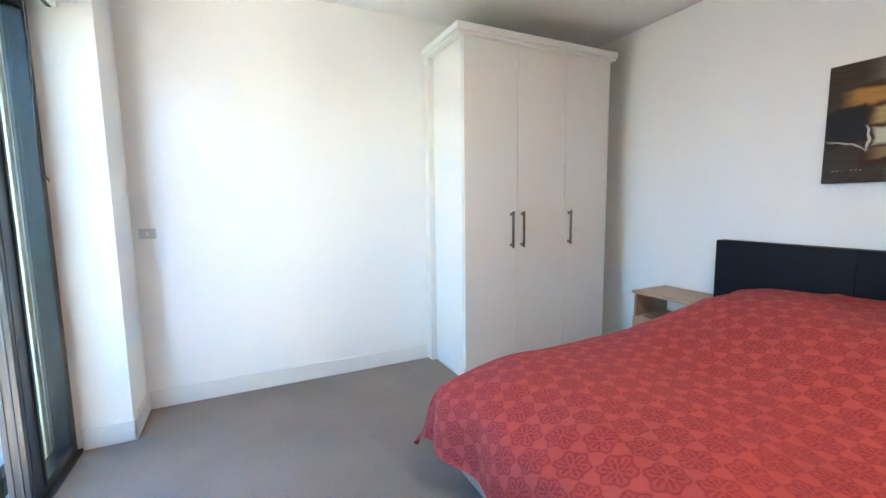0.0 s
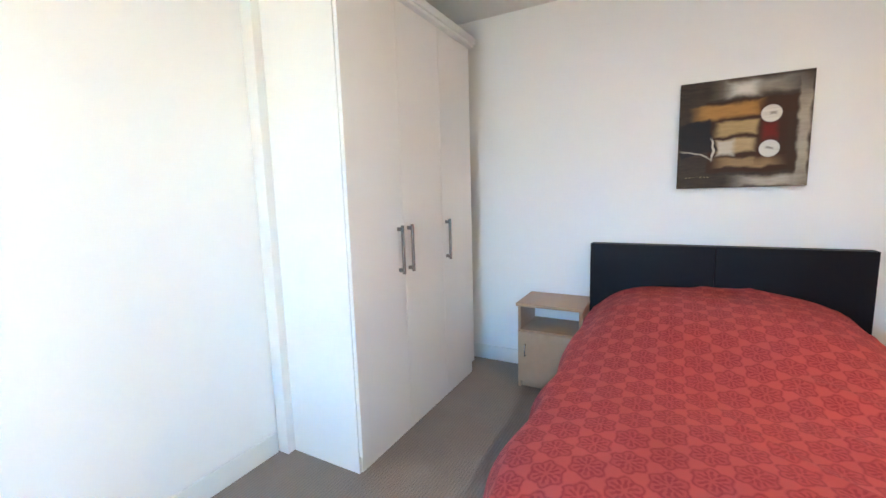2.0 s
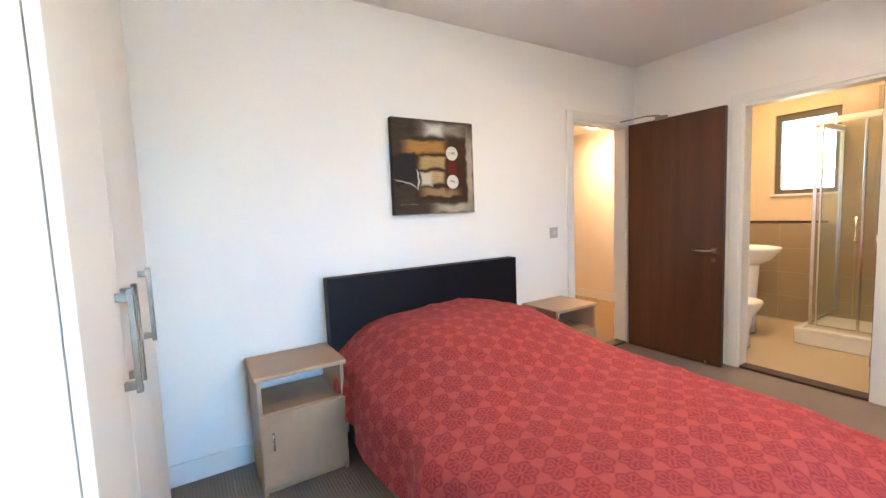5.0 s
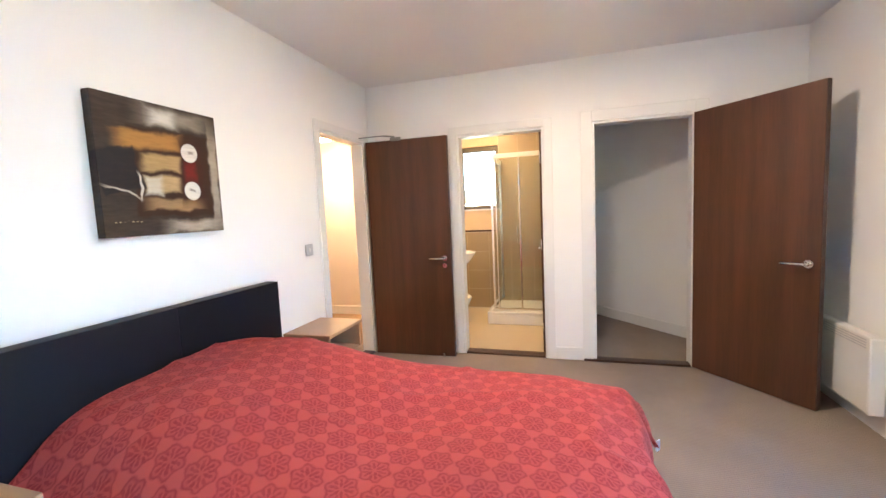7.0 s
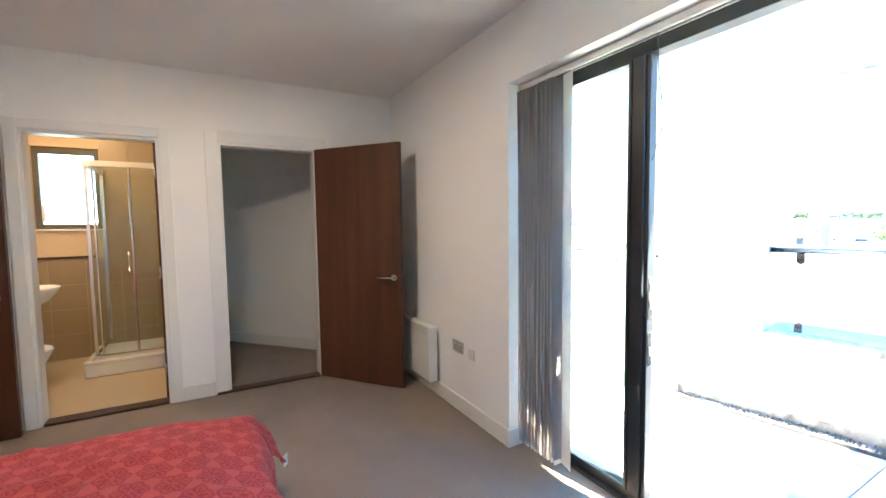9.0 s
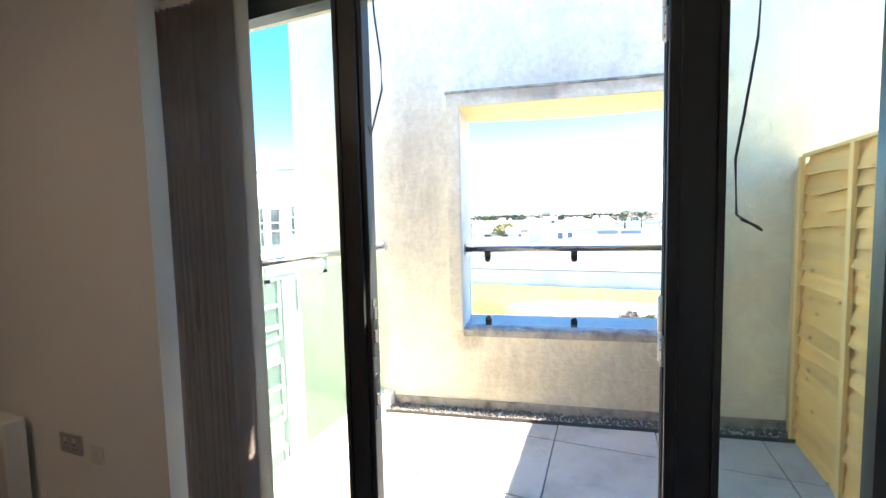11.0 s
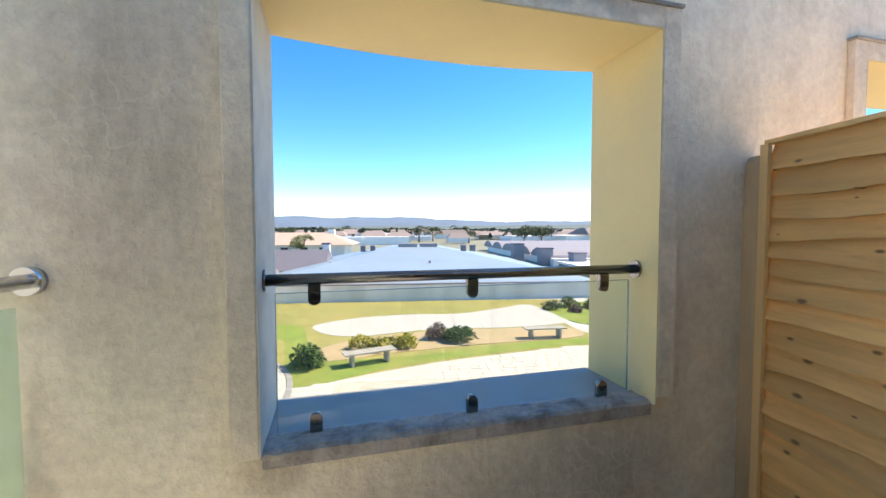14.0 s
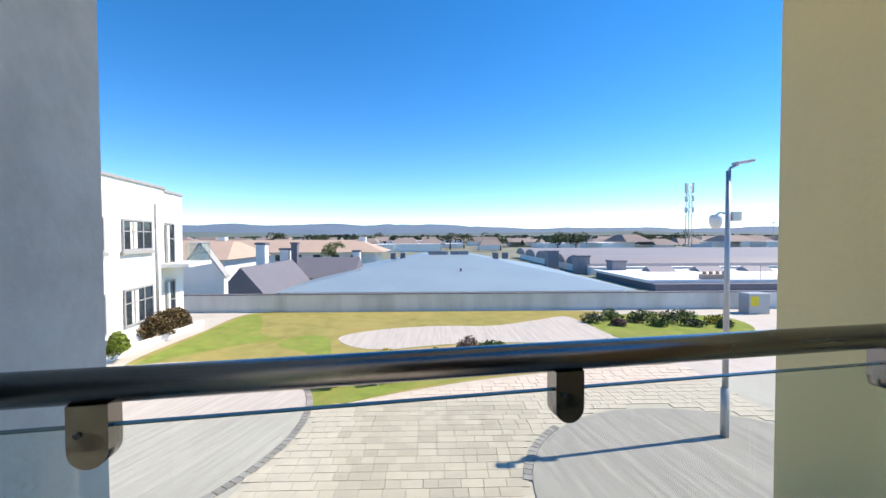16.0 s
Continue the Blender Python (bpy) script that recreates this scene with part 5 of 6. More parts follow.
def handrail_window(a):
    r = thing("opening_balustrade", "steel handrail with clamped safety glass in the wall opening", "balustrade", at_wall(a), WT + 90, group="balustrades in the wall openings")
    y = 0.10
    part("handrail", tube(bmesh.new(), (0.012, y, 1.158), (OW - 0.012, y, 1.158), 0.0212, 24), STEEL, r, "round brushed steel handrail")
    for x0, x1 in ((0.0065, 0.016), (OW - 0.016, OW - 0.0065)):
        fl = part("wall_flange", tube(bmesh.new(), (x0, y, 1.158), (x1, y, 1.158), 0.040, 24), STEEL, r)
    gl_ = part("glass_panel", boxes((0.045, y - 0.005, OZ0 + 0.012, OW - 0.045, y + 0.005, 1.108), bevel=0.001), RAILGLASS, r)
    gl_.visible_shadow = False
    part("glass_edge", boxes((0.046, y - 0.0045, 1.1085, OW - 0.046, y + 0.0045, 1.1105), (0.0425, y - 0.0045, OZ0 + 0.013, 0.0445, y + 0.0045, 1.1075), (OW - 0.0445, y - 0.0045, OZ0 + 0.013, OW - 0.0425, y + 0.0045, 1.1075)), EDGEGLASS, r, "green polished glass edge")
    for x in (0.178, 0.79, 1.405):
        bm = bmesh.new()
        tube(bm, (x, y - 0.015, 1.085), (x, y + 0.015, 1.085), 0.022, 18)
        box(bm, x - 0.022, y - 0.015, 1.085, x + 0.022, y + 0.015, 1.139)
        cl = part("glass_clamp", bm, STEEL, r)
        part("grub_screw", tube(bmesh.new(), (x - 0.010, y - 0.0152, 1.105), (x - 0.010, y - 0.018, 1.105), 0.0035, 8), ALU_EDGE, cl)
        bm = bmesh.new()
        tube(bm, (x, y - 0.014, 0.638), (x, y + 0.014, 0.638), 0.022, 18)
        box(bm, x - 0.022, y - 0.014, OZ0 + 0.001, x + 0.022, y + 0.014, 0.638)
        part("glass_clamp", bm, STEEL, r)
    return r


handrail_window(0.0)
handrail_window(U2)

# side balustrade between wall and building
sb = thing("side_balustrade", "steel handrail over an etched glass panel closing the balcony's side", "balustrade", (0, 0, 0))
ra, rb = Vector((-1.965, 0.992, 1.19)), Vector((OUT - 0.07, 1.03, 1.19))
part("handrail", tube(bmesh.new(), ra, rb, 0.0212, 24), CHROME, sb, "round steel handrail")
part("wall_flange", tube(bmesh.new(), ra + Vector((-0.02, 0, 0)), ra + Vector((0.012, 0, 0)), 0.042, 24), CHROME, sb)
part("glass_panel", boxes((-1.90, 1.004, 0.085, OUT - 0.14, 1.014, 1.125)), MILKGLASS, sb)
for x in (-1.72, -1.25, -0.8):
    bm = boxes((x - 0.02, 0.994, 1.09, x + 0.02, 1.024, 1.17))
    tube(bm, (x, 0.994, 1.09), (x, 1.024, 1.09), 0.02, 16)
    part("glass_clamp", bm, CHROME, sb)
setting("balcony_kerb", boxes((-1.99, 0.93, -0.15, OUT - 0.072, 1.06, 0.085), bevel=0.006), GLOSS, "white metal kerb under the side glass", "kerb")

# floor: slabs, gravel channel
fl = setting("balcony_floor", boxes((-3.2, 0.94, -0.30, OUT - 0.072, 7.0, BF - 0.03)), SILL, "dark bed under the balcony paving", "floor")
slab_mesh = finish("slab", boxes((0.003, 0.003, -0.028, 0.597, 0.597, 0.0), bevel=0.003), SLAB)
rnd = random.Random(3)
for i in range(3):
    for j in range(10):
        x, y = -0.66 - 0.6 * (i + 1) + 0.02, 1.068 + 0.6 * j
        o = new("slab", slab_mesh)
        o.parent = fl
        o.location = (x, y, BF + rnd.uniform(-0.0015, 0.0015))
# gravel strip along the wall
gm = bmesh.new()
rnd = random.Random(8)
for k in range(1500):
    u, off = rnd.uniform(-0.6, 3.0), -rnd.uniform(0.012, 0.13)
    p = at_wall(u, off, BF + rnd.uniform(0.0, 0.016))
    s = rnd.uniform(0.006, 0.014)
    mtx = Matrix.Translation(p) @ Euler((rnd.random() * 6, rnd.random() * 6, rnd.random() * 6)).to_matrix().to_4x4() @ Matrix.Diagonal((s, s * rnd.uniform(0.6, 1), s * 0.7, 1))
    bmesh.ops.create_icosphere(gm, subdivisions=1, radius=1.0, matrix=mtx)
solid("gravel_strip", gm, GRAVEL, "dark gravel in the drain channel along the wall", "gravel", kind="stuff")
strip = thing("drain_channel", "dark metal drain edge at the foot of the wall", "drain", tuple(WO), WT + 90, kind="structure")
part("edge", boxes((-0.72, -0.15, BF - 0.02, 3.2, -0.142, BF + 0.022)), ALU_EDGE, strip)
part("upstand", boxes((-0.72, -0.012, BF - 0.02, 3.2, -0.001, 0.05)), SILL, strip)

# fence between the balconies
FY = 3.70
fn = thing("timber_fence", "golden larch-lap fence panel dividing the balconies", "fence", (-2.33, FY, BF))
rnd = random.Random(11)
z = 0.02
k = 0
while z < 1.70:
    h = rnd.uniform(0.105, 0.130)
    bm = bmesh.new()
    lo, hi = [], []
    n = 16
    ph = rnd.uniform(0, 6)
    for i in range(n + 1):
        x = 0.02 + 1.72 * i / n
        wob = 0.012 * math.sin(x * 4.1 + ph) + 0.005 * math.sin(x * 11 + ph * 2)
        lo.append((x, -0.064 - 0.006 * math.sin(x * 6.3 + ph * 3), z + wob - 0.014))
        hi.append((x, -0.024, z + h))
    vs = [[bm.verts.new(p) for p in r] for r in (lo, hi, [(x, -0.012, zz) for x, y, zz in hi], [(x, -0.027, zz) for x, y, zz in lo])]
    for a, b in zip(vs, vs[1:] + vs[:1]):
        for i in range(n):
            bm.faces.new((a[i], a[i + 1], b[i + 1], b[i]))
    bm.faces.new([r[0] for r in vs])
    bm.faces.new([r[-1] for r in vs][::-1])
    part("board", bm, PINE, fn)
    z += h - 0.022
    k += 1
part("top_rail", boxes((0.0, -0.060, 1.725, 1.76, 0.025, 1.745), bevel=0.003), BATTEN, fn)
for x in (0.0, 0.555, 1.14, 1.72):
    part("batten", boxes((x, -0.078, 0.0, x + 0.04, -0.058, 1.724), (x, 0.008, 0.0, x + 0.04, 0.028, 1.724), bevel=0.002), BATTEN, fn)
bm = bmesh.new()
extrude_poly(bm, [(-0.05, 0.0), (0.05, 0.0), (0.05, 1.60)] + [(0.05 * math.cos(a), 1.60 + 0.095 * math.sin(a)) for a in [j / 8 * math.pi for j in range(1, 8)]] + [(-0.05, 1.60)], -0.05, 0.05)
bmesh.ops.rotate(bm, verts=bm.verts, matrix=Matrix.Rotation(math.pi / 2, 3, "X"))
bmesh.ops.rotate(bm, verts=bm.verts, matrix=Matrix.Rotation(math.pi / 2, 3, "Z"))
solid("fence_post", bm, PINE_POST, "weathered round-topped wooden fence post", "fence post", (-2.388, 3.69, BF))

# ---- outside ----
GZ = -3.0
CONC = mat("pale_concrete", (0.50, 0.47, 0.42), 0.9, vary=0.12, scale=0.7, fine=25, bump=0.10, dirt=(0.36, 0.33, 0.29), dirt_amount=0.6, dirt_scale=0.6)
RADIAL = mat("raked_concrete", (0.47, 0.44, 0.39), 0.9, vary=0.28, scale=1.0, fine=10, bump=0.12, stretch=(0.4, 8, 1), dirt=(0.33, 0.31, 0.29), dirt_amount=0.7, dirt_scale=1.2)
PAVER = mat("beige_paver", (0.50, 0.44, 0.35), 0.9, vary=0.10, scale=3, fine=60, bump=0.10, per_object=0.12)
JOINT = mat("paver_joint", (0.50, 0.45, 0.37), 0.95, vary=0.2, scale=4)
LAWN = mat("dry_lawn", (0.27, 0.25, 0.085), 0.95, vary=0.42, scale=1.4, fine=16, bump=0.25, dirt=(0.36, 0.29, 0.11), dirt_amount=0.85, dirt_scale=0.22, spec=0.1)
GREEN = mat("green_lawn", (0.19, 0.25, 0.055), 0.95, vary=0.40, scale=1.8, fine=18, bump=0.25, dirt=(0.28, 0.26, 0.08), dirt_amount=0.85, dirt_scale=0.7, spec=0.1)
SOIL = mat("dry_mulch", (0.42, 0.30, 0.17), 0.95, vary=0.25, scale=2, fine=30, bump=0.2, dirt=(0.30, 0.26, 0.10), dirt_amount=0.6, dirt_scale=0.7)
WHITE = mat("white_house_render", (0.82, 0.81, 0.78), 0.85, vary=0.03, scale=0.8, fine=30, bump=0.04, dirt=(0.66, 0.64, 0.60), dirt_amount=0.4, dirt_scale=0.6, stretch=(1, 1, 0.4))
BWALL = mat("garden_wall_paint", (0.66, 0.66, 0.64), 0.85, vary=0.06, scale=0.6, fine=20, bump=0.05, dirt=(0.36, 0.37, 0.34), dirt_amount=0.75, dirt_scale=0.5, stretch=(1, 1, 0.15))
METAL = mat("pale_standing_roof", (0.29, 0.385, 0.43), 0.45, 0.2, vary=0.06, scale=0.3, fine=4, bump=0.03, dirt=(0.24, 0.30, 0.36), dirt_amount=0.5, dirt_scale=0.25)
SLATE = mat("dark_slate_roof", (0.15, 0.15, 0.175), 0.7, vary=0.15, scale=0.6, fine=6, bump=0.08)
TERRA = mat("pinkish_roof_tiles", (0.46, 0.345, 0.27), 0.85, vary=0.12, scale=0.5, fine=6, bump=0.06)
GREYROOF = mat("grey_vault_roof", (0.24, 0.24, 0.265), 0.7, vary=0.1, scale=0.3, fine=5, bump=0.03)
DARKGLASS = mat("dark_window_glass", (0.03, 0.04, 0.05), 0.08, vary=0.2, bump=0)
STONEFRAME = mat("grey_window_surround", (0.36, 0.36, 0.35), 0.7, vary=0.1)
GALV = mat("galvanised_pole", (0.40, 0.42, 0.44), 0.5, 0.6, vary=0.08)


def leafmat(name, c, vary=0.5):
    return mat(name, c, 0.7, vary=vary, scale=6, fine=30, bump=0.0, spec=0.25)


LEAF = leafmat("shrub_leaf", (0.075, 0.13, 0.035))
LEAF_DARK = leafmat("dark_shrub_leaf", (0.05, 0.075, 0.035))
LEAF_YEL = leafmat("yellow_shrub_leaf", (0.30, 0.27, 0.035))
LEAF_PUR = leafmat("purple_shrub_leaf", (0.13, 0.085, 0.075))
LEAF_RED = leafmat("reddish_hedge_leaf", (0.12, 0.085, 0.04))
BARK = mat("bark", (0.10, 0.075, 0.05), 0.9, vary=0.3, scale=8, bump=0.2)

setting("ground", boxes((-6000, -6000, GZ - 1, 6000, 6000, GZ)), mat("far_fields", (0.20, 0.21, 0.15), 0.95, vary=0.35, scale=0.012, fine=0.15, bump=0.0), "open ground that reaches the horizon", "ground")


def smooth_ring(pts, n=6):
    """A closed curve through a few points."""
    out, k = [], len(pts)
    for i in range(k):
        p0, p1, p2, p3 = (Vector(pts[(i + d) % k]) for d in (-1, 0, 1, 2))
        for s in range(n):
            t = s / n
            q = 0.5 * (2 * p1 + (p2 - p0) * t + (2 * p0 - 5 * p1 + 4 * p2 - p3) * t * t + (3 * p1 - p0 - 3 * p2 + p3) * t ** 3)
            out.append((q.x, q.y))
    return out


def sheet(name, pts, z, material, label, category, thick=0.05, curved=True):
    bm = bmesh.new()
    extrude_poly(bm, smooth_ring(pts) if curved else pts, GZ - thick, GZ + z)
    return setting(name, bm, material, label, category)


sheet("courtyard", [(-0.6, -22), (-26, -22), (-26, 45), (-0.6, 45)], 0.006, CONC, "pale concrete courtyard", "pavement", curved=False)
sheet("lawn", [(-12.2, -1.0), (-13.3, 1.5), (-14.2, 3.8), (-15.1, 7.4), (-15.7, 10.6), (-17.5, 9.7), (-20.5, 9.7), (-23.4, 10.2), (-25.4, 11.6), (-25.85, 3), (-25.85, -4), (-25.6, -8.2), (-21, -8.5), (-15.4, -8.2), (-14, -5), (-13, -2.5)], 0.016, LAWN, "sunburnt lawn", "lawn")
sheet("green_verge", [(-12.25, -1.05), (-13.5, 1.6), (-14.4, 3.8), (-15.3, 7.4), (-15.8, 10.4), (-16.4, 9.6), (-16.0, 7), (-15.2, 4), (-14.6, 1.5), (-14.8, -1.0), (-17.0, -1.6), (-19.5, -2.4), (-20, -3.6), (-18.5, -4.2), (-17.2, -2.6), (-15, -1.9)], 0.022, GREEN, "green edge of the lawn", "lawn")
sheet("green_corner", [(-25.4, -8.0), (-21, -8.3), (-15.6, -8.0), (-16.8, -7.2), (-18.6, -5.6), (-19.2, -4.2), (-20.5, -5.6), (-23, -6.6)], 0.022, GREEN, "greener strip of lawn", "lawn")
sheet("garden_island", [(-19.7, -1.9), (-21.1, -0.2), (-21.75, 2.4), (-21.7, 5), (-22.9, 7.4), (-23.9, 9.3), (-21.8, 9.75), (-19.3, 9.85), (-18.5, 7), (-18.5, 4), (-18.1, 2), (-17.6, 0.3), (-18.1, -1.1)], 0.028, RADIAL, "paved leaf-shaped island", "pavement")
sheet("mulch_bed", [(-14.4, -0.6), (-15.2, 2), (-15.9, 5), (-16.6, 9.2), (-18.2, 9.3), (-18.3, 6), (-18.1, 3.5), (-17.7, 1.6), (-17.0, 0), (-15.6, -1.0)], 0.033, SOIL, "dry mulch bed with shrubs", "flower bed")
sheet("shrub_bed", [(-23.6, 10.6), (-22.2, 9.9), (-19.0, 10.2), (-18.5, 12.2), (-19.4, 15), (-20.6, 17.2), (-23.4, 17.6), (-24.6, 14)], 0.03, GREEN, "grassy shrub bed", "flower bed")
EDGESTONE = mat("dark_edge_stone", (0.30, 0.28, 0.26), 0.9, vary=0.15, per_object=0.2)
RAKED_DARK = mat("grey_raked_concrete", (0.36, 0.335, 0.30), 0.9, vary=0.38, scale=1.0, fine=9, bump=0.12, stretch=(0.35, 8, 1), dirt=(0.24, 0.225, 0.21), dirt_amount=0.75, dirt_scale=1.4)
for nm, cx, cy, r, lay, surface in (("west_circle", -11.15, -6.1, 5.1, -17.0, RADIAL), ("lamp_circle", -8.2, 7.5, 3.65, 9.0, RAKED_DARK)):
    ring = [(r * math.cos(a), r * math.sin(a)) for a in [2 * math.pi * k / 72 for k in range(72)]]
    c = sheet(nm, ring, 0.034, surface, "round raked concrete area", "pavement", curved=False)
    c.matrix_world = pose(cx, cy, 0, 0, 0, lay)
    n = int(2 * math.pi * (r + 0.09) / 0.17)
    em = finish("edge_stone", boxes((-0.08, -0.078, 0, 0.08, 0.078, 0.045), bevel=0.006), EDGESTONE)
    for k in range(n):
        a = 2 * math.pi * k / n
        px, py = cx + (r + 0.09) * math.cos(a), cy + (r + 0.09) * math.sin(a)
        if r > 4 and px > -17.5 and -4.5 < py < 9.5 or r < 4 and px < -8.9 and py < 5.0:
            o = new("edge_stone", em)
            o.parent = c
            turned = a - radians(lay)
            o.location = ((r + 0.09) * math.cos(turned), (r + 0.09) * math.sin(turned), GZ)
            o.rotation_euler = (0, 0, turned)
setting("path_kerb", boxes((-22.4, -9.42, GZ, -14.0, -9.20, GZ + 0.28), bevel=0.01), WHITE, "white painted kerb beside the hedge", "kerb")

# garden wall
gw = thing("garden_wall", "long white-grey garden wall with a dark coping", "wall", (-26.1, 0, GZ), kind="structure")
part("wall_body", boxes((-0.12, -13.5, 0, 0.12, 48, 1.0)), BWALL, gw)
part("coping", boxes((-0.17, -13.5, 1.0, 0.17, 48, 1.06), bevel=0.01), SLATE, gw)
mb = thing("meter_cabinet", "grey electric cabinet with a yellow warning sign by the garden wall", "cabinet", (-24.6, 19.9, GZ))
part("body", boxes((-0.4, -0.2, 0, 0.4, 1.0, 1.15), bevel=0.02), GALV, mb)
part("warning_sign", boxes((0.401, -0.1, 0.45, 0.41, 0.35, 1.0), bevel=0.002), mat("warning_yellow", (0.75, 0.60, 0.03), 0.6), mb)

# lamp post
lp = thing("street_lamp", "grey lamp post with a security camera", "street lamp", (-10.35, 8.41, GZ))
part("base", tube(bmesh.new(), (0, 0, 0), (0, 0, 1.1), 0.085, 16), GALV, lp)
part("pole", tube(bmesh.new(), (0, 0, 1.1), (0, 0, 5.72), 0.062, 16, 0.048), GALV, lp)
part("arm", bent(bmesh.new(), [(0, 0, 5.7), (0, 0.04, 5.78), (0, 0.20, 5.86)], 0.03), GALV, lp)
bm = boxes((-0.10, 0.12, 5.84, 0.10, 0.52, 5.90), bevel=0.025)
bmesh.ops.rotate(bm, cent=(0, 0.12, 5.86), verts=bm.verts, matrix=Matrix.Rotation(radians(10), 3, "X"))
part("lantern", bm, GALV, lp)
part("camera_bracket", bent(bmesh.new(), [(0, 0, 4.80), (0, -0.16, 4.84), (0, -0.25, 4.80)], 0.022), PLASTIC, lp)
dome = part("camera_dome", lathe([(0.02, 4.80), (0.11, 4.78), (0.125, 4.72), (0.125, 4.62), (0.10, 4.54), (0.04, 4.50)]), PLASTIC, lp, "white dome camera", smooth=True)
dome.location = (0, -0.26, 0)
part("control_box", boxes((-0.08, 0.06, 4.66, 0.08, 0.25, 4.86), bevel=0.01), PLASTIC, lp)


# shrubs
def leaf_cloud(bm, rnd, centre, radii, count, size):
    for _ in range(count):
        d = Vector((rnd.gauss(0, 1), rnd.gauss(0, 1), rnd.gauss(0, 1))).normalized() * rnd.uniform(0.55, 1.0) ** 0.6
        p = Vector(centre) + Vector((d.x * radii[0], d.y * radii[1], abs(d.z) * radii[2]))
        q = Euler((rnd.uniform(-1.1, 1.1), rnd.uniform(-1.1, 1.1), rnd.uniform(0, 6.3))).to_matrix()
        s = size * rnd.uniform(0.6, 1.3)
        v = [bm.verts.new(p + q @ Vector(c)) for c in ((-s, 0, 0), (0, -s * 0.4, 0.1 * s), (s, 0, 0), (0, s * 0.4, 0.1 * s))]
        bm.faces.new(v)


def shrub(label, where, radii, leaf, seed, count=700, size=0.07, category="shrub", group="garden shrubs"):
    rnd = random.Random(seed)
    s = thing("shrub", label, category, (*where, GZ), rnd.uniform(0, 360), group)
    st = bmesh.new()
    for k in range(6):
        a = rnd.uniform(0, 6.3)
        tube(st, (0.04 * math.cos(a), 0.04 * math.sin(a), 0), (radii[0] * 0.6 * math.cos(a), radii[1] * 0.6 * math.sin(a), radii[2] * 0.7), 0.018, 5, 0.006)
    part("stem", st, BARK, s)
    bm = bmesh.new()
    for k in range(7):
        a = rnd.uniform(0, 6.3)
        f = rnd.uniform(0.1, 0.55)
        leaf_cloud(bm, rnd, (radii[0] * f * math.cos(a), radii[1] * f * math.sin(a), radii[2] * rnd.uniform(0.05, 0.35)), [r * rnd.uniform(0.45, 0.65) for r in radii], count // 7, size)
    part("foliage", bm, leaf, s)
    return s


shrub("spiky dark green shrub on the lawn tip", (-14.0, -0.85), (0.75, 0.75, 0.95), LEAF, 1, 900, 0.10)
shrub("low yellow-green shrub behind the bench", (-15.7, 1.0), (0.75, 0.9, 0.65), LEAF_YEL, 2, 700, 0.08)
shrub("low yellow-green shrub behind the bench", (-15.9, 2.1), (0.7, 0.8, 0.60), LEAF_YEL, 3, 700, 0.08)
shrub("greyish purple shrub in the mulch bed", (-17.0, 3.35), (0.55, 0.55, 0.75), LEAF_PUR, 4, 700, 0.07)
shrub("dark green shrub in the mulch bed", (-16.5, 4.3), (0.75, 0.7, 0.80), LEAF, 5, 900, 0.09)
for k, (x, y, r, m) in enumerate(((-22.4, 10.3, 0.6, LEAF_DARK), (-22.9, 11.4, 0.75, LEAF), (-22.3, 12.3, 0.6, LEAF_DARK), (-23.0, 13.2, 0.7, LEAF), (-22.2, 14.0, 0.75, LEAF_DARK), (-22.8, 15.2, 0.7, LEAF), (-21.6, 11.2, 0.45, LEAF_PUR), (-21.4, 13.0, 0.5, LEAF), (-21.8, 16.2, 0.6, LEAF_YEL), (-20.9, 16.0, 0.5, LEAF_DARK), (-21.2, 14.6, 0.5, LEAF_DARK))):
    shrub("low mixed shrub in the grassy bed", (x, y), (r, r * 1.2, r * 0.95), m, 20 + k, 420, 0.08)
shrub("reddish-brown hedge by the white house", (-20.4, -9.9), (1.75, 0.8, 1.45), LEAF_RED, 40, 7000, 0.085, "hedge", "hedges by the white house")
shrub("reddish-brown hedge by the white house", (-18.8, -9.85), (1.6, 0.75, 1.35), LEAF_RED, 41, 6500, 0.085, "hedge", "hedges by the white house")
shrub("light green hedge by the white house", (-16.9, -9.75), (1.5, 0.75, 1.25), leafmat("light_hedge_leaf", (0.16, 0.22, 0.03)), 42, 6000, 0.08, "hedge", "hedges by the white house")


def bench(where, turn, label):
    b = thing("garden_bench", label, "bench", (*where, GZ), turn, "garden benches")
    wood = mat("grey_bench_wood", (0.38, 0.34, 0.29), 0.85, vary=0.2, scale=4, stretch=(1, 8, 8))
    for k in range(3):
        part("seat_board", boxes((-0.85, -0.24 + 0.165 * k, 0.40, 0.85, -0.095 + 0.165 * k, 0.45), bevel=0.006), wood, b)
    for x in (-0.62, 0.55):
        part("leg", boxes((x, -0.20, 0, x + 0.08, 0.20, 0.40), bevel=0.006), wood, b)
    return b


bench((-14.1, 1.0), 112, "weathered wooden bench on the lawn edge")
bench((-16.6, 7.75), 92, "weathered wooden bench on the lawn edge")


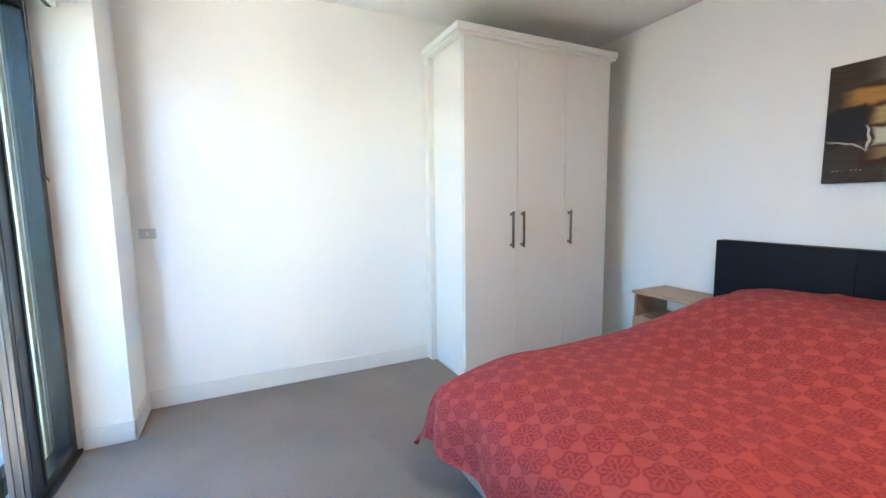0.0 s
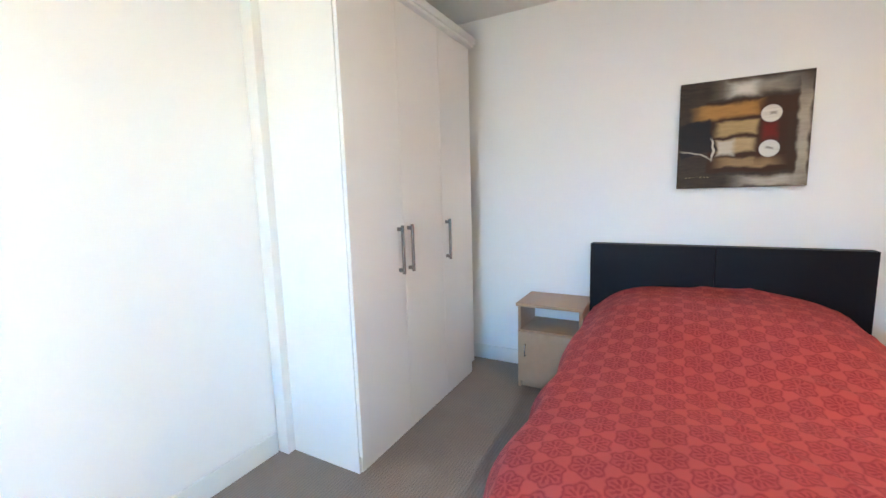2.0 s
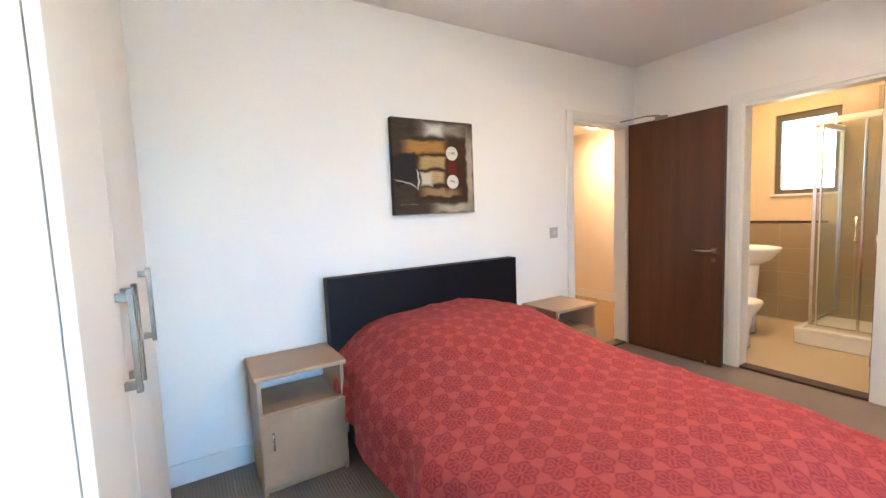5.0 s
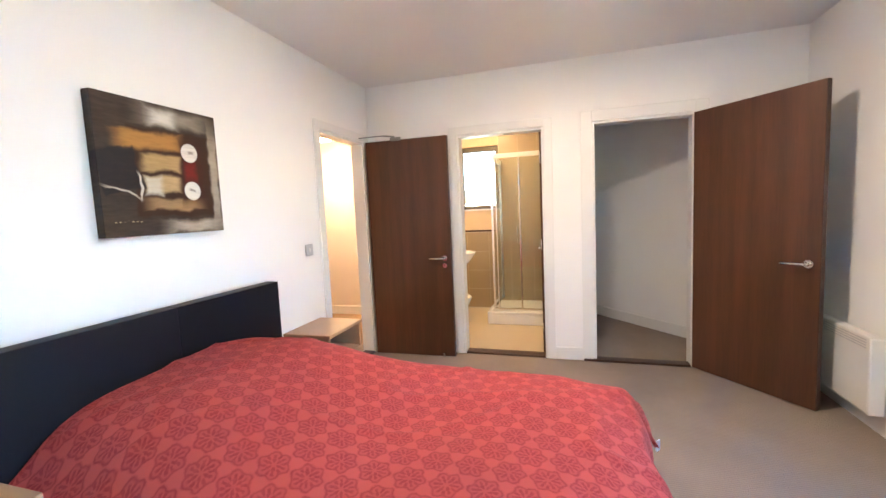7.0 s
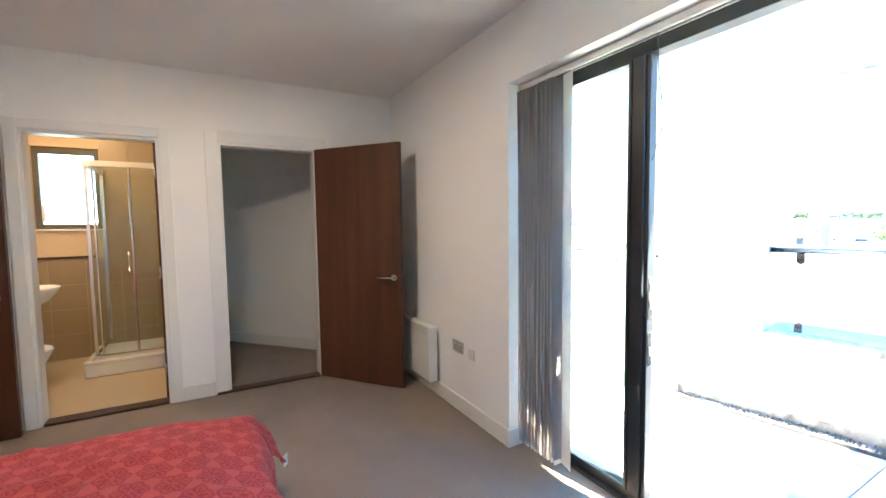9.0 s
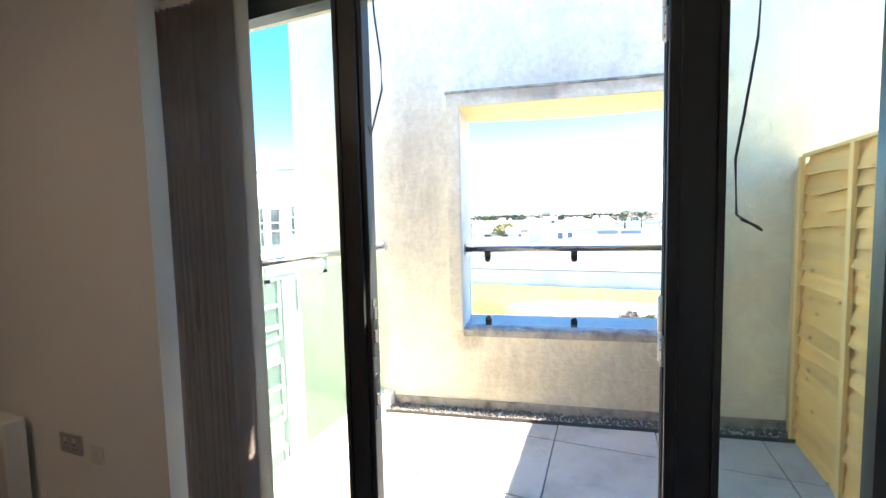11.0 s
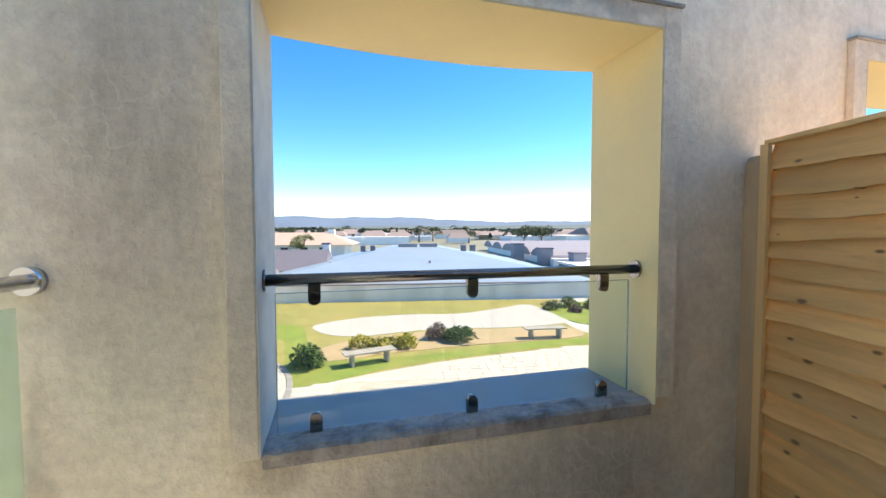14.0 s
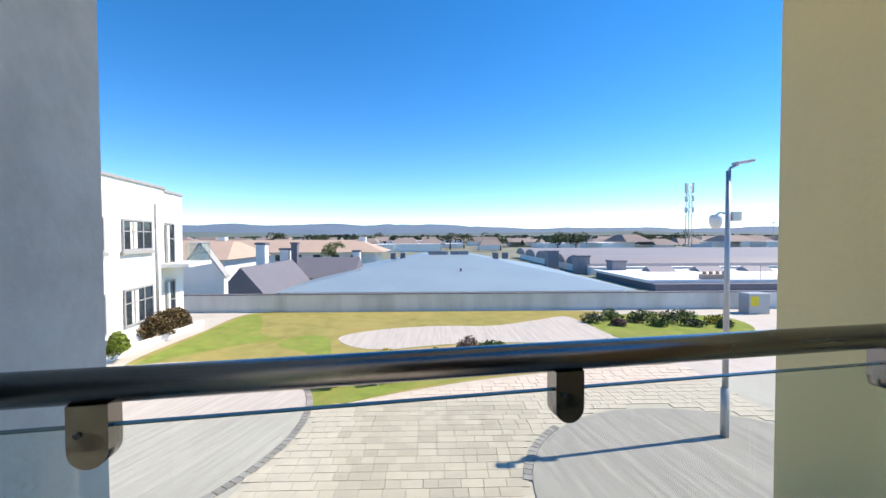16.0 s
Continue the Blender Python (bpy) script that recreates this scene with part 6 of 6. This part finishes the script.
# white house
def house_window(parent, x, z, w, h, bars=1, sill=True):
    """A window recessed in a wall face lying at local y = 0, looking along +y."""
    f = part("window", boxes((x, -0.02, z, x + 0.07, 0.03, z + h), (x + w - 0.07, -0.02, z, x + w, 0.03, z + h), (x + 0.07, -0.02, z, x + w - 0.07, 0.03, z + 0.07), (x + 0.07, -0.02, z + h - 0.07, x + w - 0.07, 0.03, z + h)), STONEFRAME, parent)
    for k in range(bars):
        part("glazing_bar", boxes((x + w * (k + 1) / (bars + 1) - 0.03, -0.02, z + 0.07, x + w * (k + 1) / (bars + 1) + 0.03, 0.025, z + h - 0.07)), STONEFRAME, f)
    part("transom", boxes((x + 0.07, -0.016, z + h * 0.6, x + w - 0.07, 0.020, z + h * 0.6 + 0.04)), STONEFRAME, f)
    part("pane", boxes((x + 0.03, -0.03, z + 0.03, x + w - 0.03, -0.012, z + h - 0.03)), DARKGLASS, f)
    part("curtain", boxes((x + w * 0.52, -0.0115, z + 0.08, x + w * 0.75, -0.008, z + h - 0.1)), WHITE, f)
    if sill:
        part("window_sill", boxes((x - 0.12, -0.02, z - 0.14, x + w + 0.12, 0.09, z), bevel=0.01), STONEFRAME, f)


wh = thing("white_house", "two-storey white rendered house with flat parapet and grey windows", "house", (-22.2, -10.25, GZ), 9.7)
part("wall", boxes((1.35, -9.0, 0, 9.0, -0.05, 6.55), (9.0, -9.0, 0, 14.9, -0.05, 6.10), (-0.75, -9.0, 0, 1.35, -0.12, 6.45)), WHITE, wh)
part("roof", boxes((1.28, -9.05, 6.55, 9.05, 0.02, 6.66), (9.05, -9.05, 6.10, 15.0, 0.02, 6.22), (-0.82, -9.05, 6.45, 1.28, -0.05, 6.55), bevel=0.01), STONEFRAME, wh)
for x in (2.60, 5.95, 9.3, 11.4, 13.42):
    house_window(wh, x, 3.86 if x < 11 else 3.55, 2.2 if x < 5 else 1.5 if x < 11 else 1.25, 1.22 if x < 11 else 1.40, 2 if x < 11 else 1, sill=x < 11)
    house_window(wh, x, 0.95, 2.2 if x < 5 else 1.5 if x < 11 else 1.2, 1.45, 2, sill=False)
house_window(wh, 0.45, 3.15, 0.92, 1.90, 0, sill=False)
house_window(wh, 0.48, 0.05, 0.92, 2.35, 0, sill=False)
part("downpipe", tube(bmesh.new(), (2.2, 0.0, 0.0), (2.2, 0.0, 5.85), 0.05, 10), GALV, wh)
bal = part("balcony", boxes((-1.1, -0.12, 3.02, 1.75, 1.1, 3.20), bevel=0.01), WHITE, wh)
part("glass_panel", boxes((-1.05, 1.05, 3.2, 1.7, 1.065, 4.1), (-1.06, -0.1, 3.2, -1.045, 1.05, 4.1)), RAILGLASS, bal)
part("handrail", boxes((-1.08, 1.04, 4.1, 1.72, 1.08, 4.14)), GALV, bal)
bal2 = part("balcony", boxes((10.9, -0.05, 3.28, 14.9, 0.55, 3.46), bevel=0.01), WHITE, wh)
part("glass_panel", boxes((10.95, 0.50, 3.46, 14.85, 0.515, 4.12)), RAILGLASS, bal2)
part("handrail", boxes((10.93, 0.49, 4.12, 14.87, 0.53, 4.16)), GALV, bal2)

# low bay beside the balcony
by = thing("neighbouring_bay", "low flat-roofed bay with grey-framed windows", "house", (-3.78, -1.5, GZ))
PALEGREY = mat("pale_grey_cladding", (0.33, 0.385, 0.39), 0.5, vary=0.06, scale=2)
BAYGLASS = mat("grey_green_glass", (0.10, 0.125, 0.13), 0.12, vary=0.25, scale=1.5, bump=0)
BAYBLIND = mat("pale_window_blind", (0.50, 0.54, 0.53), 0.8, vary=0.06)
part("wall", boxes((0.0, -2.5, 0, 3.13, -0.06, 3.70)), PALEGREY, by)
part("roof", boxes((-0.10, -2.6, 3.71, 3.13, 0.10, 3.90), bevel=0.02), WHITE, by)
part("fascia", boxes((-0.04, -0.058, 3.64, 3.13, 0.05, 3.708), bevel=0.004), PALEGREY, by)
for z in (2.85, 1.74, 0.55):
    for x in (0.27, 1.24, 2.21):
        w = part("window", boxes((x, -0.059, z, x + 0.86, -0.040, z + 0.79)), BAYGLASS, by)
        part("window_frame", boxes((x - 0.05, -0.059, z - 0.03, x, 0.0, z + 0.82), (x + 0.86, -0.059, z - 0.03, x + 0.91, 0.0, z + 0.82), bevel=0.003), PALEGREY, w)
        for dz in (-0.03, 0.135, 0.425, 0.77):
            part("transom", boxes((x, -0.045, z + dz, x + 0.86, 0.004, z + dz + 0.05), bevel=0.003), PALEGREY, w)
        part("blind", boxes((x + 0.30, -0.0395, z + 0.19, x + 0.44, -0.036, z + 0.41), (x + 0.60, -0.0395, z + 0.19, x + 0.68, -0.036, z + 0.41)), BAYBLIND, w)
part("corner_post", boxes((-0.02, -0.08, 0, 0.21, 0.03, 3.64), bevel=0.005), PALEGREY, by)


# roofs beyond the garden wall
def hip_roof(bm, x0, x1, y0, y1, z0, tx0, tx1, ty0, ty1, z1):
    lo = [bm.verts.new(p) for p in ((x0, y0, z0), (x1, y0, z0), (x1, y1, z0), (x0, y1, z0))]
    hi = [bm.verts.new(p) for p in ((tx0, ty0, z1), (tx1, ty0, z1), (tx1, ty1, z1), (tx0, ty1, z1))]
    bm.faces.new(lo[::-1])
    bm.faces.new(hi)
    for k in range(4):
        bm.faces.new((lo[k], lo[(k + 1) % 4], hi[(k + 1) % 4], hi[k]))
    return bm


hall = thing("metal_roofed_hall", "low hall with a broad pale blue-grey metal hip roof", "building", (-44, 4, GZ))
part("wall", boxes((-12, -12.2, 0, 12.6, 12.2, 0.55)), WHITE, hall)
part("roof", hip_roof(bmesh.new(), -14, 13.2, -13.0, 12.8, 0.50, -4.5, 1.0, -3.0, 1.9, 2.62), METAL, hall)
for y0, y1 in ((-2.3, -0.35), (-0.1, 1.7)):
    part("roof_vent", boxes((0.3, y0, 2.62, 1.0, y1, 2.98), bevel=0.02), GREYROOF, hall)
for y in (-6.2, -5.2, 4.4, 5.4):
    bm = boxes((-1.2, y, 2.1, -0.2, y + 0.5, 2.75), bevel=0.02)
    part("roof_light", bm, SLATE, hall)
for x, y, z in ((7.5, 0.5, 1.62), (6.8, -8.1, 1.5)):
    part("flue", tube(bmesh.new(), (x, y, z - 0.3), (x, y, z + 0.1), 0.09, 10), SLATE, hall)


def gable(bm, x0, x1, y0, y1, z0, z1):
    """A gable roof with its ridge along y."""
    xm = (x0 + x1) / 2
    v = [bm.verts.new(p) for p in ((x0, y0, z0), (xm, y0, z1), (x1, y0, z0), (x0, y1, z0), (xm, y1, z1), (x1, y1, z0))]
    for q in ((0, 2, 1), (3, 4, 5), (0, 1, 4, 3), (1, 2, 5, 4), (0, 3, 5, 2)):
        bm.faces.new([v[i] for i in q])
    return bm


def chimney(parent, x, y, z0, z1, m, w=0.42, cap=True):
    c = part("chimney", boxes((x - w, y - w, z0, x + w, y + w, z1), bevel=0.02), m, parent)
    if cap:
        part("cap", boxes((x - w - 0.08, y - w - 0.08, z1, x + w + 0.08, y + w + 0.08, z1 + 0.18), bevel=0.02), SLATE, c)
    return c


def gable_x(bm, x0, x1, y0, y1, z0, z1):
    """A gable roof with its ridge along x and boarded ends."""
    ym = (y0 + y1) / 2
    v = [bm.verts.new(p) for p in ((x0, y0, z0), (x0, ym, z1), (x0, y1, z0), (x1, y0, z0), (x1, ym, z1), (x1, y1, z0))]
    for q in ((0, 2, 1), (3, 4, 5), (0, 1, 4, 3), (1, 2, 5, 4), (0, 3, 5, 2)):
        bm.faces.new([v[i] for i in q])
    return bm


sl = thing("slate_house", "low house with blue-grey slate gable roofs and a white chimney", "house", (-33, -10.5, GZ))
part("wall", boxes((-7.2, -2.0, 0, 2.9, 1.2, 0.30)), WHITE, sl)
part("roof", gable_x(bmesh.new(), -7.4, 3.0, -2.2, 1.4, 0.25, 2.34), SLATE, sl)
part("gable_boards", gable_x(bmesh.new(), 3.002, 3.03, -2.0, 1.2, 0.25, 2.10), SLATE, sl)
part("roof", gable(bmesh.new(), -13.5, -7.4, -1.5, 5.3, 0.6, 2.40), SLATE, sl)
chimney(sl, -2.0, -0.95, 1.7, 3.80, WHITE, 0.36)
chimney(sl, -8.0, -0.35, 1.9, 3.75, SLATE, 0.28)
chimney(sl, -8.2, -1.3, 1.6, 3.2, WHITE, 0.4)
chimney(sl, -11.0, 4.9, 1.6, 2.9, WHITE, 0.35)
wh2 = thing("gabled_cottage", "white rendered gable end facing the garden", "house", (-27.2, -12.0, GZ))
part("wall", boxes((-0.5, -1.4, 0, 0, 1.4, 2.03)), WHITE, wh2)
part("gable_wall", gable_x(bmesh.new(), -0.5, 0.0, -1.4, 1.4, 2.032, 3.98), WHITE, wh2)
for sgn in (-1, 1):
    bm = bmesh.new()
    v = [bm.verts.new(p) for p in ((-0.55, sgn * 1.50, 1.93), (0.06, sgn * 1.50, 1.93), (0.06, 0, 4.02), (-0.55, 0, 4.02), (-0.55, sgn * 1.50, 2.05), (0.06, sgn * 1.50, 2.05), (0.06, 0, 4.14), (-0.55, 0, 4.14))]
    for q in ((0, 1, 2, 3), (4, 5, 6, 7), (0, 1, 5, 4), (1, 2, 6, 5), (3, 0, 4, 7), (2, 3, 7, 6)):
        bm.faces.new([v[i] for i in q])
    part("roof_slope", bm, STONEFRAME, wh2)
te = thing("terracotta_house", "white house with a pinkish tiled roof", "house", (-40, -16.2, GZ))
part("wall", boxes((-4, -6, 0, 4, 1.3, 2.6)), WHITE, te)
part("roof", hip_roof(bmesh.new(), -4.6, 4.6, -6.5, 1.8, 2.6, -0.6, 0.6, -4.5, 0.4, 4.0), TERRA, te)
tl = thing("long_terrace", "long low terrace with a pinkish tiled roof", "house", (-68, -22, GZ))
part("wall", boxes((-4, -22, 0, 4, 15.5, 2.2)), WHITE, tl)
part("roof", hip_roof(bmesh.new(), -5, 5, -23, 17, 2.2, -0.3, 0.3, -19, 12.5, 4.0), TERRA, tl)
for y in (-9, 13):
    chimney(tl, 0, y, 3.4, 4.5, WHITE, 0.5, False)
for k in range(12):
    part("window", boxes((4.001, -19 + 2.8 * k, 0.9, 4.03, -17.9 + 2.8 * k, 1.8)), DARKGLASS, tl)

# warehouses to the right
vt = thing("vaulted_warehouse", "row of long grey vaulted warehouse roofs", "building", (-70, 44, GZ), 0)
part("wall", boxes((-16, -24, 0, 22, 40, 0.9)), WHITE, vt)
for k in range(5):
    bm = bmesh.new()
    x = 17 - 8.2 * k
    prof = [(x + 3.9 * math.cos(a), 0.85 + 1.25 * math.sin(a)) for a in [j / 10 * math.pi for j in range(11)]]
    r0 = [bm.verts.new((px, -24, pz)) for px, pz in prof]
    r1 = [bm.verts.new((px, 40, pz)) for px, pz in prof]
    for j in range(10):
        bm.faces.new((r0[j], r0[j + 1], r1[j + 1], r1[j]))
    bm.faces.new(r0)
    bm.faces.new(r1[::-1])
    part("vault", bm, GREYROOF, vt)
fr_ = thing("flat_roofed_works", "low works building with a white flat roof and dark chimneys", "building", (-40, 30, GZ))
part("wall", boxes((-6, -10.2, 0, 6, 30, 0.55)), SLATE, fr_)
part("roof", boxes((-6.2, -10.4, 0.55, 5.0, 30, 0.80), bevel=0.02), WHITE, fr_)
for x, y, h in ((-5.6, -8.2, 1.65), (-10, -10.4, 2.0), (-18, -11.6, 2.3)):
    chimney(fr_, x, y, 0.0, h, GREYROOF, 0.75)
for k in range(6):
    part("roof_light", gable(bmesh.new(), -4.6, -2.6, -6 + 5 * k, -3.4 + 5 * k, 0.8, 1.3), GREYROOF, fr_)
vents = part("ridge_vents", boxes((4.2, -5.6, 0.8, 4.9, -3.4, 1.2), bevel=0.02), TERRA, fr_)
for k in range(4):
    part("cowl", tube(bmesh.new(), (4.5, -5.3 + 0.55 * k, 1.2), (4.5, -5.3 + 0.55 * k, 1.45), 0.16, 10), TERRA, vents)
for k in range(5):
    part("railing", boxes((5.0, -1 + 1.6 * k, 0.8, 5.04, -0.96 + 1.6 * k, 1.9), (5.0, -1 + 1.6 * k, 1.86, 5.04, 0.6 + 1.6 * k, 1.9)), GALV, fr_)
setting("loading_yard", boxes((-34, 18, GZ - 0.05, -26.3, 48, GZ + 0.01)), CONC, "pale yard behind the garden wall", "ground")


# telecom masts
def mast(where, h, label):
    m = thing("telecom_mast", label, "mast", (*where, GZ))
    legs = [(-0.75, -0.6), (0.75, -0.6), (0.0, 0.8)]
    for x, y in legs:
        part("leg", tube(bmesh.new(), (x, y, 0), (x * 0.8, y * 0.8, h), 0.11, 6), GALV, m)
    bm = bmesh.new()
    n = int(h / 1.3)
    for k in range(n):
        for a in range(3):
            p, q = legs[a], legs[(a + 1) % 3]
            tube(bm, (p[0] * 0.9, p[1] * 0.9, k * h / n), (q[0] * 0.9, q[1] * 0.9, (k + 1) * h / n), 0.05, 4)
    part("lattice", bm, GALV, m)
    for z in (0.62, 0.78, 0.90, 0.97):
        for x, y in ((-1.2, 0), (1.1, 0.3), (0.2, -1.2)):
            part("antenna", boxes((x - 0.14, y - 0.2, h * z - 0.7, x + 0.14, y + 0.2, h * z + 0.7), bevel=0.03), PLASTIC, m)
    return m


mast((-110, 70.1), 18.3, "grey lattice telecom mast with antennas")
mm = thing("far_mast", "thin far-off radio mast", "mast", (-150, 126.3, GZ))
part("pole", tube(bmesh.new(), (0, 0, 0), (0, 0, 12), 0.18, 6, 0.06), GALV, mm)
part("crossbar", boxes((-0.1, -0.9, 9.0, 0.1, 0.9, 9.4)), GALV, mm)


# trees and far town
def tree(where, h, r, leaf, seed, label="green tree among the houses"):
    rnd = random.Random(seed)
    t = thing("tree", label, "tree", (*where, GZ), 0, "trees of the town")
    tk = bmesh.new()
    tube(tk, (0, 0, 0), (0.1, 0.05, h * 0.55), 0.05 * h, 8, 0.025 * h)
    for k in range(5):
        a = rnd.uniform(0, 6.3)
        tube(tk, (0.08, 0.03, h * 0.4), (r * 0.6 * math.cos(a), r * 0.6 * math.sin(a), h * rnd.uniform(0.6, 0.85)), 0.02 * h, 6, 0.006 * h)
    part("trunk", tk, BARK, t)
    bm = bmesh.new()
    for k in range(9):
        a, f = rnd.uniform(0, 6.3), rnd.uniform(0.1, 0.7)
        rr = r * rnd.uniform(0.35, 0.55)
        leaf_cloud(bm, rnd, (r * f * math.cos(a), r * f * math.sin(a), h * rnd.uniform(0.42, 0.80)), (rr, rr, rr * 0.9), 70, 0.09 * r)
    part("crown", bm, leaf, t)
    return t


tree((-58, -11.4), 4.3, 2.0, leafmat("olive_leaf", (0.12, 0.16, 0.05)), 1)
rnd = random.Random(77)
for k, (x, y, h, r) in enumerate(((-150, 8.3, 6.5, 3.0), (-160, 14, 5.5, 4.0), (-120, 38, 4.6, 3.5), (-125, 45, 4.8, 4.5), (-130, 68, 5.5, 4), (-140, 84, 5.0, 5), (-170, -60, 6, 5), (-150, -38, 5.5, 4), (-180, -22, 6, 4), (-200, 30, 6, 5), (-135, 24, 4.5, 3), (-190, 60, 6, 5))):
    tree((x, y), h, r, LEAF_DARK, 100 + k, "dark tree in the far town")
far = bmesh.new()
for k in range(420):
    x, y = -rnd.uniform(130, 900), 0
    y = rnd.uniform(-0.75, 0.95) * -x
    w, d, h = rnd.uniform(5, 18), rnd.uniform(5, 14), rnd.uniform(2.2, 4.2)
    box(far, x, y, GZ, x + w, y + d, GZ + h * 0.75)
solid("far_town", far, WHITE, "pale houses of the far town", "town", kind="stuff")
far = bmesh.new()
rnd = random.Random(78)
for k in range(420):
    x = -rnd.uniform(125, 900)
    y = rnd.uniform(-0.75, 0.95) * -x
    w, d, h = rnd.uniform(5, 18), rnd.uniform(5, 16), rnd.uniform(2.5, 4.2)
    hip_roof(far, x, x + w, y, y + d, GZ + h * 0.7, x + w * 0.4, x + w * 0.6, y + d * 0.2, y + d * 0.8, GZ + h + 0.8)
solid("far_roofs", far, mat("far_roofs", (0.24, 0.20, 0.18), 0.85, vary=0.5, scale=0.02, fine=0.05, bump=0), "dull roofs of the far town", "town", kind="stuff")
far = bmesh.new()
rnd = random.Random(79)
for k in range(260):
    x = -rnd.uniform(160, 1500)
    y = rnd.uniform(-0.8, 1.0) * -x
    s = rnd.uniform(3, 8) * (1 if x > -600 else 1.6)
    for j in range(26):
        p = Vector((x + rnd.gauss(0, s * 0.6), y + rnd.gauss(0, s * 1.2), GZ + rnd.uniform(0.5, 1.0) * s * 0.62))
        q = Euler((rnd.uniform(-1, 1), rnd.uniform(-1, 1), rnd.uniform(0, 6))).to_matrix()
        e = s * 0.35
        far.faces.new([far.verts.new(p + q @ Vector(c)) for c in ((-e, 0, -e * 0.3), (0, -e * 0.6, 0), (e, 0, -e * 0.2), (0, e * 0.5, e * 0.5))])
solid("far_woods", far, mat("far_foliage", (0.055, 0.075, 0.045), 0.9, vary=0.4, scale=0.05, fine=0.5, bump=0), "dark far-off trees and hedges", "trees", kind="stuff")


def hills(name, dist, base, amp, colour, seed, label):
    bm = bmesh.new()
    n = 140
    top, low, back = [], [], []
    for k in range(n + 1):
        a = -1.05 + 2.1 * k / n
        x, y = -dist * math.cos(a), dist * math.sin(a)
        h = base + amp * (0.55 * noise.noise(Vector((k * 0.055 + seed, 0.4, 0))) + 0.3 * noise.noise(Vector((k * 0.17 + seed, 3.4, 0))) + 0.08 * noise.noise(Vector((k * 0.6, seed, 0))))
        top.append(bm.verts.new((x, y, max(h, 3))))
        low.append(bm.verts.new((x * 0.8, y * 0.8, GZ - 0.5)))
        back.append(bm.verts.new((x * 1.2, y * 1.2, GZ - 0.5)))
    for k in range(n):
        bm.faces.new((low[k], low[k + 1], top[k + 1], top[k]))
        bm.faces.new((top[k], top[k + 1], back[k + 1], back[k]))
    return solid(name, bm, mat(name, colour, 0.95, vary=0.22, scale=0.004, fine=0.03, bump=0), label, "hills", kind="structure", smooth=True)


# distance haze is put into the far hills' blue colour
hills("backdrop_hills", 3600, 84, 75, (0.11, 0.165, 0.23), 3, "far hills on the horizon, coloured blue for haze")
hills("backdrop_ridge", 2300, 22, 22, (0.10, 0.135, 0.12), 9, "low wooded ridge before the hills")

# ---- courtyard pavers ----
pv = setting("paving", boxes((-15.2, -1.2, GZ - 0.05, -4.0, 10.5, GZ + 0.010)), JOINT, "beige block paving below the balcony", "pavement")
pw, pd = 0.40, 0.265
pm = [finish("paver", boxes((0.005, 0.005, 0, (pw if k < 2 else pw * 0.66) - 0.005, pd - 0.005, 0.018), bevel=0.004), PAVER) for k in range(3)]
rnd = random.Random(21)
rest_v, rest_f = [], []
near = 0
for j in range(45):
    s = 0.0 if j % 2 else -0.15
    row_u = j * pd
    while s < 11.4:
        k = rnd.choice((0, 1, 2))
        w = pw if k < 2 else pw * 0.66
        # rows lie across the camera's way
        x, y = -4.2 - row_u, -1.1 + s
        cx, cy = x, y + w / 2
        keep = math.hypot(cx + 11.15, cy + 6.1) > 5.33 and math.hypot(cx + 8.2, cy - 7.5) > 3.72
        edge = -12.0 - max(0, cy + 1.0) * 0.345
        if keep and cx > edge and cx > -15.1:
            if near < 300 and -12.3 < cx < -8.4 and 0.2 < cy < 4.6:
                o = new("paver", pm[k])
                o.parent = pv
                o.matrix_local = pose(x, y, GZ + 0.010 + rnd.uniform(-0.002, 0.002), 0, 0, 90)
                near += 1
            else:
                b0 = len(rest_v)
                z0, z1 = GZ + 0.010, GZ + 0.027 + rnd.uniform(-0.002, 0.002)
                for zz, e in ((z0, 0.005), (z1, 0.008)):
                    rest_v += [(x - e, y + e, zz), (x - e, y + w - e, zz), (x - pd + e, y + w - e, zz), (x - pd + e, y + e, zz)]
                rest_f += [(b0 + 4, b0 + 5, b0 + 6, b0 + 7)] + [(b0 + i, b0 + (i + 1) % 4, b0 + 4 + (i + 1) % 4, b0 + 4 + i) for i in range(4)]
        s += w
me = bpy.data.meshes.new("paver_field")
me.from_pydata(rest_v, [], rest_f)
me.materials.append(mat("beige_paver_field", (0.57, 0.50, 0.41), 0.9, vary=0.20, scale=2.6, fine=8, bump=0.06))
pf = new("paver_field", me)
pf.parent = pv
tagged(pf, "beige block pavers", kind="stuff")
